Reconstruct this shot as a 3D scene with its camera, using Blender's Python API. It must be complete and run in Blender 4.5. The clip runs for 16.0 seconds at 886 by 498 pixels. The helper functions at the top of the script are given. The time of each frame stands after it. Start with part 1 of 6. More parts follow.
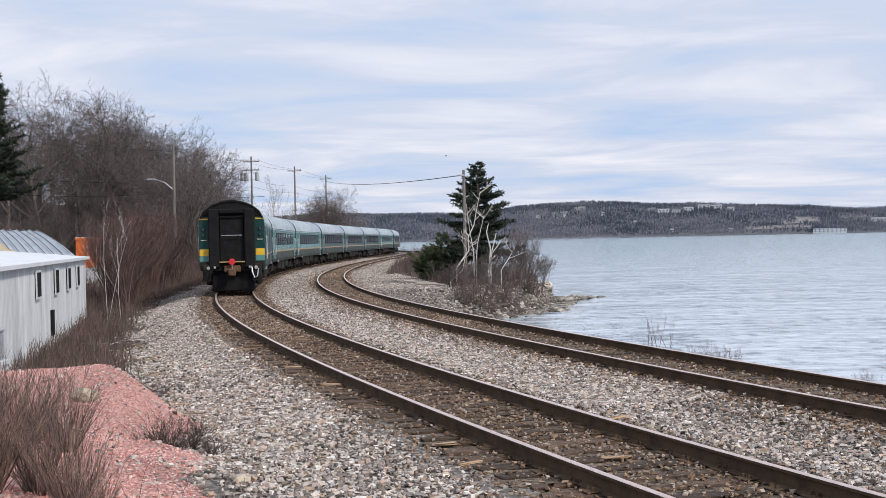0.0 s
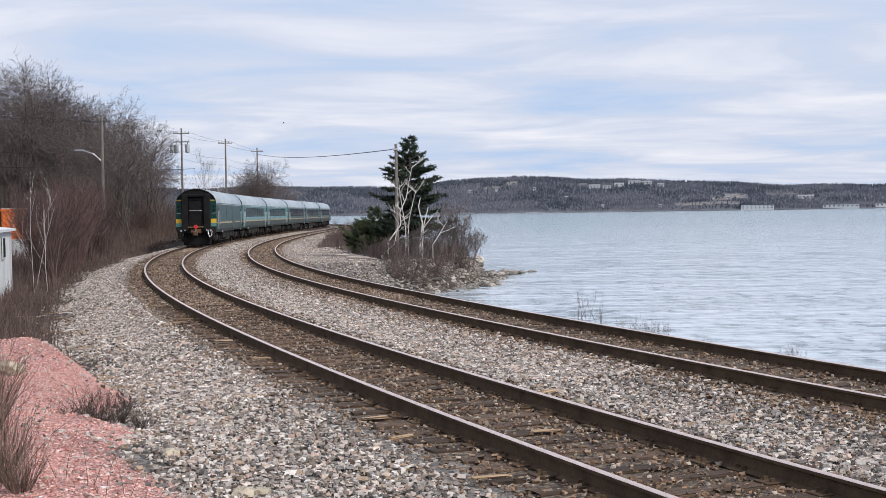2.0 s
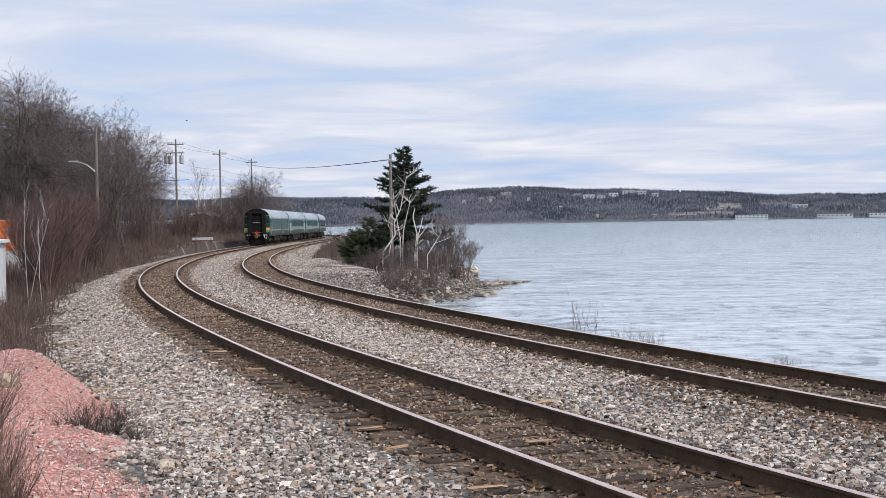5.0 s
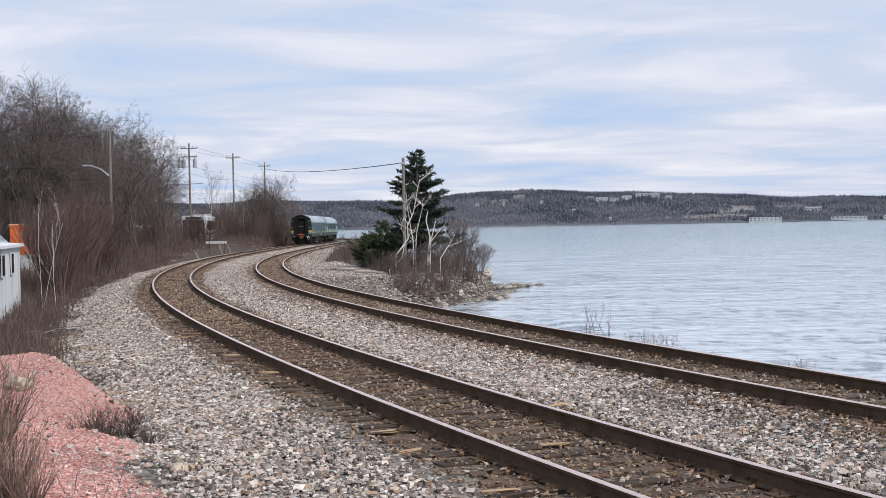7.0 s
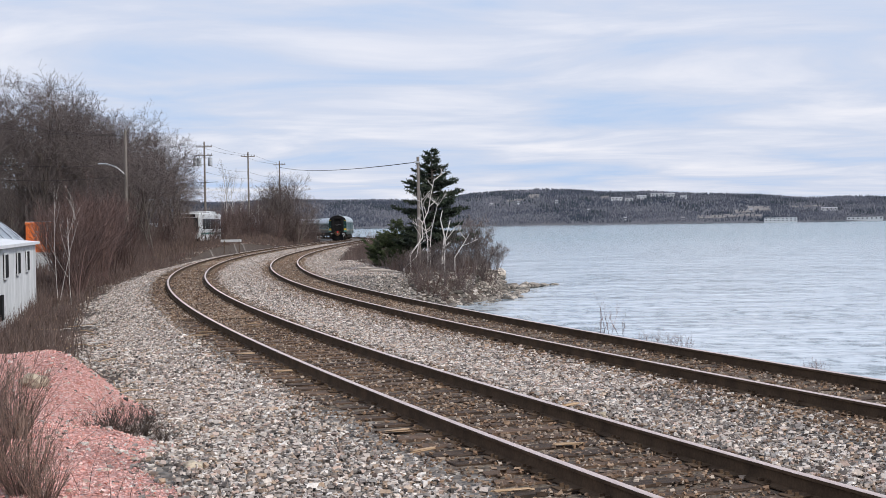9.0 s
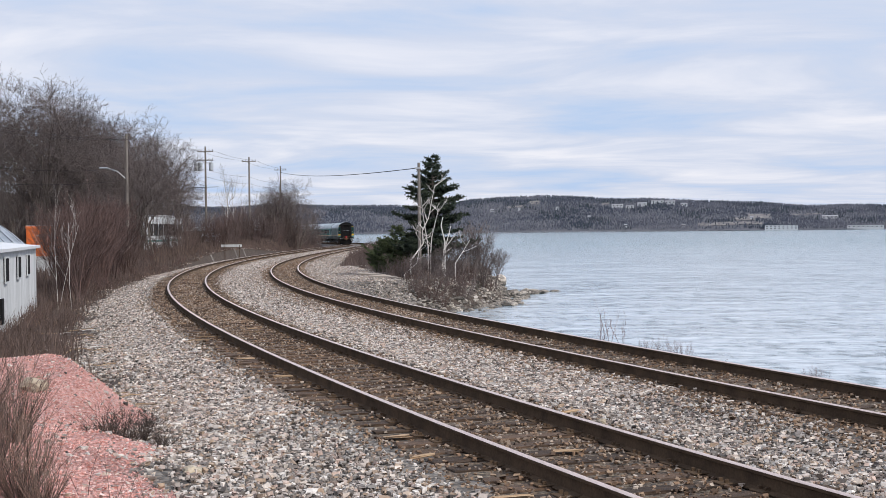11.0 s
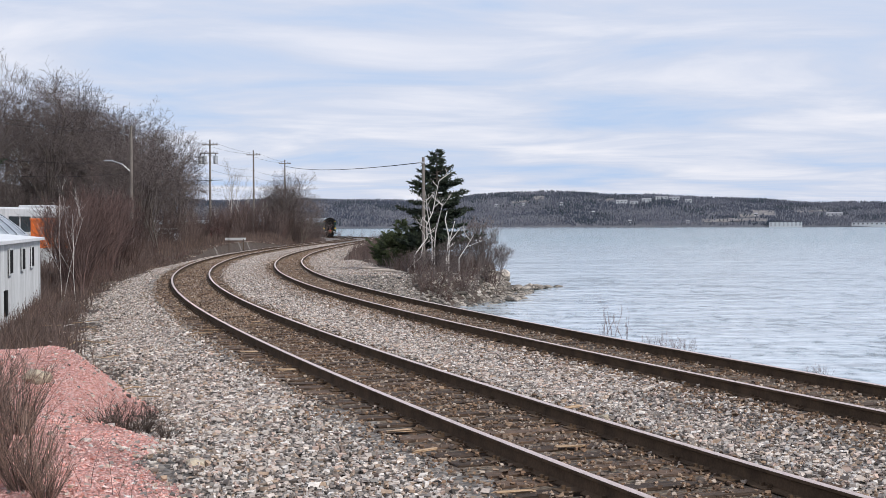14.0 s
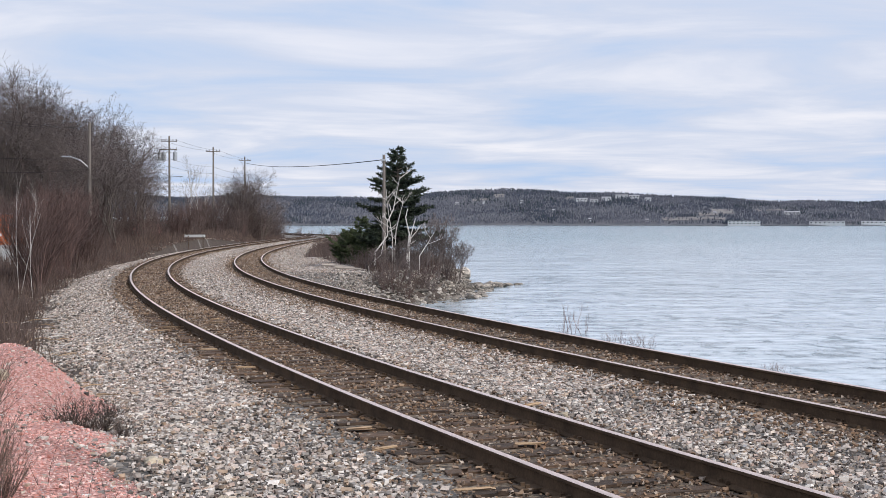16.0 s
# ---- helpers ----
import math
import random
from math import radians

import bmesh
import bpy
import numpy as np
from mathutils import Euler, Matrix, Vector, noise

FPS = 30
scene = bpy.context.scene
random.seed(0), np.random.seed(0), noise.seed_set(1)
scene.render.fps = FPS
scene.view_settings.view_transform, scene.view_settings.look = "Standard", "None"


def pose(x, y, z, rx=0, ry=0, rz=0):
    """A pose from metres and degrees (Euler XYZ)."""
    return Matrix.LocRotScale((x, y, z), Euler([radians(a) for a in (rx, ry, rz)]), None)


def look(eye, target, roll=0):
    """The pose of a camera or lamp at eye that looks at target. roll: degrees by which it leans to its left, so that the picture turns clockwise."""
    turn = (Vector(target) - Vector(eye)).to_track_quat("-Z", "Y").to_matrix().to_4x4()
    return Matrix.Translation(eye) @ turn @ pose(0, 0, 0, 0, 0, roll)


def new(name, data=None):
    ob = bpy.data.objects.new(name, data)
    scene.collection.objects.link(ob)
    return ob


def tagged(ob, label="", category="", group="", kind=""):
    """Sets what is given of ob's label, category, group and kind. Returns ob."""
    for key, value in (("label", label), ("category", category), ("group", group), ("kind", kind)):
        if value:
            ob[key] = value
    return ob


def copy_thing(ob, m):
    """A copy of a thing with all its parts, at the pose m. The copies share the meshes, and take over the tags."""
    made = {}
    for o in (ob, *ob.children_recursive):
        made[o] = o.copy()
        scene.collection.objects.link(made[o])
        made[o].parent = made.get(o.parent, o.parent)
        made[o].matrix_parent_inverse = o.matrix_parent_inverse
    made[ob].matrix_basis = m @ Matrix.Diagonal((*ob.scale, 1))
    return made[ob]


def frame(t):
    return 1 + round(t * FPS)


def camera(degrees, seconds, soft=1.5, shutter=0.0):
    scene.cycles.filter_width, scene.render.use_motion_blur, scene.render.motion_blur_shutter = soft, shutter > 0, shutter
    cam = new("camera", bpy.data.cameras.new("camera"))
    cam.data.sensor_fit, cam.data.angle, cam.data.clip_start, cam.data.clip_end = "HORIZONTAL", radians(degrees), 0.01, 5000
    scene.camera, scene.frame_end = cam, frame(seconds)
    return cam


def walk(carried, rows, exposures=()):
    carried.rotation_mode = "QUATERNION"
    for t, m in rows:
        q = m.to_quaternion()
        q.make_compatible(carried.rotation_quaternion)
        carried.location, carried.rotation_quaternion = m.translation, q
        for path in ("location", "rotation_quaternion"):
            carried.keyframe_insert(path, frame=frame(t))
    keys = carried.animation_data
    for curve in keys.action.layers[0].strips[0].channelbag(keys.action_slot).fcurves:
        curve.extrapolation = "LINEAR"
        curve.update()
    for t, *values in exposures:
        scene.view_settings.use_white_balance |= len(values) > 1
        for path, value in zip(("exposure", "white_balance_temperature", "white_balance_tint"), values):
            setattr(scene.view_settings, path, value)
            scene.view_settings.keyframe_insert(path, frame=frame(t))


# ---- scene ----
EYE = 2.03
cam = camera(36.2, 16.0, soft=0.7)
PATH = [
    (0, pose(0, 0, EYE, 89.600, 1.226, 1.933)),
    (0.5, pose(0, 0, EYE, 89.342, 1.096, 0.948)),
    (1, pose(0, 0, EYE, 88.993, 0.973, 0.107)),
    (1.5, pose(0, 0, EYE, 88.649, 0.808, -0.538)),
    (2, pose(0, 0, EYE, 88.457, 0.817, -0.945)),
    (2.5, pose(0, 0, EYE, 88.456, 0.806, -1.184)),
    (3, pose(0, 0, EYE, 88.603, 0.815, -1.286)),
    (3.5, pose(0, 0, EYE, 88.756, 0.808, -1.305)),
    (4, pose(0, 0, EYE, 88.860, 0.838, -1.301)),
    (6.5, pose(0, 0, EYE, 88.929, 1.109, -0.816)),
    (7, pose(0, 0, EYE, 89.038, 1.076, -0.629)),
    (7.5, pose(0, 0, EYE, 89.101, 1.032, -0.442)),
    (8, pose(0, 0, EYE, 89.091, 0.995, -0.260)),
    (8.5, pose(0, 0, EYE, 89.039, 0.933, -0.113)),
    (9, pose(0, 0, EYE, 89.012, 0.879, -0.016)),
    (11.5, pose(0, 0, EYE, 89.298, 0.495, 0.010)),
    (12, pose(0, 0, EYE, 89.252, 0.428, 0.037)),
    (12.5, pose(0, 0, EYE, 89.187, 0.410, 0.082)),
    (13, pose(0, 0, EYE, 89.113, 0.335, 0.150)),
    (13.5, pose(0, 0, EYE, 89.071, 0.286, 0.203)),
    (14, pose(0, 0, EYE, 89.043, 0.205, 0.177)),
    (14.5, pose(0, 0, EYE, 89.002, 0.190, -0.003)),
    (15, pose(0, 0, EYE, 88.965, 0.106, -0.337)),
    (15.5, pose(0, 0, EYE, 88.942, 0.034, -0.850)),
    (16, pose(0, 0, EYE, 88.938, 0.022, -1.490)),
]
walk(cam, PATH)

# ---- world, sun ----
SUN_AZ, SUN_EL = radians(130), radians(40)


def build_world():
    w = bpy.data.worlds.new("overcast_sky")
    scene.world = w
    w.use_nodes = True
    nt = w.node_tree
    N, L = nt.nodes, nt.links
    N.clear()
    out = N.new("ShaderNodeOutputWorld")
    bg = N.new("ShaderNodeBackground")
    sky = N.new("ShaderNodeTexSky")
    sky.sky_type, sky.sun_disc = "NISHITA", False
    sky.sun_elevation, sky.sun_rotation = SUN_EL, SUN_AZ
    sky.air_density, sky.dust_density = 1.0, 1.5
    gen = N.new("ShaderNodeTexCoord")
    sep = N.new("ShaderNodeSeparateXYZ")
    L.new(gen.outputs["Generated"], sep.inputs[0])

    def mth(op, a, b=None):
        n = N.new("ShaderNodeMath")
        n.operation = op
        for i, v in enumerate((a, b)):
            if v is None:
                continue
            if isinstance(v, (int, float)):
                n.inputs[i].default_value = v
            else:
                L.new(v, n.inputs[i])
        return n.outputs[0]
    # flat cloud layer seen from below
    zz = mth("ADD", mth("MAXIMUM", sep.outputs[2], 0.0), 0.055)
    comb = N.new("ShaderNodeCombineXYZ")
    L.new(mth("DIVIDE", sep.outputs[0], zz), comb.inputs[0])
    L.new(mth("DIVIDE", sep.outputs[1], zz), comb.inputs[1])

    def noise_at(scale, detail, rough, stretch, dist=0.4):
        mp = N.new("ShaderNodeMapping")
        mp.inputs["Scale"].default_value = stretch
        mp.inputs["Rotation"].default_value = (0, 0, radians(8))
        L.new(comb.outputs[0], mp.inputs[0])
        n = N.new("ShaderNodeTexNoise")
        n.inputs["Scale"].default_value, n.inputs["Detail"].default_value = scale, detail
        n.inputs["Roughness"].default_value, n.inputs["Distortion"].default_value = rough, dist
        L.new(mp.outputs[0], n.inputs[0])
        return n.outputs[0]
    big = noise_at(0.95, 8, 0.55, (0.72, 0.8, 1), 0.5)
    low = noise_at(0.17, 4, 0.5, (1.0, 1.3, 1), 0.2)
    rmp = N.new("ShaderNodeValToRGB")
    e = rmp.color_ramp.elements
    e[0].position, e[0].color = 0.37, (0.50, 0.645, 0.90, 1)
    e[1].position, e[1].color = 0.63, (0.90, 0.905, 0.985, 1)
    m = rmp.color_ramp.elements.new(0.5)
    m.color = (0.67, 0.73, 0.885, 1)
    L.new(mth("ADD", mth("MULTIPLY", big, 0.7), mth("MULTIPLY", low, 0.3)), rmp.inputs[0])
    mix = N.new("ShaderNodeMixRGB")
    mix.inputs[0].default_value = 0.93
    scl = N.new("ShaderNodeVectorMath")
    scl.operation = "SCALE"
    scl.inputs["Scale"].default_value = 0.10
    L.new(sky.outputs[0], scl.inputs[0])
    L.new(scl.outputs[0], mix.inputs[1])
    L.new(rmp.outputs[0], mix.inputs[2])
    L.new(mix.outputs[0], bg.inputs[0])
    bg.inputs[1].default_value = 1.0
    L.new(bg.outputs[0], out.inputs[0])


build_world()
sun = new("sun", bpy.data.lights.new("sun", "SUN"))
sun.data.energy, sun.data.angle, sun.data.color = 2.5, radians(6), (1.0, 0.94, 0.86)
sun.matrix_world = look((0, 0, 0), (-math.sin(SUN_AZ) * math.cos(SUN_EL), -math.cos(SUN_AZ) * math.cos(SUN_EL), -math.sin(SUN_EL)))


# ---- materials ----
def material(name, base, rough=0.7, metal=0.0, vary=(), bump=(), rnd=0.0, island=0.0, spec=None, coords="Object"):
    """vary: rows of (scale, low colour, high colour, mix 0..1, (sx, sy, sz)); bump: rows of (scale, strength, distance, stretch)."""
    m = bpy.data.materials.new(name)
    m.use_nodes = True
    N, L = m.node_tree.nodes, m.node_tree.links
    b = N["Principled BSDF"]
    b.inputs["Roughness"].default_value, b.inputs["Metallic"].default_value = rough, metal
    if spec is not None:
        b.inputs["Specular IOR Level"].default_value = spec
    tc = N.new("ShaderNodeTexCoord")
    col = N.new("ShaderNodeRGB")
    col.outputs[0].default_value = (*base, 1)
    cur = col.outputs[0]

    def nz(scale, stretch, detail=5):
        mp = N.new("ShaderNodeMapping")
        mp.inputs["Scale"].default_value = stretch
        L.new(tc.outputs[coords], mp.inputs[0])
        n = N.new("ShaderNodeTexNoise")
        n.inputs["Scale"].default_value, n.inputs["Detail"].default_value = scale, detail
        n.inputs["Roughness"].default_value = 0.6
        L.new(mp.outputs[0], n.inputs[0])
        return n.outputs[0]
    for scale, lo, hi, amount, stretch in vary:
        r = N.new("ShaderNodeValToRGB")
        e = r.color_ramp.elements
        e[0].position, e[0].color, e[1].position, e[1].color = 0.36, (*lo, 1), 0.64, (*hi, 1)
        L.new(nz(scale, stretch), r.inputs[0])
        mx = N.new("ShaderNodeMixRGB")
        mx.inputs[0].default_value = amount
        L.new(cur, mx.inputs[1])
        L.new(r.outputs[0], mx.inputs[2])
        cur = mx.outputs[0]
    for amount, node, sock in ((rnd, "ShaderNodeObjectInfo", "Random"), (island, "ShaderNodeNewGeometry", "Random Per Island")):
        if amount:
            oi = N.new(node)
            mr = N.new("ShaderNodeMapRange")
            mr.inputs["To Min"].default_value, mr.inputs["To Max"].default_value = 1 - amount, 1 + amount
            L.new(oi.outputs[sock], mr.inputs["Value"])
            hs = N.new("ShaderNodeHueSaturation")
            L.new(mr.outputs[0], hs.inputs["Value"])
            L.new(cur, hs.inputs["Color"])
            cur = hs.outputs[0]
    L.new(cur, b.inputs["Base Color"])
    last = None
    for scale, strength, dist, stretch in bump:
        bp = N.new("ShaderNodeBump")
        bp.inputs["Strength"].default_value, bp.inputs["Distance"].default_value = strength, dist
        L.new(nz(scale, stretch), bp.inputs["Height"])
        if last:
            L.new(last, bp.inputs["Normal"])
        last = bp.outputs[0]
    if last:
        L.new(last, b.inputs["Normal"])
    return m


def gravel(name, cols, scale):
    """Crushed stone that is too fine or far to be built: cells of different greys with relief."""
    m = bpy.data.materials.new(name)
    m.use_nodes = True
    N, L = m.node_tree.nodes, m.node_tree.links
    b = N["Principled BSDF"]
    b.inputs["Roughness"].default_value = 0.9
    tc = N.new("ShaderNodeTexCoord")
    v = N.new("ShaderNodeTexVoronoi")
    v.inputs["Scale"].default_value = scale
    L.new(tc.outputs["Object"], v.inputs[0])
    sp = N.new("ShaderNodeSeparateColor")
    L.new(v.outputs["Color"], sp.inputs[0])
    r = N.new("ShaderNodeValToRGB")
    e = r.color_ramp.elements
    e[0].position, e[0].color, e[1].position, e[1].color = 0.0, (*cols[0], 1), 1.0, (*cols[-1], 1)
    for i, c in enumerate(cols[1:-1]):
        r.color_ramp.elements.new((i + 1) / (len(cols) - 1)).color = (*c, 1)
    L.new(sp.outputs[0], r.inputs[0])
    n = N.new("ShaderNodeTexNoise")
    n.inputs["Scale"].default_value, n.inputs["Detail"].default_value = 0.6, 6
    L.new(tc.outputs["Object"], n.inputs[0])
    mr = N.new("ShaderNodeMapRange")
    mr.inputs["From Min"].default_value, mr.inputs["From Max"].default_value = 0.35, 0.65
    mr.inputs["To Min"].default_value, mr.inputs["To Max"].default_value = 0.7, 1.1
    L.new(n.outputs[0], mr.inputs["Value"])
    hs = N.new("ShaderNodeHueSaturation")
    L.new(mr.outputs[0], hs.inputs["Value"])
    L.new(r.outputs[0], hs.inputs["Color"])
    L.new(hs.outputs[0], b.inputs["Base Color"])
    bp = N.new("ShaderNodeBump")
    bp.inputs["Strength"].default_value, bp.inputs["Distance"].default_value = 1.0, 0.05
    bp.invert = True
    L.new(v.outputs["Distance"], bp.inputs["Height"])
    L.new(bp.outputs[0], b.inputs["Normal"])
    return m


def stone_mat(name, cols, dark=0.0):
    """Built stones: each island takes a grey of its own, with a fine grain."""
    m = bpy.data.materials.new(name)
    m.use_nodes = True
    N, L = m.node_tree.nodes, m.node_tree.links
    b = N["Principled BSDF"]
    b.inputs["Roughness"].default_value = 0.88
    g = N.new("ShaderNodeNewGeometry")
    r = N.new("ShaderNodeValToRGB")
    e = r.color_ramp.elements
    e[0].position, e[0].color, e[1].position, e[1].color = 0.0, (*cols[0], 1), 1.0, (*cols[-1], 1)
    for i, c in enumerate(cols[1:-1]):
        r.color_ramp.elements.new((i + 1) / (len(cols) - 1)).color = (*c, 1)
    L.new(g.outputs["Random Per Island"], r.inputs[0])
    tc = N.new("ShaderNodeTexCoord")
    n = N.new("ShaderNodeTexNoise")
    n.inputs["Scale"].default_value, n.inputs["Detail"].default_value = 28, 4
    L.new(tc.outputs["Object"], n.inputs[0])
    mr = N.new("ShaderNodeMapRange")
    mr.inputs["To Min"].default_value, mr.inputs["To Max"].default_value = 0.45, 1.45
    L.new(n.outputs[0], mr.inputs["Value"])
    hs = N.new("ShaderNodeHueSaturation")
    L.new(mr.outputs[0], hs.inputs["Value"])
    L.new(r.outputs[0], hs.inputs["Color"])
    L.new(hs.outputs[0], b.inputs["Base Color"])
    return m


U = (1, 1, 1)
M_STONE = stone_mat("crushed_granite", ((0.05, 0.044, 0.04), (0.33, 0.285, 0.255), (0.62, 0.54, 0.485), (0.14, 0.12, 0.11), (0.78, 0.7, 0.63), (0.42, 0.3, 0.21), (0.2, 0.18, 0.165), (0.86, 0.8, 0.74), (0.08, 0.068, 0.06), (0.58, 0.43, 0.36), (0.48, 0.46, 0.43)))
M_RUSTY = stone_mat("rust_stained_ballast", ((0.055, 0.035, 0.025), (0.2, 0.122, 0.074), (0.31, 0.195, 0.12), (0.1, 0.065, 0.046), (0.4, 0.28, 0.19), (0.23, 0.165, 0.12), (0.55, 0.46, 0.38), (0.075, 0.05, 0.038)))
M_PINK = stone_mat("red_crushed_brick", ((0.76, 0.36, 0.31), (0.86, 0.53, 0.48), (0.66, 0.26, 0.2), (0.9, 0.7, 0.65), (0.8, 0.43, 0.37), (0.5, 0.22, 0.17)))
M_RIPRAP = stone_mat("shore_rock", ((0.07, 0.065, 0.06), (0.25, 0.22, 0.19), (0.5, 0.45, 0.39), (0.14, 0.13, 0.12), (0.62, 0.57, 0.52), (0.2, 0.17, 0.14)))
# bed colours darkened to stand for shade in the gaps between built stones
M_BALLAST = gravel("ballast_gravel", ((0.04, 0.035, 0.032), (0.27, 0.24, 0.215), (0.09, 0.08, 0.072), (0.4, 0.36, 0.32), (0.17, 0.14, 0.115)), 14)
M_CRIB = gravel("stained_gravel", ((0.06, 0.045, 0.035), (0.22, 0.16, 0.11), (0.13, 0.1, 0.08), (0.3, 0.24, 0.17)), 18)
M_PINKG = gravel("red_grit", ((0.66, 0.3, 0.25), (0.82, 0.49, 0.44), (0.5, 0.19, 0.145), (0.84, 0.61, 0.56)), 34)
M_EARTH = material("brown_turf", (0.075, 0.054, 0.042), 0.95, vary=((0.5, (0.05, 0.035, 0.03), (0.12, 0.088, 0.068), 0.7, U), (9, (0.04, 0.03, 0.025), (0.14, 0.105, 0.08), 0.5, U)), bump=((6, 1.0, 0.12, U),))
M_TIE = material("creosoted_timber", (0.085, 0.053, 0.036), 0.88, vary=((14, (0.03, 0.02, 0.014), (0.17, 0.105, 0.068), 0.75, (0.25, 4, 1)),), bump=((20, 0.8, 0.02, (0.2, 5, 1)),), rnd=0.45)
M_RAIL = material("rusty_rail_steel", (0.1, 0.066, 0.042), 0.9, 0.0, spec=0.12, vary=((3, (0.05, 0.034, 0.023), (0.14, 0.092, 0.058), 0.7, U), (40, (0.035, 0.025, 0.019), (0.1, 0.068, 0.045), 0.4, U)), bump=((60, 0.2, 0.003, U),))
M_HEAD = material("polished_rail_steel", (0.95, 0.73, 0.62), 0.36, 0.85, vary=((30, (0.62, 0.46, 0.38), (0.95, 0.77, 0.67), 0.5, (1, 0.1, 1)),))
M_BARK = material("grey_bark", (0.12, 0.1, 0.09), 0.9, vary=((6, (0.085, 0.07, 0.06), (0.22, 0.185, 0.16), 0.7, U),), rnd=0.2)
M_TWIG = material("brown_twigs", (0.115, 0.082, 0.072), 0.9, vary=((0.8, (0.065, 0.045, 0.041), (0.17, 0.125, 0.11), 0.65, U),), rnd=0.3, island=0.35)
M_RED = material("red_willow_twigs", (0.105, 0.062, 0.055), 0.85, vary=((0.9, (0.05, 0.034, 0.032), (0.16, 0.1, 0.086), 0.65, U),), rnd=0.3, island=0.4)
M_BIRCH = material("white_birch_bark", (0.68, 0.64, 0.6), 0.75, vary=((9, (0.2, 0.17, 0.15), (0.8, 0.77, 0.74), 0.5, (1, 1, 2)),))
M_CROWN = material("grey_brown_twigs", (0.13, 0.105, 0.1), 0.9, vary=((0.8, (0.085, 0.066, 0.062), (0.18, 0.148, 0.14), 0.6, U),), rnd=0.35)
M_DRY = material("dry_grass", (0.14, 0.096, 0.078), 0.9, vary=((0.5, (0.05, 0.034, 0.03), (0.2, 0.14, 0.11), 0.75, U),), island=0.5)
M_NEEDLE = material("spruce_needles", (0.028, 0.042, 0.026), 0.85, vary=((1.5, (0.014, 0.024, 0.016), (0.05, 0.066, 0.036), 0.7, U),), island=0.5)
M_POLE = material("weathered_pole_wood", (0.2, 0.175, 0.155), 0.9, vary=((5, (0.13, 0.112, 0.1), (0.26, 0.23, 0.205), 0.7, (6, 6, 0.4)),))
M_GALV = material("galvanised_steel", (0.55, 0.57, 0.59), 0.45, 0.7, vary=((4, (0.42, 0.44, 0.46), (0.62, 0.63, 0.65), 0.5, U),))
M_BLACK = material("black_rubber", (0.012, 0.012, 0.013), 0.9, spec=0.15, vary=((3, (0.008, 0.008, 0.009), (0.02, 0.019, 0.019), 0.6, U),))
M_UNDER = material("dirty_underframe", (0.02, 0.018, 0.017), 0.85, 0.0, spec=0.2, vary=((4, (0.012, 0.011, 0.01), (0.04, 0.034, 0.029), 0.7, U),))
M_GREEN = material("dark_green_paint", (0.007, 0.042, 0.038), 0.35, spec=0.25, vary=((1.2, (0.01, 0.045, 0.042), (0.018, 0.068, 0.06), 0.6, U),))
M_TEAL = material("teal_paint", (0.1, 0.26, 0.25), 0.2, vary=((1.2, (0.085, 0.22, 0.215), (0.12, 0.3, 0.285), 0.6, U),))
M_SKIRT = material("grey_teal_lower_panel", (0.045, 0.054, 0.05), 0.6, spec=0.2, vary=((1.5, (0.03, 0.038, 0.036), (0.085, 0.1, 0.092), 0.75, (1, 0.3, 2)),))
M_YEL = material("yellow_paint", (0.75, 0.47, 0.03), 0.4, vary=((2, (0.62, 0.38, 0.03), (0.8, 0.52, 0.04), 0.5, U),))
M_STRIPE = material("gold_stripe", (0.42, 0.29, 0.12), 0.4, vary=((2, (0.32, 0.22, 0.1), (0.48, 0.34, 0.15), 0.5, U),))
M_ROOF = material("silver_roof_paint", (0.46, 0.53, 0.56), 0.35, 0.3, vary=((1.5, (0.32, 0.36, 0.39), (0.5, 0.54, 0.57), 0.6, (1, 0.3, 1)),))
M_GLASS = material("tinted_window_glass", (0.02, 0.028, 0.03), 0.05, spec=0.8)
M_RED_SIGN = material("red_enamel", (0.6, 0.025, 0.03), 0.4)
M_CREAM = material("cream_bar_paint", (0.7, 0.66, 0.55), 0.5)
M_WHITE = material("chalky_white_metal", (0.58, 0.6, 0.62), 0.6, vary=((0.8, (0.36, 0.38, 0.39), (0.7, 0.72, 0.74), 0.75, (1.8, 1.8, 0.25)), (11, (0.42, 0.43, 0.43), (0.72, 0.73, 0.74), 0.35, (1, 1, 0.12))))
M_ORANGE = material("orange_paint", (0.75, 0.17, 0.03), 0.5, vary=((3, (0.62, 0.13, 0.025), (0.8, 0.2, 0.04), 0.6, U),))


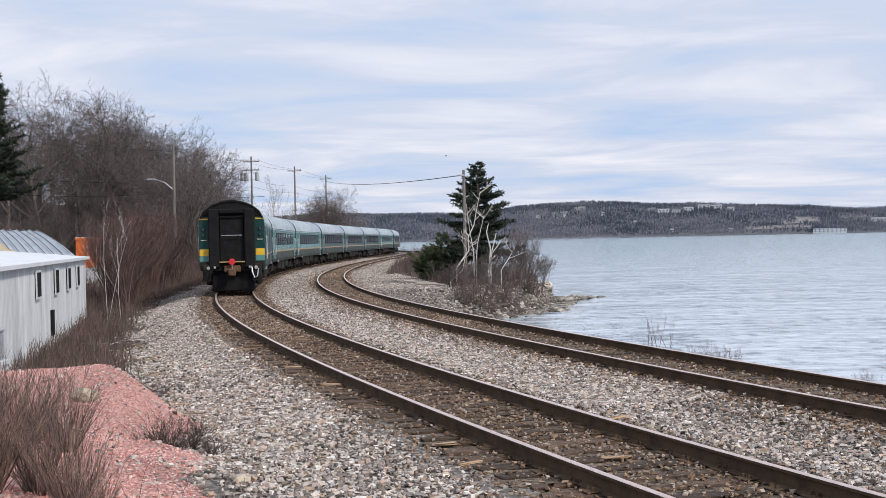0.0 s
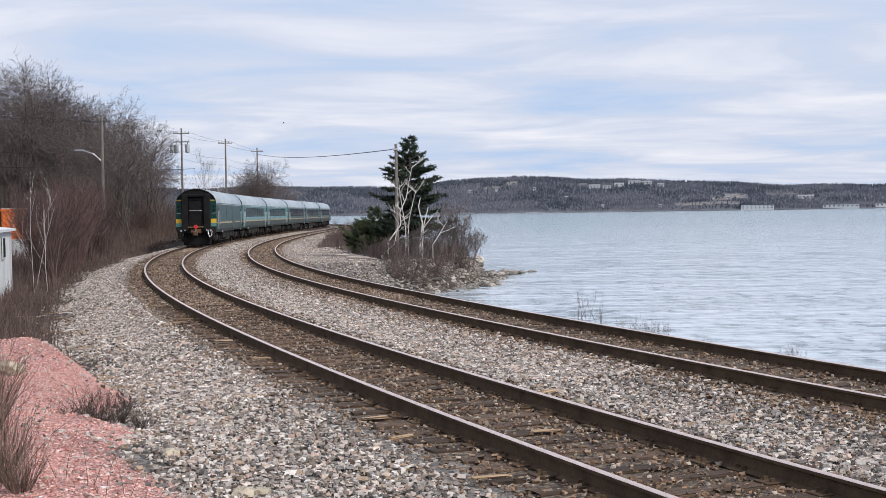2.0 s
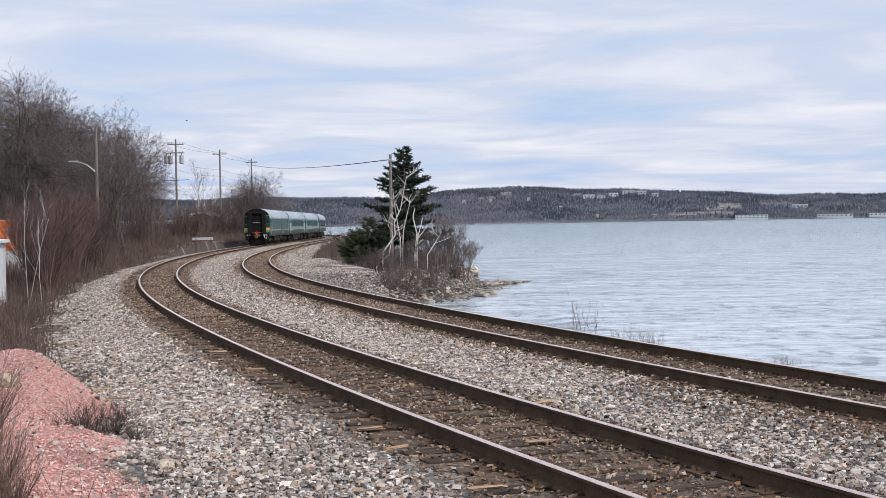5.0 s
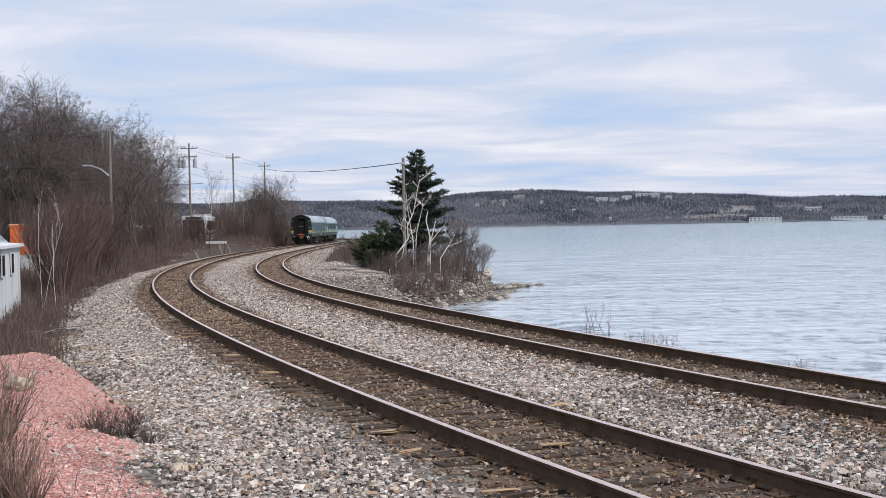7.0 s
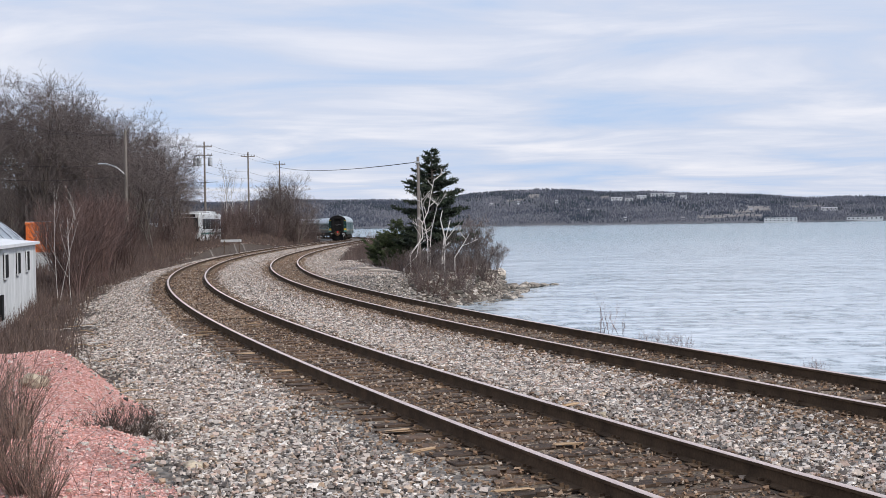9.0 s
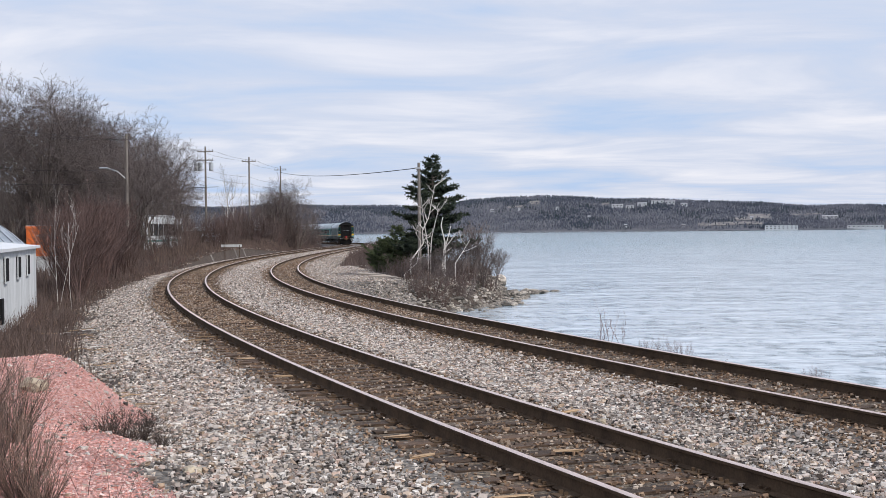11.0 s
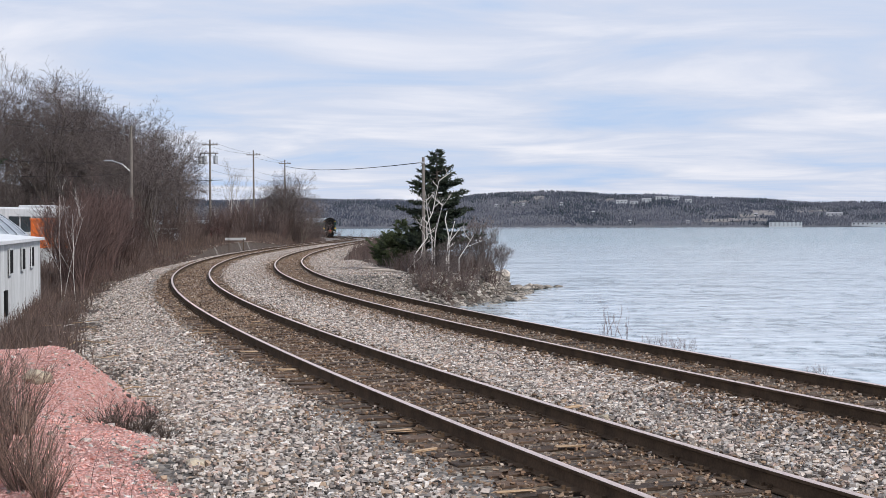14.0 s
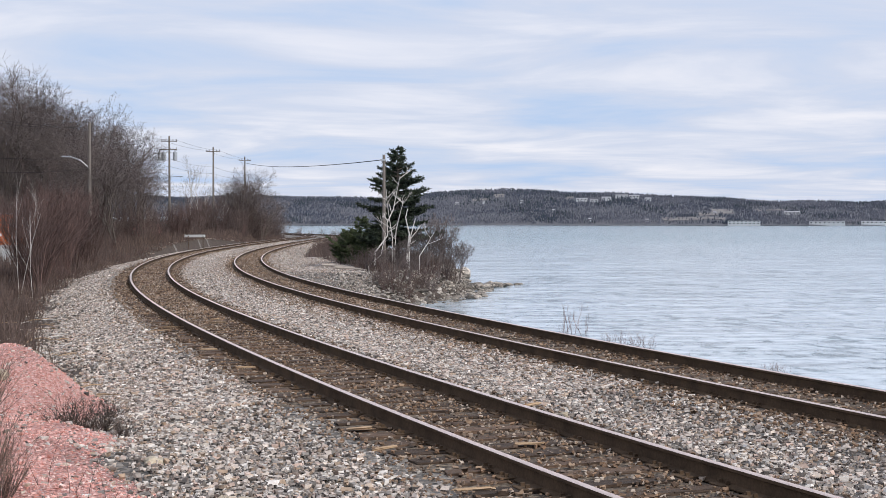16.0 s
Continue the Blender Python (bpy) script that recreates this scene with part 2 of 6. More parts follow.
def water_mat():
    """Wind-chopped water: calm in the lee of the bank, rougher out in the bay. The base colour also carries painted sky
    sheen.
    """
    m = bpy.data.materials.new("choppy_sea")
    m.use_nodes = True
    N, L = m.node_tree.nodes, m.node_tree.links
    b = N["Principled BSDF"]
    b.inputs["Roughness"].default_value, b.inputs["IOR"].default_value = 0.12, 1.34
    tc = N.new("ShaderNodeTexCoord")

    def nz(scale, stretch, detail=3, rough=0.55, turn=0):
        mp = N.new("ShaderNodeMapping")
        mp.inputs["Scale"].default_value = stretch
        mp.inputs["Rotation"].default_value = (0, 0, radians(turn))
        L.new(tc.outputs["Object"], mp.inputs[0])
        n = N.new("ShaderNodeTexNoise")
        n.inputs["Scale"].default_value, n.inputs["Detail"].default_value, n.inputs["Roughness"].default_value = scale, detail, rough
        L.new(mp.outputs[0], n.inputs[0])
        return n.outputs[0]

    def mth(op, a, b2):
        n = N.new("ShaderNodeMath")
        n.operation = op
        for i, v in enumerate((a, b2)):
            if isinstance(v, (int, float)):
                n.inputs[i].default_value = v
            else:
                L.new(v, n.inputs[i])
        return n.outputs[0]

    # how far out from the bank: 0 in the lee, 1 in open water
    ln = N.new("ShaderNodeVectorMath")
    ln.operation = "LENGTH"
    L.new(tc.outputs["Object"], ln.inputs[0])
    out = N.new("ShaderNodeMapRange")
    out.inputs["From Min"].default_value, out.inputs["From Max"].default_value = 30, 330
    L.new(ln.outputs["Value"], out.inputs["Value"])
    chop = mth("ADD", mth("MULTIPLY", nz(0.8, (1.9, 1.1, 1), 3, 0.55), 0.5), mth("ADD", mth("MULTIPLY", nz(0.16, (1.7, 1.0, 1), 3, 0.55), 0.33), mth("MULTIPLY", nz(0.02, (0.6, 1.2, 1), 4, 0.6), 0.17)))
    # pale crests and dark troughs: the sky's reflection painted into the colour
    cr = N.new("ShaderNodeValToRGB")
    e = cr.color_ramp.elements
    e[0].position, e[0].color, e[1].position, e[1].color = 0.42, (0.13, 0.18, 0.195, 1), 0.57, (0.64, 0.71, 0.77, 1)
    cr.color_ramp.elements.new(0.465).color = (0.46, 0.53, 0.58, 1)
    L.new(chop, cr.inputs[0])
    # colour darkened with distance, standing for the weaker reflection of rough water
    far_dim = N.new("ShaderNodeMixRGB")
    far_dim.blend_type = "MULTIPLY"
    far_dim.inputs[2].default_value = (0.42, 0.54, 0.55, 1)
    L.new(out.outputs[0], far_dim.inputs[0])
    L.new(cr.outputs[0], far_dim.inputs[1])
    L.new(far_dim.outputs[0], b.inputs["Base Color"])
    last = None
    amp = mth("ADD", mth("MULTIPLY", out.outputs[0], 0.75), 0.25)
    for scale, dist, st in ((0.05, 1.8, (0.7, 1.2, 1)), (0.25, 0.8, (0.7, 1.2, 1)), (1.0, 0.22, (0.7, 1.1, 1))):
        bp = N.new("ShaderNodeBump")
        bp.inputs["Distance"].default_value = dist
        L.new(amp, bp.inputs["Strength"])
        L.new(nz(scale, st, 4, 0.55, 2), bp.inputs["Height"])
        if last:
            L.new(last, bp.inputs["Normal"])
        last = bp.outputs[0]
    L.new(last, b.inputs["Normal"])
    return m


M_WATER = water_mat()


# ---- mesh tools ----
def mesh_ob(name, verts, faces, mat, parent=None, smooth=False, label=""):
    me = bpy.data.meshes.new(name)
    me.from_pydata([tuple(v) for v in verts], [], [tuple(f) for f in faces])
    for mm in (mat if isinstance(mat, (list, tuple)) else (mat,)):
        me.materials.append(mm)
    if smooth:
        me.shade_smooth()
    ob = new(name, me)
    ob.parent = parent
    return tagged(ob, label)


def fast_mesh(name, verts, faces, mat, smooth=False):
    """Large triangle or quad meshes from arrays."""
    me = bpy.data.meshes.new(name)
    n, k = faces.shape
    me.vertices.add(len(verts))
    me.vertices.foreach_set("co", np.ascontiguousarray(verts, dtype=np.float32).ravel())
    me.loops.add(n * k)
    me.loops.foreach_set("vertex_index", np.ascontiguousarray(faces, dtype=np.int32).ravel())
    me.polygons.add(n)
    me.polygons.foreach_set("loop_start", np.arange(0, n * k, k, dtype=np.int32))
    me.update(calc_edges=True)
    me.validate()
    for mm in (mat if isinstance(mat, (list, tuple)) else (mat,)):
        me.materials.append(mm)
    if smooth:
        me.shade_smooth()
    else:
        me.shade_flat()
    return me


def part(name, bm, mat, parent, label=""):
    me = bpy.data.meshes.new(name)
    bm.normal_update()
    bm.to_mesh(me)
    bm.free()
    for mm in (mat if isinstance(mat, (list, tuple)) else (mat,)):
        me.materials.append(mm)
    ob = new(name, me)
    ob.parent = parent
    return tagged(ob, label)


def box(bm, x0, x1, y0, y1, z0, z1, bev=0.0, m=None):
    r = bmesh.ops.create_cube(bm, size=1)
    mat = Matrix.Translation(((x0 + x1) / 2, (y0 + y1) / 2, (z0 + z1) / 2)) @ Matrix.Diagonal((x1 - x0, y1 - y0, z1 - z0, 1))
    if m is not None:
        mat = m @ mat
    bmesh.ops.transform(bm, matrix=mat, verts=r["verts"])
    if bev:
        ed = list({e for v in r["verts"] for e in v.link_edges})
        bmesh.ops.bevel(bm, geom=ed, offset=bev, segments=1, affect="EDGES")
    return bm


def bbox(x0, x1, y0, y1, z0, z1, bev=0.0, m=None):
    return box(bmesh.new(), x0, x1, y0, y1, z0, z1, bev, m)


def tube(bm, pts, rads, sides=6, cap=True):
    """A tapered tube along points."""
    rings = []
    pts = [Vector(p) for p in pts]
    for i, p in enumerate(pts):
        d = (pts[min(i + 1, len(pts) - 1)] - pts[max(i - 1, 0)]).normalized()
        a = d.cross(Vector((0.31, 0.17, 0.93))).normalized()
        b = d.cross(a)
        r = rads[i] if isinstance(rads, (list, tuple)) else rads
        rings.append([bm.verts.new(p + a * r * math.cos(6.2832 * k / sides) + b * r * math.sin(6.2832 * k / sides)) for k in range(sides)])
    for q, w in zip(rings[:-1], rings[1:]):
        for k in range(sides):
            bm.faces.new((q[k], q[(k + 1) % sides], w[(k + 1) % sides], w[k]))
    if cap:
        bm.faces.new(rings[0][::-1])
        bm.faces.new(rings[-1])
    return bm


def btube(pts, rads, sides=6):
    return tube(bmesh.new(), pts, rads, sides)


def sticks(segs, sides=3):
    """Arrays for many thin tapered sticks; segs: rows of ax ay az bx by bz ra rb."""
    q = np.asarray(segs, dtype=float)
    a, b, ra, rb = q[:, :3], q[:, 3:6], q[:, 6], q[:, 7]
    d = b - a
    d /= np.linalg.norm(d, axis=1)[:, None] + 1e-9
    ref = np.where(np.abs(d[:, 2:3]) > 0.9, np.array([[1.0, 0, 0]]), np.array([[0, 0, 1.0]]))
    u = np.cross(d, ref)
    u /= np.linalg.norm(u, axis=1)[:, None] + 1e-9
    w = np.cross(d, u)
    n = len(q)
    vs = np.zeros((n, 2 * sides, 3))
    for k in range(sides):
        c, s = math.cos(2 * math.pi * k / sides), math.sin(2 * math.pi * k / sides)
        off = u * c + w * s
        vs[:, k] = a + off * ra[:, None]
        vs[:, sides + k] = b + off * rb[:, None]
    fs = np.array([(k, (k + 1) % sides, sides + (k + 1) % sides, sides + k) for k in range(sides)])
    return vs.reshape(-1, 3), (fs[None] + (np.arange(n) * 2 * sides)[:, None, None]).reshape(-1, 4)


# ---- the line of the railway ----
KS = (-60, 0, 15, 30, 45, 60, 75, 95, 115, 140, 165, 198, 213, 230, 300, 380, 400, 560)
KV = (0.0045, 0.0047, 0.0032, 0.0036, 0.0041, 0.0033, 0.0026, 0.0019, 0.0011, 0.0005, 0.0003, 0.0001, -0.0034, -0.0048, -0.005, -0.004, 0, 0)
SPACING = 4.66
GAUGE = 0.7525


def line():
    s = np.arange(-60, 561, 1.0)
    k = np.interp(s, KS, KV)
    i0 = 60
    a = np.concatenate([[0], np.cumsum((k[1:] + k[:-1]) / 2)])
    a = a - a[i0] - 0.366
    am = (a[1:] + a[:-1]) / 2
    x = np.concatenate([[0], np.cumsum(np.sin(am))])
    y = np.concatenate([[0], np.cumsum(np.cos(am))])
    return s, x - x[i0] + 2.4945, y - y[i0] + 9.6616, a


LS, LX, LY, LA = line()


def along(s, d=0.0):
    """x, y and heading of the point at arc length s and offset d to the right of the first track's axis."""
    a = np.interp(s, LS, LA)
    return np.interp(s, LS, LX) + d * np.cos(a), np.interp(s, LS, LY) - d * np.sin(a), a


def station(x, y):
    """Arc length and signed offset of points beside the line."""
    x, y = np.asarray(x, float).ravel(), np.asarray(y, float).ravel()
    s, d = np.zeros(len(x)), np.zeros(len(x))
    for i in range(0, len(x), 4000):
        dx, dy = x[i:i + 4000, None] - LX[None], y[i:i + 4000, None] - LY[None]
        j = (dx * dx + dy * dy).argmin(1)
        k = np.arange(len(j))
        a = LA[j]
        s[i:i + 4000] = LS[j] + dx[k, j] * np.sin(a) + dy[k, j] * np.cos(a)
        d[i:i + 4000] = dx[k, j] * np.cos(a) - dy[k, j] * np.sin(a)
    return s, d


SEA = -1.5
# the shore road: seconds at which the bus passes, x, y
ROAD = ((0, -30.2, 235), (2, -28.2, 205), (4, -26.4, 178), (6.5, -24.9, 150), (9, -23.3, 129), (11.5, -24.6, 108), (12.5, -25.1, 99), (13.5, -26.0, 90), (14.5, -27.4, 81.5), (16, -30.5, 67.5))
ROAD_Z = ((60, 81, 129, 240), (0.15, 0.3, 0.6, 0.9))


def wave2(x, y, f, seed=0.0):
    return np.sin(x * f + seed + 1.3 * np.sin(y * f * 0.7 + seed)) * np.cos(y * f * 1.1 - seed + np.sin(x * f * 0.6))


def height(x, y):
    """Height of the ground."""
    x, y = np.asarray(x, float).ravel(), np.asarray(y, float).ravel()
    s, d = station(x, y)
    bed = -0.185 - 0.05 * np.exp(-((d - 2.33) / 0.6) ** 2) + 0.015 * np.exp(-((d - SPACING) / 1.2) ** 4)
    # left side: shoulder, then brush, then the rise behind the road
    near = np.clip((22 - y) / 10, 0, 1)
    foot = -3.3 - 0.9 * near
    low = -0.62 + 0.55 * near + 0.10 * wave2(x, y, 0.35) + 0.04 * wave2(x, y, 1.3, 2)
    rise = np.clip((-x - 31) / 16, 0, 1) ** 1.2 * 7 * np.clip((205 - y) / 25, 0, 1) * np.clip((y + 10) / 50, 0, 1)
    road = 0.5 * np.clip((y - 50) / 40, 0, 1) * np.clip((-d - 4.5) / 4, 0, 1)
    left = low + rise + road
    t = np.clip((-1.75 - d) / (-1.75 - foot), 0, 1)
    zl = bed * (1 - t) + left * t
    # right side: bank down to the sea
    wide = 5.95
    zr = bed - np.clip(d - wide, 0, 9) * 0.75
    e = np.sqrt(((x + 3) / 7.1) ** 2 + ((y - 76) / 20) ** 2)
    pt = np.clip((1.05 - e) / 0.4, 0, 1)
    pt = pt * pt * (3 - 2 * pt) * 2.0 - 1.95 + 0.1 * wave2(x, y, 0.9) * np.clip(2 - 2 * e, 0, 1)
    e2 = np.clip((14 - d) / 8, 0, 1) * np.clip((s - 100) / 20, 0, 1)
    zr = np.maximum(zr, np.where(e < 1.3, np.minimum(pt, 0.1), -9))
    zr = np.maximum(zr, e2 * 1.6 - 1.75)
    zr = np.maximum(zr, -6)
    zr = np.where(d < wide, bed, np.minimum(zr, bed))
    z = np.where(d < -1.75, zl, zr)
    far = (y > 420) & (x > -140)
    rx, ry = np.array([q[1] for q in ROAD]), np.array([q[2] for q in ROAD])
    o = np.argsort(ry)
    away = np.abs(x + 1.2 - np.interp(y, ry[o], rx[o]))
    w = np.clip((8.0 - away) / 3.6, 0, 1) * np.clip((y - 55) / 12, 0, 1) * np.clip((300 - y) / 40, 0, 1) * (d < -3.6)
    w = w * w * (3 - 2 * w)
    z = z * (1 - w) + (np.interp(y, *ROAD_Z) - 0.08) * w
    return np.where(far, -6.0, z)


def gz(x, y):
    return float(height([x], [y])[0])


# ---- ground, sea, far shore ----
def steps(*spans):
    v = [np.arange(a, b, st) for a, b, st in spans]
    return np.concatenate(v + [[spans[-1][1]]])


def build_ground():
    xs = np.concatenate([[-3000, -1500, -700, -350, -200, -140, -110], steps((-90, -24, 2.0), (-24, 9, 0.4), (9, 20, 1.0), (20, 60, 8)), [120, 300, 800, 3000]])
    ys = np.concatenate([[-3000, -1000, -300, -100, -50], steps((-30, -6, 3), (-6, 60, 0.4), (60, 140, 0.8), (140, 330, 3)), [360, 400, 419, 421, 500, 900, 2000, 3000]])
    gx, gy = np.meshgrid(xs, ys)
    z = height(gx, gy)
    n, m = len(xs), len(ys)
    i = np.arange(n * m).reshape(m, n)
    f = np.stack([i[:-1, :-1], i[:-1, 1:], i[1:, 1:], i[1:, :-1]], -1).reshape(-1, 4)
    me = fast_mesh("ground", np.stack([gx.ravel(), gy.ravel(), z], 1), f, (M_EARTH, M_BALLAST, M_CRIB), True)
    c = f.mean(1)
    cx, cy = gx.ravel()[f].mean(1), gy.ravel()[f].mean(1)
    s, d = station(cx, cy)
    foot = -3.2 - 1.4 * np.clip((24 - cy) / 10, 0, 1) + 0.25 * np.sin(s * 0.9) + 0.2 * np.sin(s * 2.3)
    right = 7.2 + 2.9 * np.clip((s - 26) / 12, 0, 1) * np.clip((95 - s) / 30, 0, 1) + 0.3 * np.sin(s * 0.7)
    idx = np.where((d > foot) & (d < right), 1, 0)
    idx = np.where((np.abs(d) < 1.3) | (np.abs(d - SPACING) < 1.3), 2, idx)
    me.polygons.foreach_set("material_index", idx.astype(np.int32))
    ob = new("ground", me)
    tagged(ob, "brown turf and grey ballast bed beside the sea", "ground", kind="structure")


build_ground()

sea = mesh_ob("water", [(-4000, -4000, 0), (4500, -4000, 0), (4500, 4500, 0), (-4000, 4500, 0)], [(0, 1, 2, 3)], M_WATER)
sea.location = (0, 0, SEA)
tagged(sea, "choppy grey-blue sea water with pale sky sheen painted in", "water", kind="structure")


def ridge(az):
    """Rise of the far skyline over the horizon, in radians."""
    return np.interp(az, (-1.2, -0.16, -0.1, -0.05, 0.0, 0.02, 0.045, 0.073, 0.1, 0.13, 0.195, 0.257, 0.327, 0.36, 0.42, 1.2),
                     (0.018, 0.0195, 0.0208, 0.0197, 0.019, 0.0225, 0.025, 0.0258, 0.0246, 0.0232, 0.0202, 0.017, 0.0152, 0.0165, 0.015, 0.014)) + 0.0018 + 0.0004 * np.sin(az * 90) + 0.0003 * np.sin(az * 37 + 1)


FAR_R = 2500.0
FAR_D = 620.0


def far_r(az, u):
    return FAR_R + FAR_D * u + 60 * np.sin(az * 21) * (1 - np.minimum(u, 1))


def far_z(az, u):
    """Height of the far slope at bearing az, u from 0 at the shore to 1 at the skyline."""
    top = ridge(az) * (FAR_R + FAR_D) + EYE - 7
    prof = np.interp(u, (0, 0.03, 0.35, 0.7, 1.0), (0.02, 0.06, 0.42, 0.82, 1.0))
    return SEA - 0.5 + (top - SEA) * prof + 2.5 * np.sin(az * 60 + u * 7) * u * (1 - u) * 2


# bare banks on the far slope: bearings, and shares of the way up
BANKS = ((0.186, 0.231, 0.1, 0.17), (0.221, 0.237, 0.3, 0.44), (0.212, 0.226, 0.22, 0.3), (0.252, 0.275, 0.46, 0.48), (0.048, 0.06, 0.54, 0.57), (0.064, 0.071, 0.6, 0.7), (0.117, 0.122, 0.66, 0.72))


def build_far_shore():
    az = np.linspace(-1.2, 1.2, 481)
    us = np.array([0, 0.02, 0.05, 0.12, 0.25, 0.4, 0.55, 0.7, 0.85, 1.0, 1.3, 2.0])
    A, Uu = np.meshgrid(az, us)
    R = far_r(A, Uu)
    Z = far_z(A, np.minimum(Uu, 1)) - np.maximum(Uu - 1, 0) * 40
    v = np.stack([(R * np.sin(A)).ravel(), (R * np.cos(A)).ravel(), Z.ravel()], 1)
    n = len(az)
    i = np.arange(len(v)).reshape(len(us), n)
    f = np.stack([i[:-1, :-1], i[:-1, 1:], i[1:, 1:], i[1:, :-1]], -1).reshape(-1, 4)
    # floor colours shifted to blue-grey to carry the haze of distance
    mat = material("hazed_woodland_floor", (0.1, 0.105, 0.125), 0.95, vary=((0.012, (0.07, 0.077, 0.1), (0.14, 0.14, 0.155), 0.8, U), (0.05, (0.06, 0.065, 0.08), (0.15, 0.15, 0.16), 0.5, U)))
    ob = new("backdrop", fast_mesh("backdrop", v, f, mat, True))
    tagged(ob, "far wooded hills across the bay, tinted with blue-grey haze", "hills", kind="structure")
    # woods: conifers and bare crowns, bluish distance haze mixed into their colours
    rng = np.random.default_rng(5)
    for name, count, mat2, label in (
            ("far_bare_woods", 42000, material("far_bare_woods", (0.1, 0.11, 0.14), 0.95, vary=((0.006, (0.052, 0.066, 0.098), (0.16, 0.163, 0.195), 0.95, U),), island=0.18), "leafless woods on the far hills, blue-grey haze in their colour"),
            ("far_conifers", 24000, material("far_conifers", (0.036, 0.052, 0.065), 0.95, island=0.3), "dark conifers scattered over the far hills, bluish haze in their colour")):
        con = name == "far_conifers"
        a = rng.uniform(-0.3, 0.5, count)
        u = rng.uniform(0.02, 1.0, count)
        if con:
            grove = 1.6 * np.exp(-((a - 0.045) / 0.035) ** 2 - ((u - 0.9) / 0.2) ** 2) + 0.9 * np.exp(-((a - 0.11) / 0.03) ** 2 - ((u - 0.45) / 0.25) ** 2)
            keep = (0.8 * np.sin(a * 61 + u * 8) + 0.7 * np.sin(a * 133 + 2 - u * 14) + 0.5 * np.sin(a * 240 + u * 23) + 0.9 * (u - 0.6) + grove + rng.normal(0, 0.35, count)) > 0.75
            a, u = a[keep], u[keep]
        for b0, b1, u0, u1 in BANKS:
            inside = (a > b0 - 0.001) & (a < b1 + 0.001) & (u > u0 - 0.04) & (u < u1 + 0.03) & (rng.uniform(0, 1, len(a)) < 0.85)
            a, u = a[~inside], u[~inside]
        k = len(a)
        r = far_r(a, u)
        z = far_z(a, u) - 0.5
        hgt = rng.uniform(4.5, 8.0, k) if con else rng.uniform(3.5, 6.5, k)
        wd = rng.uniform(1.1, 1.9, k) if con else rng.uniform(0.6, 1.3, k)
        base = np.array([[math.cos(t), math.sin(t), 0.12] for t in (0, 1.2566, 2.5133, 3.7699, 5.0265)])
        vs = np.zeros((k, 7, 3))
        jit = rng.uniform(0.7, 1.2, (k, 5))
        ctr = np.stack([r * np.sin(a), r * np.cos(a), z], 1)
        lift = 0.1 if con else 0.6
        for q in range(5):
            vs[:, q, 0] = ctr[:, 0] + base[q, 0] * wd * jit[:, q]
            vs[:, q, 1] = ctr[:, 1] + base[q, 1] * wd * jit[:, q]
            vs[:, q, 2] = ctr[:, 2] + hgt * lift * jit[:, q]
        vs[:, 5] = ctr
        vs[:, 6] = ctr
        vs[:, 6, 2] += hgt
        fs = np.array([(q, (q + 1) % 5, 6) for q in range(5)] + [((q + 1) % 5, q, 5) for q in range(0 if con else 5)])
        F = (fs[None] + (np.arange(k) * 7)[:, None, None]).reshape(-1, 3)
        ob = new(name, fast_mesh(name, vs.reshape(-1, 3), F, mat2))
        tagged(ob, label, "woods", kind="stuff")


build_far_shore()


# ---- tracks ----
def sweep(name, s0, s1, step, d, prof, mats, midx, parent, label=""):
    """A profile (x across, z up) swept along the line at offset d."""
    ss = np.arange(s0, s1 + 0.01, step)
    x, y, a = along(ss, d)
    n = len(prof)
    v = np.zeros((len(ss), n, 3))
    for k, (px, pz) in enumerate(prof):
        v[:, k, 0], v[:, k, 1], v[:, k, 2] = x + px * np.cos(a), y - px * np.sin(a), pz
    i = np.arange(len(ss) * n).reshape(len(ss), n)
    j = np.roll(i, -1, 1)
    f = np.stack([i[:-1], j[:-1], j[1:], i[1:]], -1)
    me = fast_mesh(name, v.reshape(-1, 3), f.reshape(-1, 4), mats)
    me.polygons.foreach_set("material_index", np.tile(np.array(midx, np.int32), len(ss) - 1))
    ob = new(name, me)
    ob.parent = parent
    return tagged(ob, label)


RAIL = ((-0.07, -0.17), (-0.07, -0.16), (-0.012, -0.142), (-0.009, -0.045), (-0.036, -0.032), (-0.036, -0.006), (-0.026, 0.0), (0.026, 0.0), (0.036, -0.006), (0.036, -0.032), (0.009, -0.045), (0.012, -0.142), (0.07, -0.16), (0.07, -0.17))
RAIL_M = [0, 0, 0, 0, 0, 1, 1, 1, 0, 0, 0, 0, 0, 0]


def tie_mesh(seed):
    rr = random.Random(seed)
    bm = bbox(-1.3, 1.3, -0.115, 0.115, -0.34, -0.156, 0.012)
    for v in bm.verts:
        v.co += Vector((rr.uniform(-0.06, 0.06), rr.uniform(-0.012, 0.012), rr.uniform(-0.008, 0.006)))
    me = bpy.data.meshes.new("tie")
    bm.to_mesh(me)
    bm.free()
    me.materials.append(M_TIE)
    return me


def plate_mesh():
    bm = bbox(-0.18, 0.18, -0.095, 0.095, -0.16, -0.146, 0.004)
    for sx in (-0.1, 0.1):
        for sy in (-0.05, 0.05):
            box(bm, sx - 0.018, sx + 0.018, sy - 0.012, sy + 0.012, -0.147, -0.118)
    me = bpy.data.meshes.new("tie_plate")
    bm.to_mesh(me)
    bm.free()
    me.materials.append(M_RAIL)
    return me


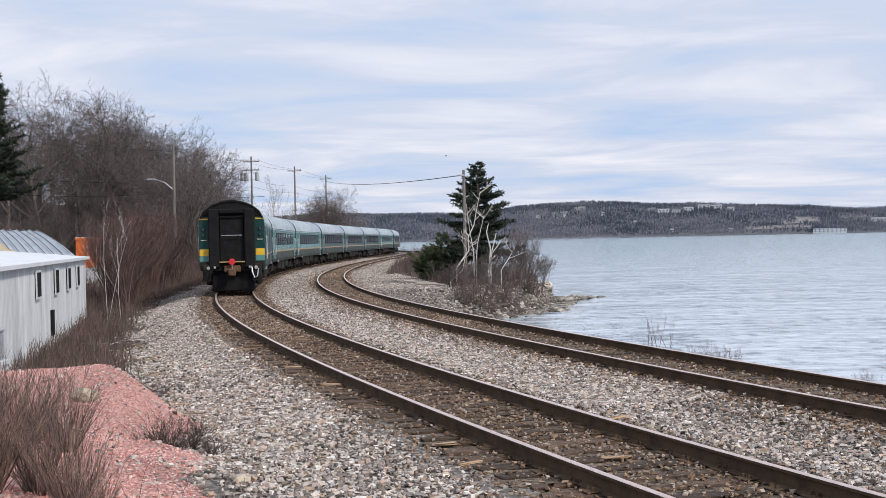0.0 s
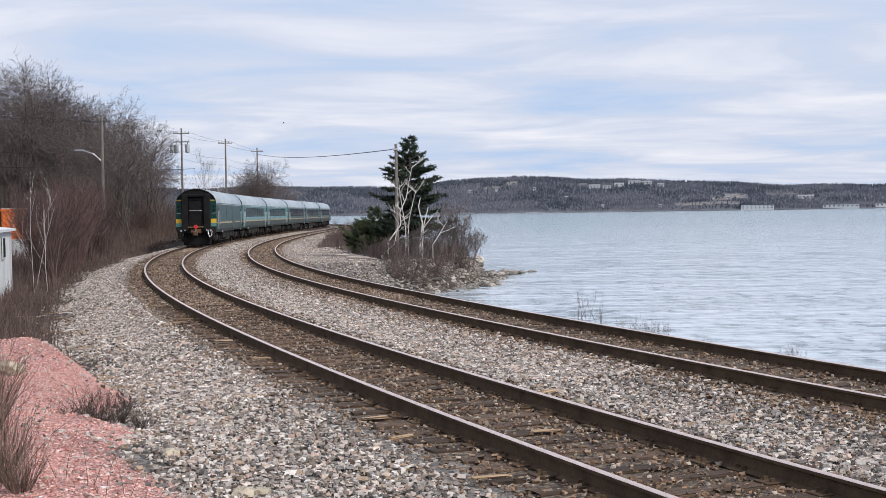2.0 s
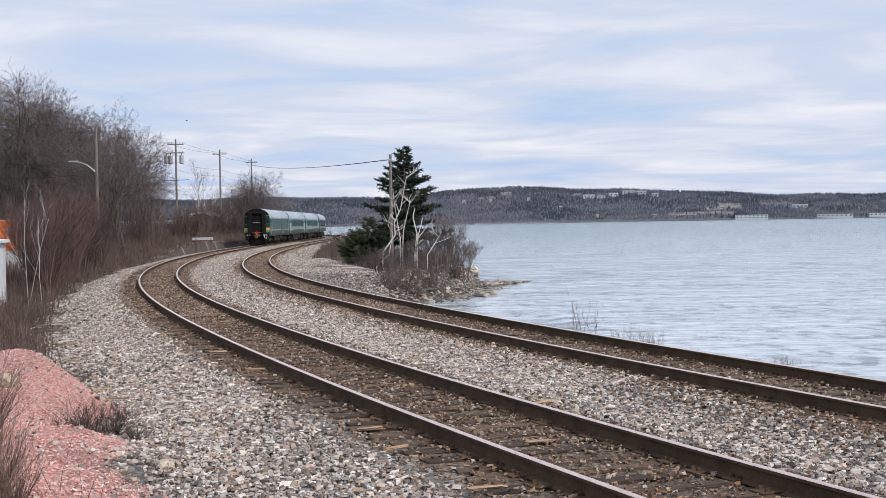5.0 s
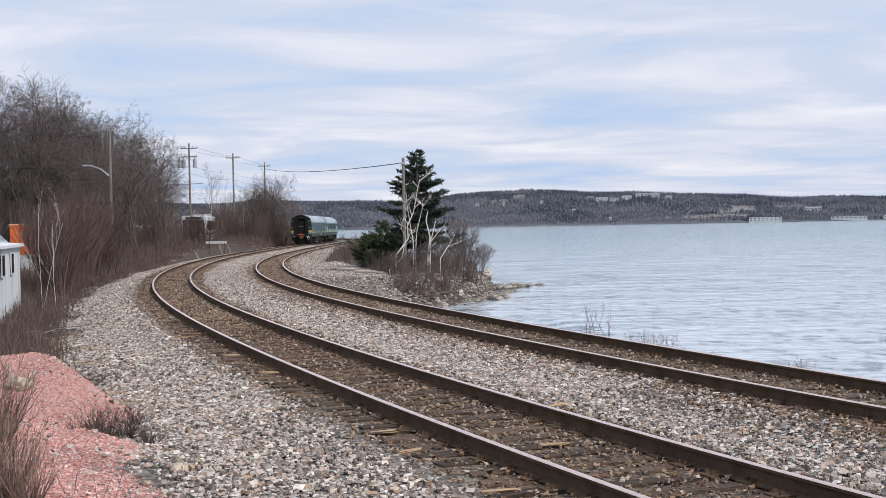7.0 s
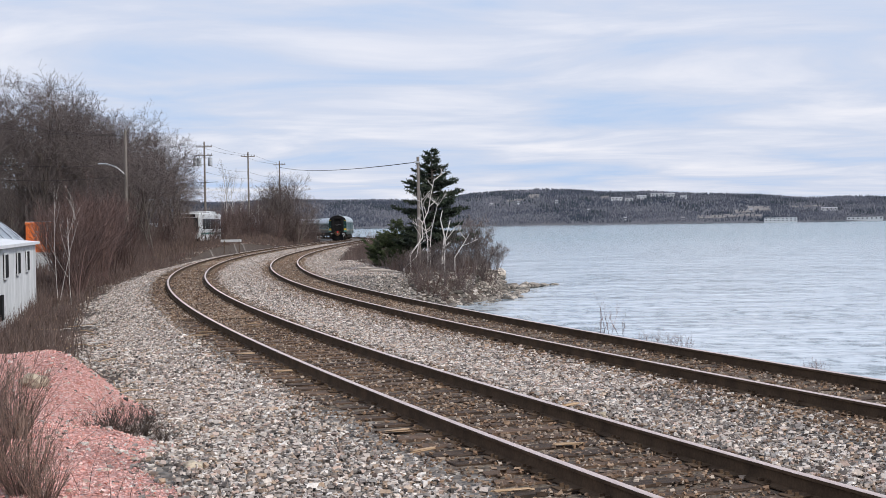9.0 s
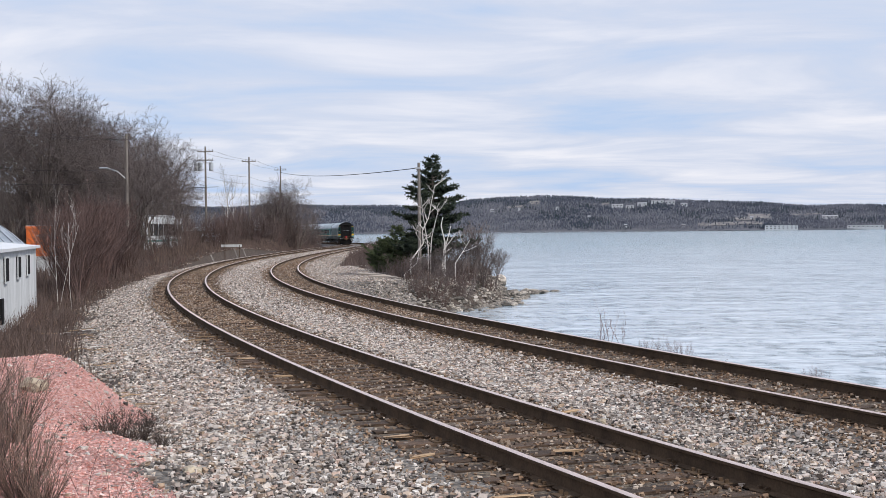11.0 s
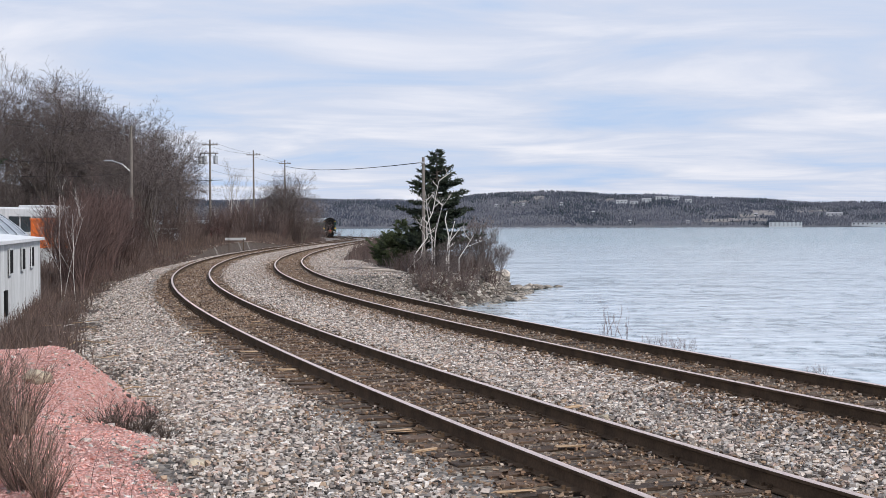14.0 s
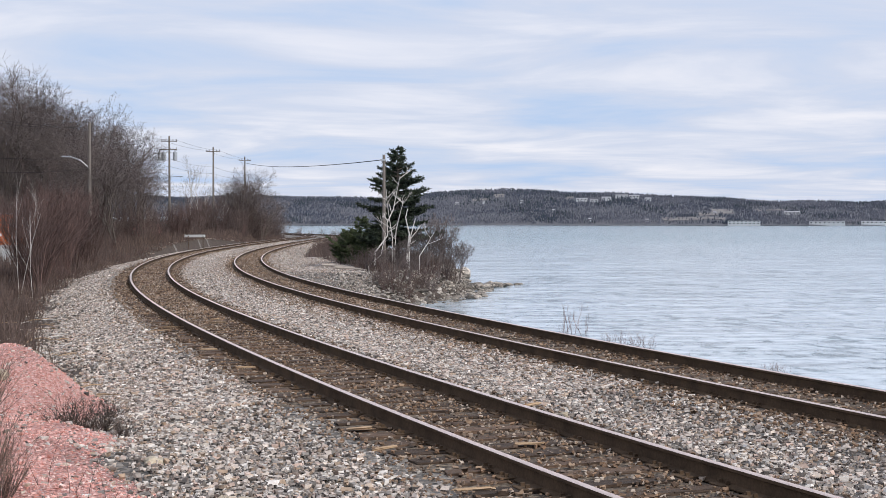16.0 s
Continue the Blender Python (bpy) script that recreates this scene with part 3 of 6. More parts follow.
def build_track(d, label):
    tr = tagged(new("railway_track"), label, "railway track", "railway tracks along the shore")
    sweep("rail", -12, 130, 1.0, d - GAUGE, RAIL, (M_RAIL, M_HEAD), RAIL_M, tr, "rusty steel rail with a bright worn head")
    sweep("rail", -12, 130, 1.0, d + GAUGE, RAIL, (M_RAIL, M_HEAD), RAIL_M, tr, "rusty steel rail with a bright worn head")
    for o in (-GAUGE, GAUGE):
        sweep("rail", 130.02, 420, 2.0, d + o, RAIL, (M_RAIL, M_HEAD), RAIL_M, tr)
    rr = random.Random(int(d * 10) + 3)
    for i in range(260):
        s = -9 + i * 0.52 + rr.uniform(-0.04, 0.04)
        x, y, a = along(s, d + rr.uniform(-0.06, 0.06))
        t = new("tie", TIES[i % len(TIES)])
        t.parent = tr
        t.matrix_basis = Matrix.Translation((x, y, rr.uniform(-0.012, 0.006))) @ Matrix.Rotation(-a + rr.uniform(-0.025, 0.025), 4, "Z")
        if s < 42:
            for o in (-GAUGE, GAUGE):
                p = new("tie_plate", PLATE)
                p.parent = t
                p.location = (o, 0, 0.003)
    vs, fs = [], []
    for i in range(300):
        s = 126.5 + i * 0.52
        x, y, a = along(s, d)
        for q, (px, py, pz) in enumerate(((-1.3, -0.11, -0.16), (1.3, -0.11, -0.16), (1.3, 0.11, -0.16), (-1.3, 0.11, -0.16), (-1.3, -0.11, -0.3), (1.3, -0.11, -0.3), (1.3, 0.11, -0.3), (-1.3, 0.11, -0.3))):
            vs.append((x + px * math.cos(a) + py * math.sin(a), y - px * math.sin(a) + py * math.cos(a), pz))
        b = i * 8
        fs += [(b, b + 1, b + 2, b + 3), (b, b + 4, b + 5, b + 1), (b + 1, b + 5, b + 6, b + 2), (b + 2, b + 6, b + 7, b + 3), (b + 3, b + 7, b + 4, b)]
    tagged(mesh_ob("far_ties", vs, fs, M_TIE, tr), kind="stuff")
    return tr


TIES = [tie_mesh(i) for i in range(9)]
PLATE = plate_mesh()
track_land = build_track(0.0, "curving railway track with rusty rails and dark timber ties")
track_sea = build_track(SPACING, "curving railway track beside the sea wall of stones")

# ---- the train ----
CAR = 22.4
BODY = 21.7
PROF = ((-1.30, 0.92), (-1.36, 1.1), (-1.36, 1.5), (-1.36, 1.6), (-1.36, 2.9), (-1.31, 3.14), (-1.16, 3.42), (-0.84, 3.67), (-0.42, 3.82), (0, 3.87))


def car_body(kind):
    """One carriage: body along y, rear at -y, rail tops at z 0."""
    car = new("railway_carriage")
    pts = list(PROF) + [(-x, z) for x, z in PROF[-2::-1]]
    n = len(pts)
    h = BODY / 2
    up = M_TEAL if kind == "coach" else M_GREEN
    vs = [(x, y, z) for y in (-h, h) for x, z in pts]
    fs = [(i, i + 1, n + i + 1, n + i)[::-1] for i in range(n - 1)] + [tuple(range(n)), tuple(range(2 * n - 1, n - 1, -1)), (0, n, 2 * n - 1, n - 1)]
    b = mesh_ob("body", vs, fs, (M_SKIRT, M_STRIPE, up, M_ROOF, M_GREEN, M_UNDER), car)
    m = [0, 0, 1, 2] + [3] * (n - 9) + [2, 1, 0, 0] + [4, 4, 5]
    b.data.polygons.foreach_set("material_index", m)
    for p in b.data.polygons:
        p.use_smooth = p.material_index in (3,)
    # roof rain strips and joint ribs
    for k in range(6):
        y = -h + 1.2 + k * (BODY - 2.4) / 5
        bm = bmesh.new()
        tube(bm, [(x, y, z + 0.005) for x, z in pts[4:-4]], 0.015, 4)
        part("roof_rib", bm, M_ROOF, car)
    for sx in (-1, 1):
        part("gutter", bbox(sx * 1.355 - 0.02, sx * 1.355 + 0.02, -h, h, 2.81, 2.85), M_ROOF, car)
        if kind == "coach":
            for k in range(10):
                y = -h + 3.4 + k * (BODY - 6.8) / 9
                w = part("window", bbox(sx * 1.362 - 0.012, sx * 1.362 + 0.012, y - 0.62, y + 0.62, 1.92, 2.66, 0.01), M_BLACK, car)
                part("pane", bbox(sx * 1.374 - 0.004, sx * 1.374 + 0.004, y - 0.55, y + 0.55, 1.98, 2.6), M_GLASS, w)
        elif kind == "sleeper":
            part("window_band", bbox(sx * 1.364 - 0.01, sx * 1.364 + 0.01, -h + 2.6, h - 2.6, 1.9, 2.68, 0.01), M_BLACK, car)
            for k in range(9):
                y = -h + 3.6 + k * (BODY - 7.2) / 8
                part("pane", bbox(sx * 1.376 - 0.004, sx * 1.376 + 0.004, y - 0.7, y + 0.7, 1.97, 2.6), M_GLASS, car)
        else:
            part("louvre_panel", bbox(sx * 1.364 - 0.008, sx * 1.364 + 0.008, -3.4, -1.2, 1.8, 2.7, 0.005), M_GREEN, car)
            part("sliding_door", bbox(sx * 1.366 - 0.01, sx * 1.366 + 0.01, 1.5, 4.2, 1.1, 2.74, 0.01), M_GREEN, car)
        for y in (-h + 1.25, h - 1.25):
            dr = part("door", bbox(sx * 1.364 - 0.012, sx * 1.364 + 0.012, y - 0.42, y + 0.42, 1.08, 2.78, 0.012), up, car)
            part("door_window", bbox(sx * 1.378 - 0.004, sx * 1.378 + 0.004, y - 0.2, y + 0.2, 1.95, 2.55), M_GLASS, dr)
            for yy in (y - 0.52, y + 0.52):
                part("handrail", btube([(sx * 1.4, yy, 1.35), (sx * 1.42, yy, 1.4), (sx * 1.42, yy, 2.3), (sx * 1.4, yy, 2.35)], 0.016, 5), M_GALV, car)
    # underframe equipment
    for y0, y1, z0 in ((-4.6, -2.3, 0.42), (-1.9, 0.7, 0.36), (1.2, 3.1, 0.48), (3.5, 4.6, 0.4)):
        part("underfloor_box", bbox(-1.2, 1.2, y0, y1, z0, 1.03, 0.03), M_UNDER, car)
    part("sole_bar", bbox(-1.26, 1.26, -h + 0.1, h - 0.1, 0.94, 1.05), M_UNDER, car)
    for yb in (-8.2, 8.2):
        bg = part("bogie", bbox(-1.0, 1.0, yb - 0.3, yb + 0.3, 0.55, 0.93, 0.03), M_UNDER, car)
        for sx in (-1, 1):
            bm = bbox(sx * 1.02 - 0.07, sx * 1.02 + 0.07, yb - 1.7, yb + 1.7, 0.5, 0.68, 0.03)
            box(bm, sx * 1.02 - 0.1, sx * 1.02 + 0.1, yb - 0.45, yb + 0.45, 0.34, 0.8, 0.04)
            for q in (-1.28, 1.28):
                box(bm, sx * 1.04 - 0.12, sx * 1.04 + 0.12, yb + q - 0.2, yb + q + 0.2, 0.3, 0.66, 0.04)
            part("side_frame", bm, M_UNDER, bg)
        for q in (-1.28, 1.28):
            bm = bmesh.new()
            for sx in (-1, 1):
                tube(bm, [(sx * 0.70, yb + q, 0.457), (sx * 0.74, yb + q, 0.457), (sx * 0.745, yb + q, 0.457), (sx * 0.83, yb + q, 0.455)], [0.485, 0.485, 0.457, 0.455], 20)
            tube(bm, [(-0.7, yb + q, 0.457), (0.7, yb + q, 0.457)], 0.08, 8)
            part("wheelset", bm, M_UNDER, bg)
        for sx in (-1, 1):
            part("lamp_box", bbox(sx * 1.3 - 0.05, sx * 1.3 + 0.05, yb + 1.9, yb + 2.05, 0.86, 1.0, 0.02), M_GALV, car)
    # gangway bellows at each end
    for sy in (-1, 1):
        bm = bmesh.new()
        y0, y1 = sorted((sy * h, sy * (h + 0.33)))
        box(bm, -0.95, -0.52, y0, y1, 1.05, 3.5, 0.04)
        box(bm, 0.52, 0.95, y0, y1, 1.05, 3.5, 0.04)
        box(bm, -0.52, 0.52, y0, y1, 3.3, 3.5, 0.04)
        part("gangway_bellows", bm, M_BLACK, car, "black rubber gangway frame")
    return car


def rear_end(car):
    """The open tail of the last carriage."""
    h = BODY / 2
    y = -h
    bm = bmesh.new()
    box(bm, -0.5, 0.5, y - 0.12, y - 0.02, 1.2, 3.2, 0.02)
    d = part("end_door", bm, M_BLACK, car, "dark closed end door")
    part("door_window", bbox(-0.24, 0.24, y - 0.135, y - 0.115, 2.42, 3.0, 0.01), M_BLACK, d)
    part("door_bar", bbox(-0.42, 0.42, y - 0.3, y - 0.27, 2.385, 2.41), M_GALV, d, "pale bar across the door")
    part("inner_frame", bbox(-0.6, 0.6, y - 0.2, y - 0.02, 3.12, 3.22, 0.02), M_BLACK, car)
    # dark arched header and hood over the end
    bm = bmesh.new()
    arch = [(-1.2, 3.12), (-1.08, 3.38), (-0.8, 3.62), (-0.4, 3.77), (0, 3.82), (0.4, 3.77), (0.8, 3.62), (1.08, 3.38), (1.2, 3.12)]
    fr = [bm.verts.new((x, y - 0.022, z + 0.06)) for x, z in arch]
    bk = [bm.verts.new((x, y + 0.02, z + 0.06)) for x, z in arch]
    bm.faces.new(fr)
    bm.faces.new(bk[::-1])
    for i in range(9):
        j = (i + 1) % 9
        bm.faces.new((fr[j], fr[i], bk[i], bk[j]))
    bmesh.ops.recalc_face_normals(bm, faces=bm.faces)
    part("end_header", bm, M_BLACK, car, "black panel over the end door")
    bm = bmesh.new()
    pts = [(-1.3, 3.16), (-1.16, 3.42), (-0.84, 3.67), (-0.42, 3.82), (0, 3.87), (0.42, 3.82), (0.84, 3.67), (1.16, 3.42), (1.3, 3.16)]
    tube(bm, [(x * 0.985, y - 0.03, z - 0.05) for x, z in pts], 0.04, 6)
    part("end_hood", bm, M_BLACK, car, "dark rounded roof edge")
    for sx in (-1, 1):
        a, b = sorted((sx * 0.97, sx * 1.345))
        part("yellow_panel", bbox(a, b, y - 0.014, y + 0.02, 1.55, 1.83, 0.005), M_YEL, car, "bright yellow end panel")
        part("teal_panel", bbox(a, b, y - 0.012, y + 0.02, 1.32, 1.545, 0.005), M_TEAL, car, "pale teal end panel")
        part("corner_strip", bbox(a, b - 0.05 if sx > 0 else b, y - 0.012, y + 0.02, 3.06, 3.11), M_YEL, car)
        for k, z in enumerate((2.66, 2.42)):
            lm = part("marker_light", btube([(sx * 1.18, y - 0.05, z), (sx * 1.18, y + 0.01, z)], 0.075, 12), M_BLACK, car)
            part("lens", btube([(sx * 1.18, y - 0.06, z), (sx * 1.18, y - 0.045, z)], 0.055, 12), M_GLASS, lm)
        part("grab_bar", bbox(sx * 1.16 - 0.12, sx * 1.16 + 0.12, y - 0.05, y - 0.03, 2.2, 2.225), M_CREAM, car)
        bm = bbox(sx * 1.05 - 0.16, sx * 1.05 + 0.16, y - 0.25, y - 0.02, 0.55, 1.2, 0.03)
        box(bm, sx * 1.05 - 0.2, sx * 1.05 + 0.2, y - 0.32, y - 0.02, 0.5, 0.56)
        part("corner_step", bm, M_UNDER, car)
        part("end_lamp", btube([(sx * 0.98, y - 0.36, 1.05), (sx * 0.98, y - 0.28, 1.05)], 0.07, 10), M_GALV, car)
        part("jumper_cable", btube([(sx * 0.8, y - 0.3, 1.12), (sx * 0.83, y - 0.42, 0.85), (sx * 0.92, y - 0.45, 0.62), (sx * 1.03, y - 0.42, 0.68), (sx * 1.08, y - 0.3, 1.0)], 0.03, 6), M_GALV if sx > 0 else M_BLACK, car)
        part("valve", bbox(sx * 0.72 - 0.04, sx * 0.72 + 0.04, y - 0.34, y - 0.2, 1.02, 1.12, 0.01), M_GALV, car)
    part("buffer_beam", bbox(-1.3, 1.3, y - 0.12, y + 0.1, 0.95, 1.3, 0.02), M_UNDER, car)
    # added black block, standing for wheels and shade below the tail
    part("end_underframe", bbox(-0.86, 0.86, y + 0.1, y + 1.2, 0.05, 0.96, 0.05), M_BLACK, car)
    part("floor_edge", bbox(-0.52, 0.52, y - 0.36, y - 0.02, 1.27, 1.31), M_STRIPE, car)
    bm = bbox(-0.34, 0.34, y - 0.3, y + 0.1, 0.86, 1.14, 0.03)
    box(bm, -0.11, 0.11, y - 0.7, y - 0.25, 0.78, 1.0, 0.03)
    box(bm, -0.15, 0.15, y - 0.75, y - 0.55, 0.7, 1.02, 0.05)
    part("coupler", bm, material("rusty_coupler", (0.12, 0.065, 0.04), 0.8, 0.2, vary=((8, (0.06, 0.035, 0.025), (0.2, 0.11, 0.06), 0.7, U),)), car, "rusty knuckle coupler")
    part("air_hose", btube([(-0.2, y - 0.35, 0.95), (-0.22, y - 0.5, 0.6), (-0.1, y - 0.55, 0.42), (0.02, y - 0.52, 0.55)], 0.03, 6), M_BLACK, car)
    bm = bmesh.new()
    tube(bm, [(0, y - 0.43, 1.3), (0, y - 0.405, 1.3)], 0.14, 8)
    mk = part("marker_disc", bm, M_RED_SIGN, car, "red eight-sided tail marker")
    part("marker_post", bbox(-0.015, 0.015, y - 0.4, y - 0.37, 1.0, 1.3), M_GALV, mk)


def build_train():
    kinds = ["baggage", "coach", "coach", "sleeper", "sleeper", "sleeper", "coach", "sleeper", "sleeper", "sleeper", "coach", "baggage"]
    names = {"baggage": "dark green baggage carriage with a gold stripe", "coach": "teal passenger coach with a row of dark windows", "sleeper": "dark green sleeping carriage with a dark window band"}
    made, cars = {}, []
    for i, k in enumerate(kinds):
        if i == 0:
            c = car_body(k)
            rear_end(c)
            tagged(c, "dark green tail carriage with yellow corner panels", "train carriage", "carriages of the train")
        elif k in made:
            c = copy_thing(made[k], Matrix())
        else:
            c = made[k] = tagged(car_body(k), names[k], "train carriage", "carriages of the train")
        cars.append(c)
    return cars


TAIL = ((0, 48.5), (1, 66.7), (2, 84.2), (3, 101.9), (4, 119.5), (6.5, 163.5), (8.5, 195.5), (9.2, 206), (11.4, 236.5), (12.5, 251), (13.5, 263.5), (14.2, 272), (16, 293))


def tail_at(t):
    ts, ss = zip(*TAIL)
    return float(np.interp(t, ts, ss))


def car_pose(s_rear):
    c = s_rear + BODY / 2
    xa, ya, _ = along(c - 8.8)
    xb, yb, _ = along(c + 8.8)
    return Matrix.Translation(((xa + xb) / 2, (ya + yb) / 2, 0.0)) @ Matrix.Rotation(-math.atan2(xb - xa, yb - ya), 4, "Z")


train = build_train()

# ---- stones of the ballast ----
CUB_V = np.array([(x, y, z) for z in (-1, 1) for x, y in ((-1, -1), (1, -1), (1, 1), (-1, 1))]) * 0.72
CUB_F = np.array([(0, 2, 1), (0, 3, 2), (4, 5, 6), (4, 6, 7), (0, 1, 5), (0, 5, 4), (1, 2, 6), (1, 6, 5), (2, 3, 7), (2, 7, 6), (3, 0, 4), (3, 4, 7)])[2:]
OCT_V = np.array([(1, 0, 0), (0, 1, 0), (-1, 0, 0), (0, -1, 0), (0, 0, 1), (0, 0, -1)], float)
OCT_F = np.array([(0, 1, 4), (1, 2, 4), (2, 3, 4), (3, 0, 4), (1, 0, 5), (2, 1, 5), (3, 2, 5), (0, 3, 5)])[:4]


def stones(name, x, y, z, size, mat, label, seed, coarse=False, category="gravel"):
    """Broken stones, each a squashed and jittered solid lying on the ground."""
    rng = np.random.default_rng(seed)
    V, F = (OCT_V, OCT_F) if coarse else (CUB_V, CUB_F)
    n, k = len(x), len(V)
    v = V[None] * (1 + rng.uniform(-0.5, 0.3, (n, k, 1))) + rng.uniform(-0.2, 0.2, (n, k, 3))
    v = v * np.stack([rng.uniform(0.85, 1.55, n), rng.uniform(0.6, 1.0, n), rng.uniform(0.45, 0.9, n)], 1)[:, None]
    tilt, turn = rng.normal(0, 0.7, n), rng.uniform(0, 6.283, n)
    c, s = np.cos(tilt)[:, None], np.sin(tilt)[:, None]
    v = np.stack([v[..., 0], v[..., 1] * c - v[..., 2] * s, v[..., 1] * s + v[..., 2] * c], -1)
    c, s = np.cos(turn)[:, None], np.sin(turn)[:, None]
    v = np.stack([v[..., 0] * c - v[..., 1] * s, v[..., 0] * s + v[..., 1] * c, v[..., 2]], -1)
    v = v * size[:, None, None] + np.stack([x, y, z], 1)[:, None]
    f = (F[None] + (np.arange(n) * k)[:, None, None]).reshape(-1, 3)
    ob = new(name, fast_mesh(name, v.reshape(-1, 3), f, mat))
    return tagged(ob, label, category, kind="stuff")


def strewn(rng, n, s0, s1, d0, d1, fade=0.0):
    s = s0 + (s1 - s0) * rng.uniform(0, 1, n) ** (1 + fade)
    d = rng.uniform(d0, d1, n)
    x, y, _ = along(s, d)
    return s, d, x, y


def build_ballast():
    rng = np.random.default_rng(11)
    for name, n, s0, s1, coarse, lo, hi in (("ballast_stones", 46000, -6, 8, False, 0.011, 0.04), ("ballast_stones", 60000, 8, 25, False, 0.016, 0.044), ("ballast_stones", 60000, 25, 75, True, 0.03, 0.055), ("ballast_stones", 34000, 75, 170, True, 0.05, 0.085)):
        s, d, x, y = strewn(rng, n * 3, s0, s1, -5.2, 9.6, 0.5)
        edge = -3.3 - 1.5 * np.clip((22 - y) / 9, 0, 1) + 0.35 * np.sin(s * 0.9) + rng.normal(0, 0.35, len(s))
        pinkside = (x < -1.9 - 0.3 * (y - 10) + rng.normal(0, 0.25, len(s))) & (y < 19)
        keep = (d > edge) & (d < 7.3 + 2.9 * np.clip((s - 26) / 12, 0, 1) * np.clip((95 - s) / 30, 0, 1)) & ~pinkside & ((np.abs(d + 0.14) > 1.56 + rng.normal(0, 0.17, len(s))) & (np.abs(d - SPACING) > 1.2 + rng.normal(0, 0.12, len(s))))
        keep &= ~((d > 2.7) & (d < 6) & (rng.uniform(0, 1, len(s)) < 0.35))
        x, y, d = x[keep][:n], y[keep][:n], d[keep][:n]
        sz = lo + (hi - lo) * rng.beta(1.6, 2.6, len(x))
        stones(name, x, y, height(x, y) + sz * 0.3 + rng.uniform(0, 0.022, len(x)), sz, M_STONE, "pale grey crushed granite ballast beside the tracks", 13 + int(s0), coarse)
    for name, n, s0, s1, coarse, lo, hi in (("stained_ballast", 26000, -6, 25, False, 0.011, 0.034), ("stained_ballast", 26000, 25, 75, True, 0.025, 0.045), ("stained_ballast", 16000, 75, 170, True, 0.045, 0.075)):
        s, d, x, y = strewn(rng, n, s0, s1, -1.45, 1.45, 0.5)
        second = rng.uniform(0, 1, n) < 0.5
        x2, y2, _ = along(s, d * 1.25 + SPACING)
        x, y = np.where(second, x2, x), np.where(second, y2, y)
        rail = np.abs(np.abs(d * np.where(second, 1.25, 1.0)) - GAUGE) < 0.085
        rail |= (np.abs(d) > 0.95) & (rng.uniform(0, 1, n) < 0.5)
        x, y = x[~rail], y[~rail]
        sz = lo + (hi - lo) * rng.beta(1.5, 2.8, len(x))
        stones(name, x, y, height(x, y) + 0.012 + sz * 0.25 + rng.uniform(0, 0.02, len(x)), sz, M_RUSTY, "rust-brown stained ballast between the rails", 80 + int(s0), coarse)


    # brown fines washed out along the tie ends
    s, d, x, y = strewn(rng, 5200, -6, 40, 0, 1, 0.4)
    side = rng.integers(0, 3, len(s))
    off = np.choose(side, (-1.4 - 0.5 * d ** 2, SPACING - 1.2 - 0.6 * d ** 2, SPACING - 1.2 - 1.0 * d ** 2))
    x, y, _ = along(s, off)
    sz = 0.008 + 0.02 * rng.beta(1.5, 3, len(x))
    stones("stained_ballast", x, y, height(x, y) + 0.02 + sz * 0.4 + rng.uniform(0, 0.025, len(x)), sz, M_RUSTY, "rust-brown stained ballast at the tie ends", 97, False)


build_ballast()


def build_splinters():
    """Split wood lying about the tie ends."""
    rr = random.Random(4)
    for i in range(16):
        s = rr.uniform(-2, 24)
        x, y, a = along(s, rr.choice((-1.45, -1.2, -1.0, 0.2, 1.05)) + rr.uniform(-0.2, 0.2))
        ln, wd = rr.uniform(0.08, 0.22), rr.uniform(0.012, 0.03)
        bm = bbox(-ln, ln, -wd, wd, 0, 0.022, 0.006)
        for v in bm.verts:
            v.co += Vector((rr.uniform(-0.04, 0.04), rr.uniform(-0.012, 0.012), rr.uniform(-0.005, 0.008)))
        o = part("wood_splinter", bm, M_SPLINT, None)
        o.matrix_basis = Matrix.Translation((x, y, -0.15)) @ Matrix.Rotation(-a + rr.uniform(-0.5, 0.5), 4, "Z")
        tagged(o, "pale split tie splinter lying on the ballast", "wood splinter", "splinters along the track")


def build_sticks():
    """Bleached sticks lying on the shoulder of the ballast."""
    rr = random.Random(19)
    for i in range(36):
        s = rr.uniform(9, 30)
        x, y, _ = along(s, -3.1 - rr.uniform(0, 1.5))
        x, y = float(x), float(y)
        a, ln = rr.uniform(0, 6.28), rr.uniform(0.15, 0.5)
        z = gz(x, y) + 0.05
        bend = rr.uniform(-0.08, 0.08)
        pts = [(-ln, 0, 0), (0, bend, rr.uniform(0.0, 0.05)), (ln * 0.6, bend * 0.5, 0.02), (ln, -bend, rr.uniform(0, 0.09))]
        o = part("dry_stick", btube(pts, [0.013, 0.012, 0.009, 0.004], 5), M_SPLINT if i % 3 else M_BIRCH, None)
        o.matrix_basis = Matrix.Translation((x, y, z)) @ Matrix.Rotation(a, 4, "Z")
        tagged(o, "bleached dry stick lying on the ballast shoulder", "stick", "sticks on the ballast")


M_SPLINT = material("split_timber", (0.3, 0.2, 0.13), 0.85, vary=((9, (0.22, 0.15, 0.09), (0.45, 0.32, 0.2), 0.7, (0.3, 4, 1)),), rnd=0.3)
build_splinters()
build_sticks()


# ---- the red heap ----
def heap_edge(x, y):
    return x + 1.55 + 0.3 * (y - 10) + 0.25 * np.sin(y * 1.7)


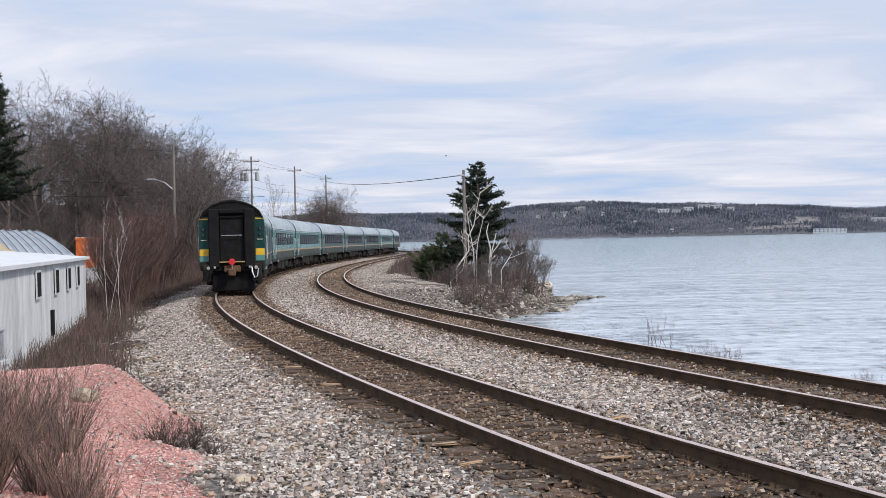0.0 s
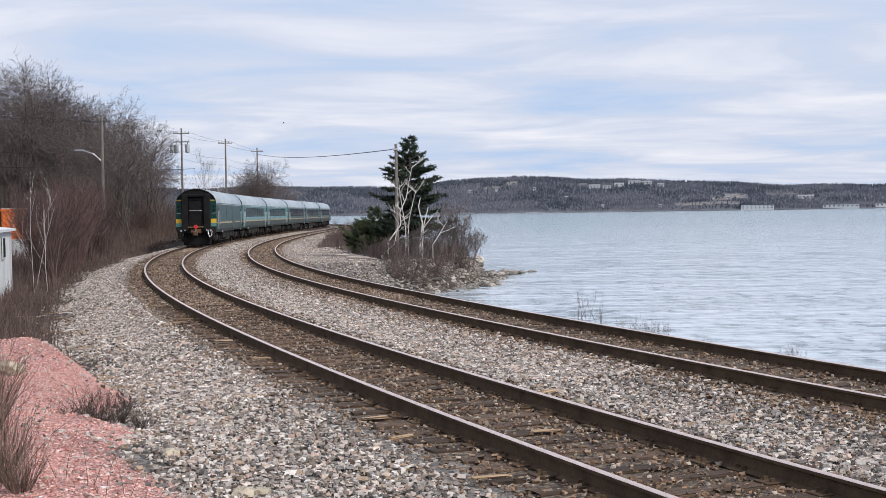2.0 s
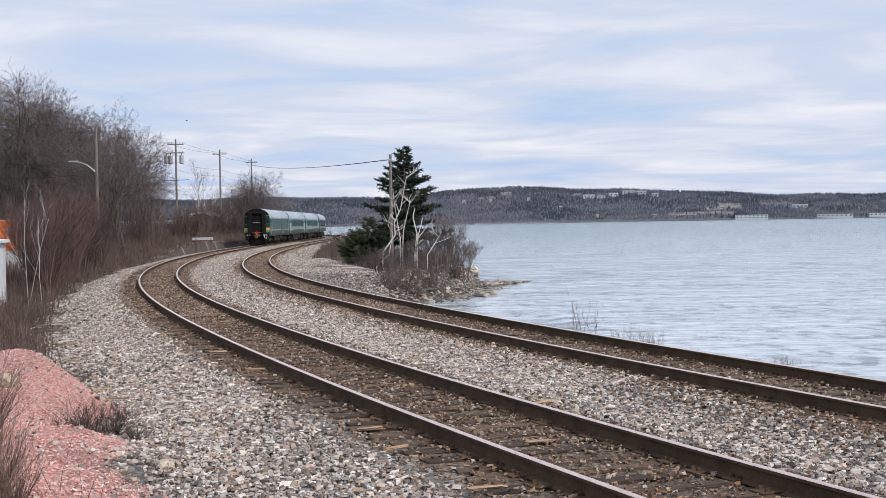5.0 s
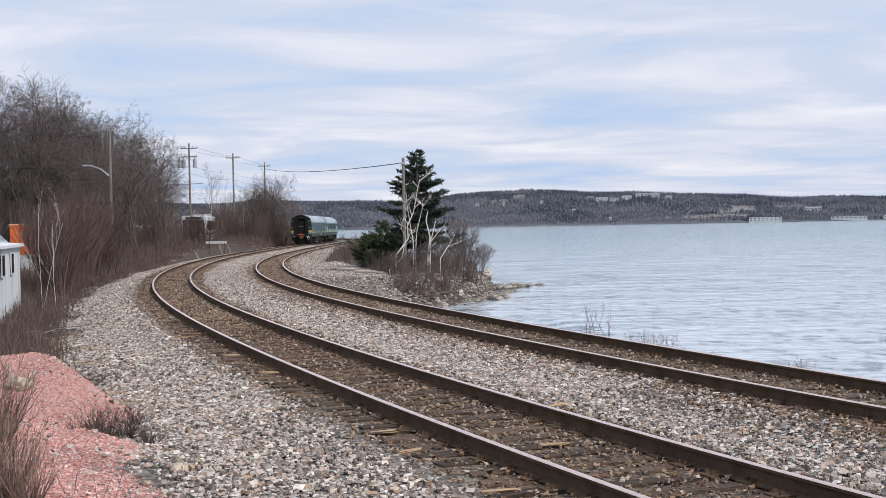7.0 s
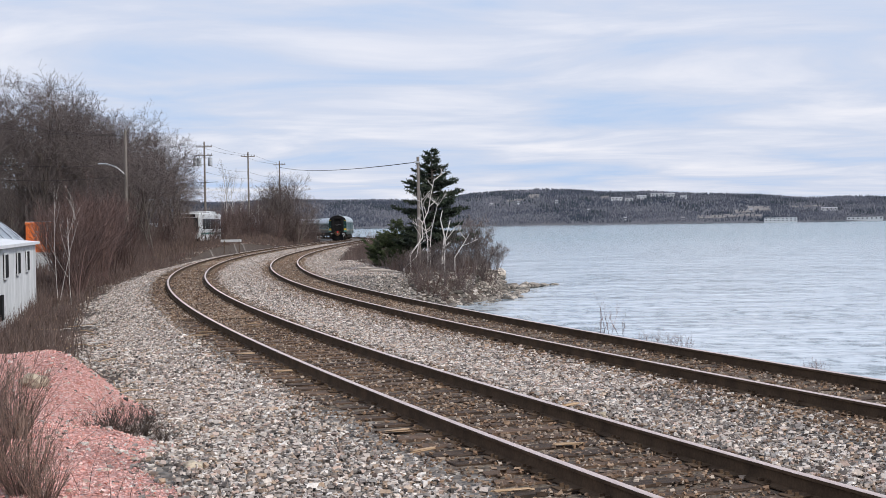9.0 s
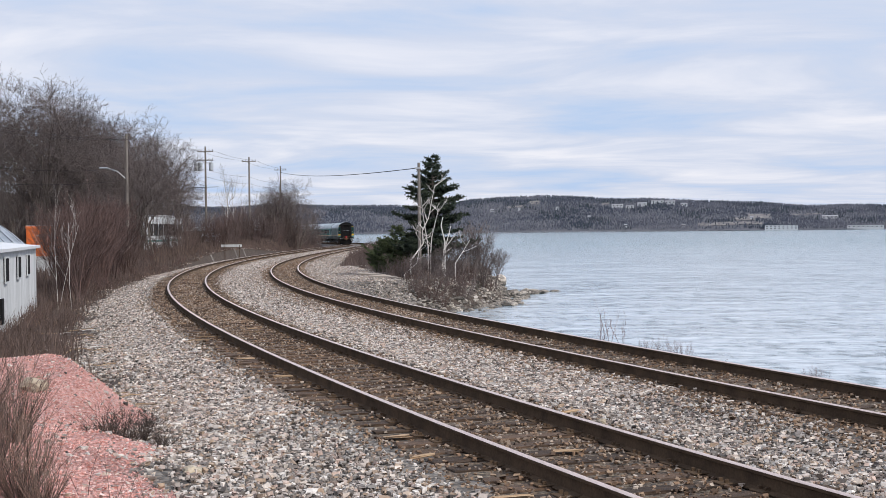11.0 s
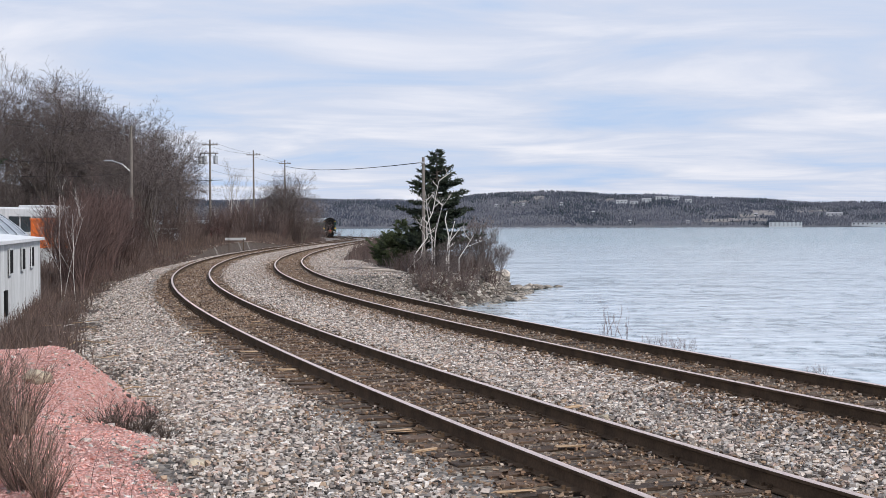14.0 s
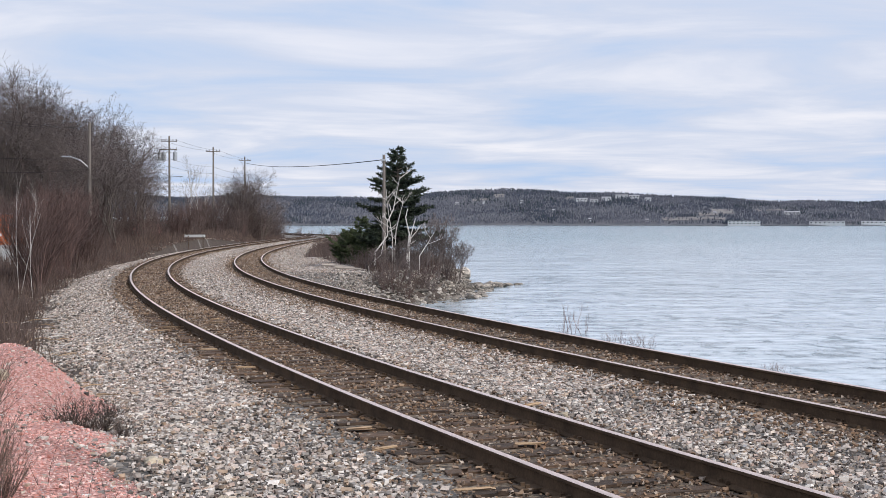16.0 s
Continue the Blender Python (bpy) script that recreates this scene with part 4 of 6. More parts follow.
def heap_z(x, y):
    x, y = np.asarray(x, float), np.asarray(y, float)
    edge = heap_edge(x, y)
    m = np.clip(-edge / 1.1, 0, 1) * np.clip((21.5 - y) / 2.5, 0, 1)
    return height(x, y) - 0.04 + m * (0.12 + 0.55 * np.exp(-((y - 18.6) / 2.2) ** 2) * np.clip((-x - 2.5) / 2, 0, 1) + 0.1 * np.clip((-x - 2) / 3, 0, 1) + 0.05 * wave2(x.ravel(), y.ravel(), 1.8).reshape(x.shape) + 0.02 * wave2(x.ravel(), y.ravel(), 5, 1).reshape(x.shape))


def build_heap():
    xs, ys = np.arange(-9, -0.6, 0.15), np.arange(7, 22, 0.2)
    gx, gy = np.meshgrid(xs, ys)
    z = heap_z(gx.ravel(), gy.ravel())
    i = np.arange(gx.size).reshape(gx.shape)
    f = np.stack([i[:-1, :-1], i[:-1, 1:], i[1:, 1:], i[1:, :-1]], -1).reshape(-1, 4)
    ob = new("red_gravel_heap", fast_mesh("red_gravel_heap", np.stack([gx.ravel(), gy.ravel(), z], 1), f, M_PINKG, True))
    tagged(ob, "low heap of pinkish red crushed stone beside the ballast", "gravel", kind="stuff")
    rng = np.random.default_rng(21)
    x, y = rng.uniform(-7, -1.0, 70000), rng.uniform(8, 21, 70000)
    k = heap_edge(x, y) < rng.normal(-0.1, 0.4, len(x))
    x, y = x[k], y[k]
    sz = 0.006 + 0.026 * rng.beta(1.1, 4.5, len(x))
    pale = rng.uniform(0, 1, len(x)) < 0.05 + 0.3 * np.clip(1 + heap_edge(x, y) / 0.7, 0, 1)
    stones("red_stones", x[~pale], y[~pale], heap_z(x[~pale], y[~pale]) + 0.2 * sz[~pale], sz[~pale], M_PINK, "pinkish red crushed stones on the heap", 31, True)
    stones("pale_stones", x[pale], y[pale], heap_z(x[pale], y[pale]) + 0.2 * sz[pale], sz[pale] * 1.6, M_STONE, "grey stones mixed into the red heap", 32)
    rr = random.Random(9)
    for b, d, r in ((-0.295, 16.8, 0.17), (-0.268, 18.7, 0.1), (-0.185, 11.9, 0.085), (-0.132, 10.4, 0.1), (-0.12, 10.5, 0.075), (0.115, 15.5, 0.07)):
        x, y = d * math.tan(b), d
        bm = bmesh.new()
        bmesh.ops.create_icosphere(bm, subdivisions=2, radius=r)
        for v in bm.verts:
            v.co *= 1 + 0.6 * noise.noise(v.co * (1.7 / r) + Vector((d * 7, 0, 0)))
            v.co.z *= 0.62
        o = part("boulder", bm, M_TAN, None)
        zz = max(gz(x, y), float(heap_z(np.array([x]), np.array([y]))[0]) if x < -1.2 and y < 21 else -9)
        o.location = (x, y, zz + r * 0.25)
        tagged(o, "tan weathered boulder lying in the gravel", "boulder", "loose boulders beside the track")


M_TAN = material("tan_rock", (0.42, 0.35, 0.25), 0.9, vary=((5, (0.28, 0.24, 0.19), (0.5, 0.43, 0.33), 0.7, U),), bump=((9, 0.7, 0.04, U),), rnd=0.3)
build_heap()


# ---- plants ----
def grow(rr, segs, p, d, ln, r, level, spread, kids, droop, up):
    """One limb and its twigs."""
    n = 3 if level < 2 else 2
    pts = [p]
    for i in range(n):
        d = (d + Vector((rr.uniform(-1, 1), rr.uniform(-1, 1), rr.uniform(-0.6, 1) * up - droop * level * 0.1)) * 0.22).normalized()
        q = pts[-1] + d * ln / n
        ra, rb = r * (1 - 0.6 * i / n), r * (1 - 0.6 * (i + 1) / n)
        segs.append((*pts[-1], *q, ra, rb, level))
        pts.append(q)
    if level >= len(kids):
        return
    k = kids[level]
    for i in range(k):
        t = rr.uniform(0.3, 1.0) if level else rr.uniform(0.32, 1.0)
        j = min(int(t * n), n - 1)
        o = pts[j].lerp(pts[j + 1], t * n - j)
        side = Vector((rr.uniform(-1, 1), rr.uniform(-1, 1), rr.uniform(-0.2, 0.7))).normalized()
        nd = (d * (1 - spread) + side * spread + Vector((0, 0, 0.15 * up))).normalized()
        grow(rr, segs, o, nd, ln * rr.uniform(0.42, 0.66) * (1.2 - 0.55 * t), max(r * 0.42 * (1.1 - 0.5 * t), 0.0055), level + 1, spread, kids, droop, up)


def plant_mesh(name, segs, mat, sides=3):
    q = np.array([s[:8] for s in segs])
    v, f = sticks(q, sides)
    return fast_mesh(name, v, f, mat)


def bare_tree(seed, bark, twig, h=10.0, kids=(7, 6, 5, 4), spread=0.55, r=0.16, stems=1):
    rr = random.Random(seed)
    segs = []
    for k in range(stems):
        d = Vector((rr.uniform(-0.3, 0.3), rr.uniform(-0.3, 0.3), 1)).normalized() if stems > 1 else Vector((rr.uniform(-0.08, 0.08), rr.uniform(-0.08, 0.08), 1)).normalized()
        grow(rr, segs, Vector((rr.uniform(-0.2, 0.2) * (stems > 1), rr.uniform(-0.2, 0.2) * (stems > 1), -0.2)), d, h * 0.7, r, 0, spread, kids, 0, 0.55)
    t = new("bare_tree")
    a = new("trunk", plant_mesh("trunk", [s for s in segs if s[8] < 2], bark, 5))
    b = new("crown", plant_mesh("crown", [s for s in segs if s[8] >= 2], twig, 3))
    a.parent = b.parent = t
    top = max(s[5] for s in segs)
    return t, top


def hardwood(seed, bark, twig, h=10.0, stems=1, wide=0.62, bole=0.3):
    """A leafless broad-crowned tree: a short bole, ascending limbs and fine upswept twigs."""
    rr = random.Random(seed)
    segs = []

    def limb(p, d, ln, r, level):
        n = 3 if level < 3 else 2
        pts = [p]
        for i in range(n):
            d = (d + Vector((rr.uniform(-1, 1), rr.uniform(-1, 1), rr.uniform(-0.7, 0.9 - 0.12 * level))) * (0.08 + 0.045 * level)).normalized()
            q = pts[-1] + d * ln / n
            segs.append((*pts[-1], *q, r * (1 - 0.55 * i / n), r * (1 - 0.55 * (i + 1) / n), level))
            pts.append(q)
        if level == 5:
            return
        for i in range((8, 4, 4, 3, 2)[level]):
            t = rr.uniform(bole if level == 0 else 0.3, 1.0)
            j = min(int(t * n), n - 1)
            o = pts[j].lerp(pts[j + 1], t * n - j)
            side = d.cross(Vector((rr.uniform(-1, 1), rr.uniform(-1, 1), rr.uniform(-1, 1)))).normalized()
            a = wide * rr.uniform(0.6, 1.35) * (1 + 0.09 * level)
            nd = (d * math.cos(a) + side * math.sin(a) + Vector((0, 0, 0.07))).normalized()
            limb(o, nd, ln * rr.uniform(0.5, 0.74) * (1.2 - 0.4 * t), max(r * 0.5 * (1.15 - 0.45 * t), 0.008), level + 1)
    for k in range(stems):
        sp = 0.34 if stems > 1 else 0.06
        limb(Vector((rr.uniform(-0.3, 0.3) * (stems > 1), rr.uniform(-0.3, 0.3) * (stems > 1), -0.2)), Vector((rr.uniform(-sp, sp), rr.uniform(-sp, sp), 1)).normalized(), h * 0.62, 0.16 / stems ** 0.4, 0)
    t = new("bare_tree")
    a = new("trunk", plant_mesh("trunk", [q for q in segs if q[8] < 2], bark, 5))
    b = new("crown", plant_mesh("crown", [q for q in segs if q[8] >= 2], twig, 3))
    a.parent = b.parent = t
    return t, max(q[5] for q in segs)


def shrub_mesh(seed, n, h, mat, twigs=5, lean=0.35, r=0.014):
    rr = random.Random(seed)
    segs = []
    for i in range(n):
        a = rr.uniform(0, 6.283)
        ln = h * rr.uniform(0.45, 1.0)
        k = lean * rr.uniform(0.1, 1)
        p = Vector((math.cos(a) * rr.uniform(0, 0.09) * h, math.sin(a) * rr.uniform(0, 0.09) * h, -0.1))
        d = Vector((math.cos(a) * k, math.sin(a) * k, 1)).normalized()
        pts = [p]
        m = 4
        for j in range(m):
            d = (d + Vector((rr.uniform(-1, 1), rr.uniform(-1, 1), 0.2)) * 0.13).normalized()
            pts.append(pts[-1] + d * ln / m)
            rad = r * h / 3
            segs.append((*pts[-2], *pts[-1], rad * (1 - 0.75 * j / m), rad * (1 - 0.75 * (j + 1) / m), 0))
        for j in range(twigs):
            q = rr.uniform(0.25, 1)
            jj = min(int(q * m), m - 1)
            o = pts[jj].lerp(pts[jj + 1], q * m - jj)
            e = (d + Vector((rr.uniform(-1, 1), rr.uniform(-1, 1), rr.uniform(-0.1, 0.8))) * 0.6).normalized()
            end = o + e * ln * rr.uniform(0.14, 0.32)
            segs.append((*o, *end, r * h / 3 * 0.42, r * h / 3 * 0.2, 1))
            e2 = (e + Vector((rr.uniform(-1, 1), rr.uniform(-1, 1), rr.uniform(0, 0.8))) * 0.6).normalized()
            mid = o.lerp(end, 0.5)
            segs.append((*mid, *(mid + e2 * ln * 0.14), r * h / 3 * 0.3, r * h / 3 * 0.15, 1))
    return plant_mesh("shrub", segs, mat)


def skyline(b):
    return np.interp(b, (-0.45, -0.36, -0.327, -0.30, -0.285, -0.27, -0.25, -0.238, -0.226, -0.212, -0.2, -0.19, -0.182),
                     (0.122, 0.12, 0.121, 0.112, 0.122, 0.117, 0.1, 0.088, 0.083, 0.089, 0.077, 0.062, 0.048))


def build_woods():
    rr = random.Random(77)
    kinds = [hardwood(100 + i, M_BARK, M_CROWN, 10, (1, 3, 1, 4, 2)[i], (0.62, 0.6, 0.7, 0.55, 0.65)[i], (0.35, 0.25, 0.4, 0.2, 0.3)[i]) for i in range(5)]
    for t, top in kinds:
        tagged(t, "leafless grey-brown hardwood tree on the wooded slope", "tree", "bare trees on the slope")
    used = set()
    spots = []
    for i in range(36):
        b = -0.42 + 0.236 * ((i * 0.618) % 1.0)
        d = 92 + 70 * ((i * 0.381) % 1.0) + (60 if b > -0.21 else 0) * 0.4
        spots.append((b, d, rr.uniform(0.74, 0.96)))
    for i in range(30):
        spots.append((-0.425 + 0.235 * ((i * 0.7548) % 1.0), 88 + 60 * ((i * 0.5698) % 1.0), rr.uniform(0.36, 0.62)))
    for b, d, k in ((-0.283, 112, 1.08), (-0.266, 116, 1.06), (-0.213, 135, 1.08), (-0.32, 105, 1.05), (-0.345, 102, 1.05), (-0.248, 118, 1.05), (-0.2, 140, 1.05), (-0.295, 120, 1.04), (-0.23, 125, 1.04)):
        spots.append((b, d, k))
    for i, (b, d, k) in enumerate(spots):
        x, y = d * math.tan(b), d
        z = gz(x, y)
        want = EYE + float(skyline(b)) * d * k - z
        t, top = kinds[i % len(kinds)]
        m = Matrix.Translation((x, y, z)) @ Matrix.Rotation(rr.uniform(0, 6.28), 4, "Z")
        sc = want / top
        if i % len(kinds) == i and i not in used:
            o = t
            o.scale = (sc * 0.9, sc * 0.9, sc)
            o.matrix_basis = m @ Matrix.Diagonal((sc * 0.9, sc * 0.9, sc, 1))
        else:
            o = copy_thing(t, m)
            o.scale = (sc * rr.uniform(0.8, 1.05), sc * rr.uniform(0.8, 1.05), sc)
    return kinds


TREES = build_woods()


def put(me, name, x, y, z, sc, rz, label, category, group=""):
    o = new(name, me)
    o.matrix_basis = Matrix.Translation((x, y, z)) @ Matrix.Rotation(rz, 4, "Z") @ Matrix.Diagonal((*(sc if isinstance(sc, tuple) else (sc,) * 3), 1))
    return tagged(o, label, category, group)


WILLOWS = [bare_tree(700 + i, M_RED, M_RED, 5, (7, 5, 4), 0.38, 0.035, 9) for i in range(2)]
for k, (t, top) in enumerate(WILLOWS):
    t.matrix_basis = Matrix.Translation((-16.4 - 1.2 * k, 61 + 4 * k, gz(-16.4 - 1.2 * k, 61 + 4 * k)))
    t.scale = (1.0, 1.0, 4.4 / top)
    tagged(t, "leafless red-stemmed willow shrub beside the shed", "shrub", "red willow thicket")


def build_shrubs():
    rr = random.Random(12)
    red = [shrub_mesh(200 + i, 48, 3.0, M_RED, 8, 0.5, 0.0095) for i in range(3)]
    brown = [shrub_mesh(240 + i, 45, 3.0, M_TWIG, 8, 0.6, 0.0105) for i in range(3)]
    low = [shrub_mesh(270 + i, 22, 1.0, (M_RED, M_CROWN, M_TWIG)[i], 10, 0.95, 0.018) for i in range(3)]
    # the great red willow thicket beside the white shed
    for i, (b, d, h) in enumerate(((-0.272, 52, 4.2), (-0.266, 50.5, 3.8), (-0.266, 56, 4.0), (-0.264, 58, 4.6), (-0.262, 60, 4.9), (-0.25, 66, 5.2), (-0.245, 70, 5.0), (-0.24, 75, 4.8), (-0.23, 81, 4.2))):
        x, y = d * math.tan(b), d
        if i % 3 != 2:
            t, top = WILLOWS[i % 2]
            o = copy_thing(t, Matrix.Translation((x, y, gz(x, y))) @ Matrix.Rotation(rr.uniform(0, 6.28), 4, "Z"))
            o.scale = (h / top * 1.1, h / top * 1.1, h / top)
            continue
        put(red[i % 3], "willow_shrub", x, y, gz(x, y), h / 3, rr.uniform(0, 6.28), "leafless red-stemmed willow shrub beside the shed", "shrub", "red willow thicket")
    # undergrowth of the slope
    for i in range(110):
        b = -0.43 + 0.25 * ((i * 0.618) % 1.0)
        d = 68 + 75 * ((i * 0.7548) % 1.0)
        x, y = d * math.tan(b), d
        s, q = station([x], [y])
        if q[0] > -6 or (-15 < q[0] < -8.5 and d > 60):
            continue
        h = rr.uniform(2.2, 4.0)
        put(brown[i % 3], "bare_shrub", x, y, gz(x, y), (h / 3 * 1.2, h / 3 * 1.2, h / 3), rr.uniform(0, 6.28), "leafless brown shrub in the undergrowth", "shrub", "undergrowth shrubs")
    for i in range(92):
        s = 62 + i * 1.6 + rr.uniform(-1, 1)
        x, y, _ = along(s, rr.uniform(-8.6, -4.9))
        h = rr.uniform(1.0, 2.0) if s < 100 else rr.uniform(2.2, 3.6) if s < 140 else rr.uniform(3.2, 4.6)
        put((red if rr.random() < 0.5 else brown)[i % 3], "bare_shrub", float(x), float(y), gz(x, y), h / 3 * 1.1, rr.uniform(0, 6.28), "low leafless shrub beside the track", "shrub", "shrubs along the track")
    # round bare tree by the far bend, and the screen of brush beyond it
    for i, (b, d, h) in enumerate(((-0.118, 188, 10.6), (-0.129, 190, 8.4), (-0.107, 192, 8.2), (-0.114, 196, 10.2), (-0.123, 186, 8.8), (-0.135, 188, 6.5), (-0.147, 182, 5.5), (-0.155, 176, 5.0), (-0.166, 170, 5.2))):
        x, y = d * math.tan(b), d
        t, top = TREES[(3, 1, 3, 1, 4, 1, 3, 4, 1)[i]]
        o = copy_thing(t, Matrix.Translation((x, y, gz(x, y))) @ Matrix.Rotation(rr.uniform(0, 6.28), 4, "Z"))
        o.scale = (h / top * 0.85, h / top * 0.85, h / top)
        tagged(o, "round leafless tree beside the far bend", "tree", "trees at the bend")
    for i, (b, d, h) in enumerate(((-0.119, 187, 7.4), (-0.111, 190, 6.4), (-0.126, 189, 6.2), (-0.116, 193, 7.8))):
        x, y = d * math.tan(b), d
        put(brown[i % 3], "bare_shrub", x, y, gz(x, y), (h / 3 * 0.8, h / 3 * 0.8, h / 3), rr.uniform(0, 6.28), "tall round leafless bush beside the bend", "shrub", "bushes at the bend")
    for i in range(16):
        s = 205 + i * 6
        x, y, _ = along(s, -4.6 - rr.uniform(0, 2.5))
        put(brown[i % 3], "bare_shrub", float(x), float(y), gz(x, y), rr.uniform(1.0, 1.5), rr.uniform(0, 6.28), "leafless scrub beside the far bend", "shrub", "bushes at the bend")
    for i in range(22):
        s = 238 + i * 5
        x, y, _ = along(s, 8.2 + rr.uniform(0, 3))
        put(brown[i % 3], "bare_shrub", float(x), float(y), gz(x, y), rr.uniform(0.5, 0.8), rr.uniform(0, 6.28), "leafless scrub on the far shore bank", "shrub", "bushes at the bend")
    # point with the spruce
    for b, d, h, kind in ((0.008, 66, 1.3, 1), (-0.012, 64, 1.0, 0), (-0.024, 65, 1.0, 1), (-0.034, 68, 0.9, 0), (-0.05, 78, 1.2, 1), (-0.06, 84, 1.7, 0), (-0.068, 92, 1.6, 1), (-0.052, 96, 2.0, 0), (-0.018, 60, 0.9, 0), (0.0, 60, 0.9, 1), (0.01, 62, 1.2, 0)):
        x, y = d * math.tan(b), d
        put((red if kind else brown)[kind], "bare_shrub", x, y, gz(x, y), (h / 3 * 1.1, h / 3 * 1.1, h / 3), rr.uniform(0, 6.28), "leafless shrub on the stony point", "shrub", "shrubs on the point")
    for i in range(34):
        b, d = -0.04 + 0.075 * ((i * 0.618) % 1.0), 59.5 + 9 * ((i * 0.7548) % 1.0)
        x, y = d * math.tan(b), d
        _, q = station([x], [y])
        if q[0] < 9.3 or gz(x, y) < SEA + 0.25:
            continue
        h = rr.uniform(0.7, 1.5)
        put(low[i % 3], "bare_shrub", x, y, gz(x, y), (h * 1.1, h * 1.1, h), rr.uniform(0, 6.28), "low tangled leafless shrub on the stony point", "shrub", "shrubs on the point")
    tangle = []
    for i in range(230):
        s = 22 + 75 * ((i * 0.618) % 1.0)
        x, y, _ = along(s, -3.9 - 4.6 * ((i * 0.7548) % 1.0) - 1.2 * max(0.0, min(1.0, (30 - s) / 8)))
        h = rr.uniform(0.3, 0.62) * (0.8 + 0.6 * min(1.0, s / 60))
        tangle.append(Matrix.Translation((float(x), float(y), gz(x, y))) @ Matrix.Rotation(rr.uniform(0, 6.28), 4, "Z") @ Matrix.Diagonal((h * 1.3, h * 1.3, h, 1)))
    for k, mat in enumerate((M_RED, M_TWIG)):
        me = shrub_mesh(280 + k, 17, 1.0, mat, 9, 1.0, 0.022)
        co = np.zeros(len(me.vertices) * 3)
        me.vertices.foreach_get("co", co)
        co = np.c_[co.reshape(-1, 3), np.ones(len(me.vertices))]
        vi = np.zeros(len(me.loops), np.int32)
        me.loops.foreach_get("vertex_index", vi)
        mine = tangle[k::2]
        vs = np.concatenate([(co @ np.array(m).T)[:, :3] for m in mine])
        fs = np.concatenate([vi.reshape(-1, 4) + j * len(co) for j in range(len(mine))])
        tagged(new("bank_brush", fast_mesh("bank_brush", vs, fs, mat)), "low tangled leafless brush covering the bank", "undergrowth", kind="stuff")
    # airy bushes beside the spruce
    t, top = bare_tree(620, M_CROWN, M_CROWN, 3, (6, 5, 4), 0.5, 0.02, 7)
    for i, (b, d, h) in enumerate(((0.02, 66, 2.6), (0.03, 67, 2.5), (0.036, 69, 2.2), (0.012, 65, 2.1), (0.026, 72, 2.9), (-0.006, 63.5, 1.6), (-0.018, 62.5, 1.3), (0.002, 62, 1.4))):
        x, y = d * math.tan(b), d
        m = Matrix.Translation((x, y, gz(x, y))) @ Matrix.Rotation(i * 2.1, 4, "Z")
        if i:
            o = copy_thing(t, m)
        else:
            o = t
            o.matrix_basis = m
        o.scale = (h / top * 1.05, h / top * 1.05, h / top)
        tagged(o, "airy leafless bush beside the spruce", "shrub", "shrubs on the point")
    # bush close to the eye, and small dead ones
    fine = shrub_mesh(300, 100, 1.0, M_DRYSTEM, 4, 0.75, 0.0155)
    for b, d, h in ((-0.327, 10.4, 0.95), (-0.36, 10.3, 1.0), (-0.305, 10.0, 0.8), (-0.345, 12.0, 1.05), (-0.375, 12.2, 1.1), (-0.31, 12.6, 0.9), (-0.33, 14.0, 0.9), (-0.29, 9.7, 0.55), (-0.36, 15.5, 0.9)):
        x, y = d * math.tan(b), d
        put(fine, "dry_bush", x, y, float(heap_z(np.array([x]), np.array([y]))[0]), h, rr.uniform(0, 6.28), "dry brown multi-stemmed bush on the red heap", "bush", "dry bushes on the heap")
    dead = shrub_mesh(310, 40, 1.0, M_DARKSTEM, 8, 1.1, 0.024)
    for b, d, h in ((-0.235, 14.6, 0.42), (-0.222, 15.2, 0.36), (-0.245, 15.4, 0.4), (-0.206, 14.0, 0.25), (-0.255, 13.9, 0.3), (-0.215, 16.5, 0.3)):
        x, y = d * math.tan(b), d
        put(dead, "dead_bush", x, y, gz(x, y), (h * 1.5, h * 1.5, h), rr.uniform(0, 6.28), "small dead bush at the edge of the ballast", "bush", "dead bushes at the ballast edge")
    whip = shrub_mesh(315, 2, 1.0, M_DARKSTEM, 3, 0.55, 0.014)
    for b, d, h in ((-0.245, 9.9, 0.62), (-0.232, 9.7, 0.55), (-0.218, 9.8, 0.5), (-0.26, 10.1, 0.66), (-0.206, 9.9, 0.4)):
        x, y = d * math.tan(b), d
        put(whip, "dry_stalk", x, y, float(heap_z(np.array([x]), np.array([y]))[0]), h, rr.uniform(0, 6.28), "thin dark stalk rising from the red heap", "weed", "stalks on the heap")
    # weeds along the sea wall
    weed = shrub_mesh(320, 16, 1.0, M_WEED, 8, 0.75, 0.015)
    for b, d, h in ((0.155, 24.3, 0.5), (0.163, 23.9, 0.42), (0.176, 23.3, 0.5), (0.146, 24.7, 0.36), (0.168, 23.6, 0.45), (0.266, 19.7, 0.36), (0.27, 19.5, 0.38), (0.263, 19.8, 0.34), (0.203, 22.2, 0.3), (0.115, 26.4, 0.3), (0.262, 19.9, 0.2)):
        x, y = d * math.tan(b), d
        put(weed, "dry_weed", x, y, gz(x, y), (h * 0.95, h * 0.95, h * 0.95), rr.uniform(0, 6.28), "dry weed growing on the sea wall", "weed", "weeds along the sea wall")
    stalk = shrub_mesh(330, 3, 1.0, M_WEED, 4, 0.35, 0.02)
    for b, d, h in ((0.121, 25.9, 1.05), (0.132, 25.3, 0.85), (0.114, 26.3, 0.8)):
        x, y = d * math.tan(b), d
        put(stalk, "dry_stalk", x, y, gz(x, y), h, rr.uniform(0, 6.28), "tall dry stalk on the sea wall", "weed", "weeds along the sea wall")


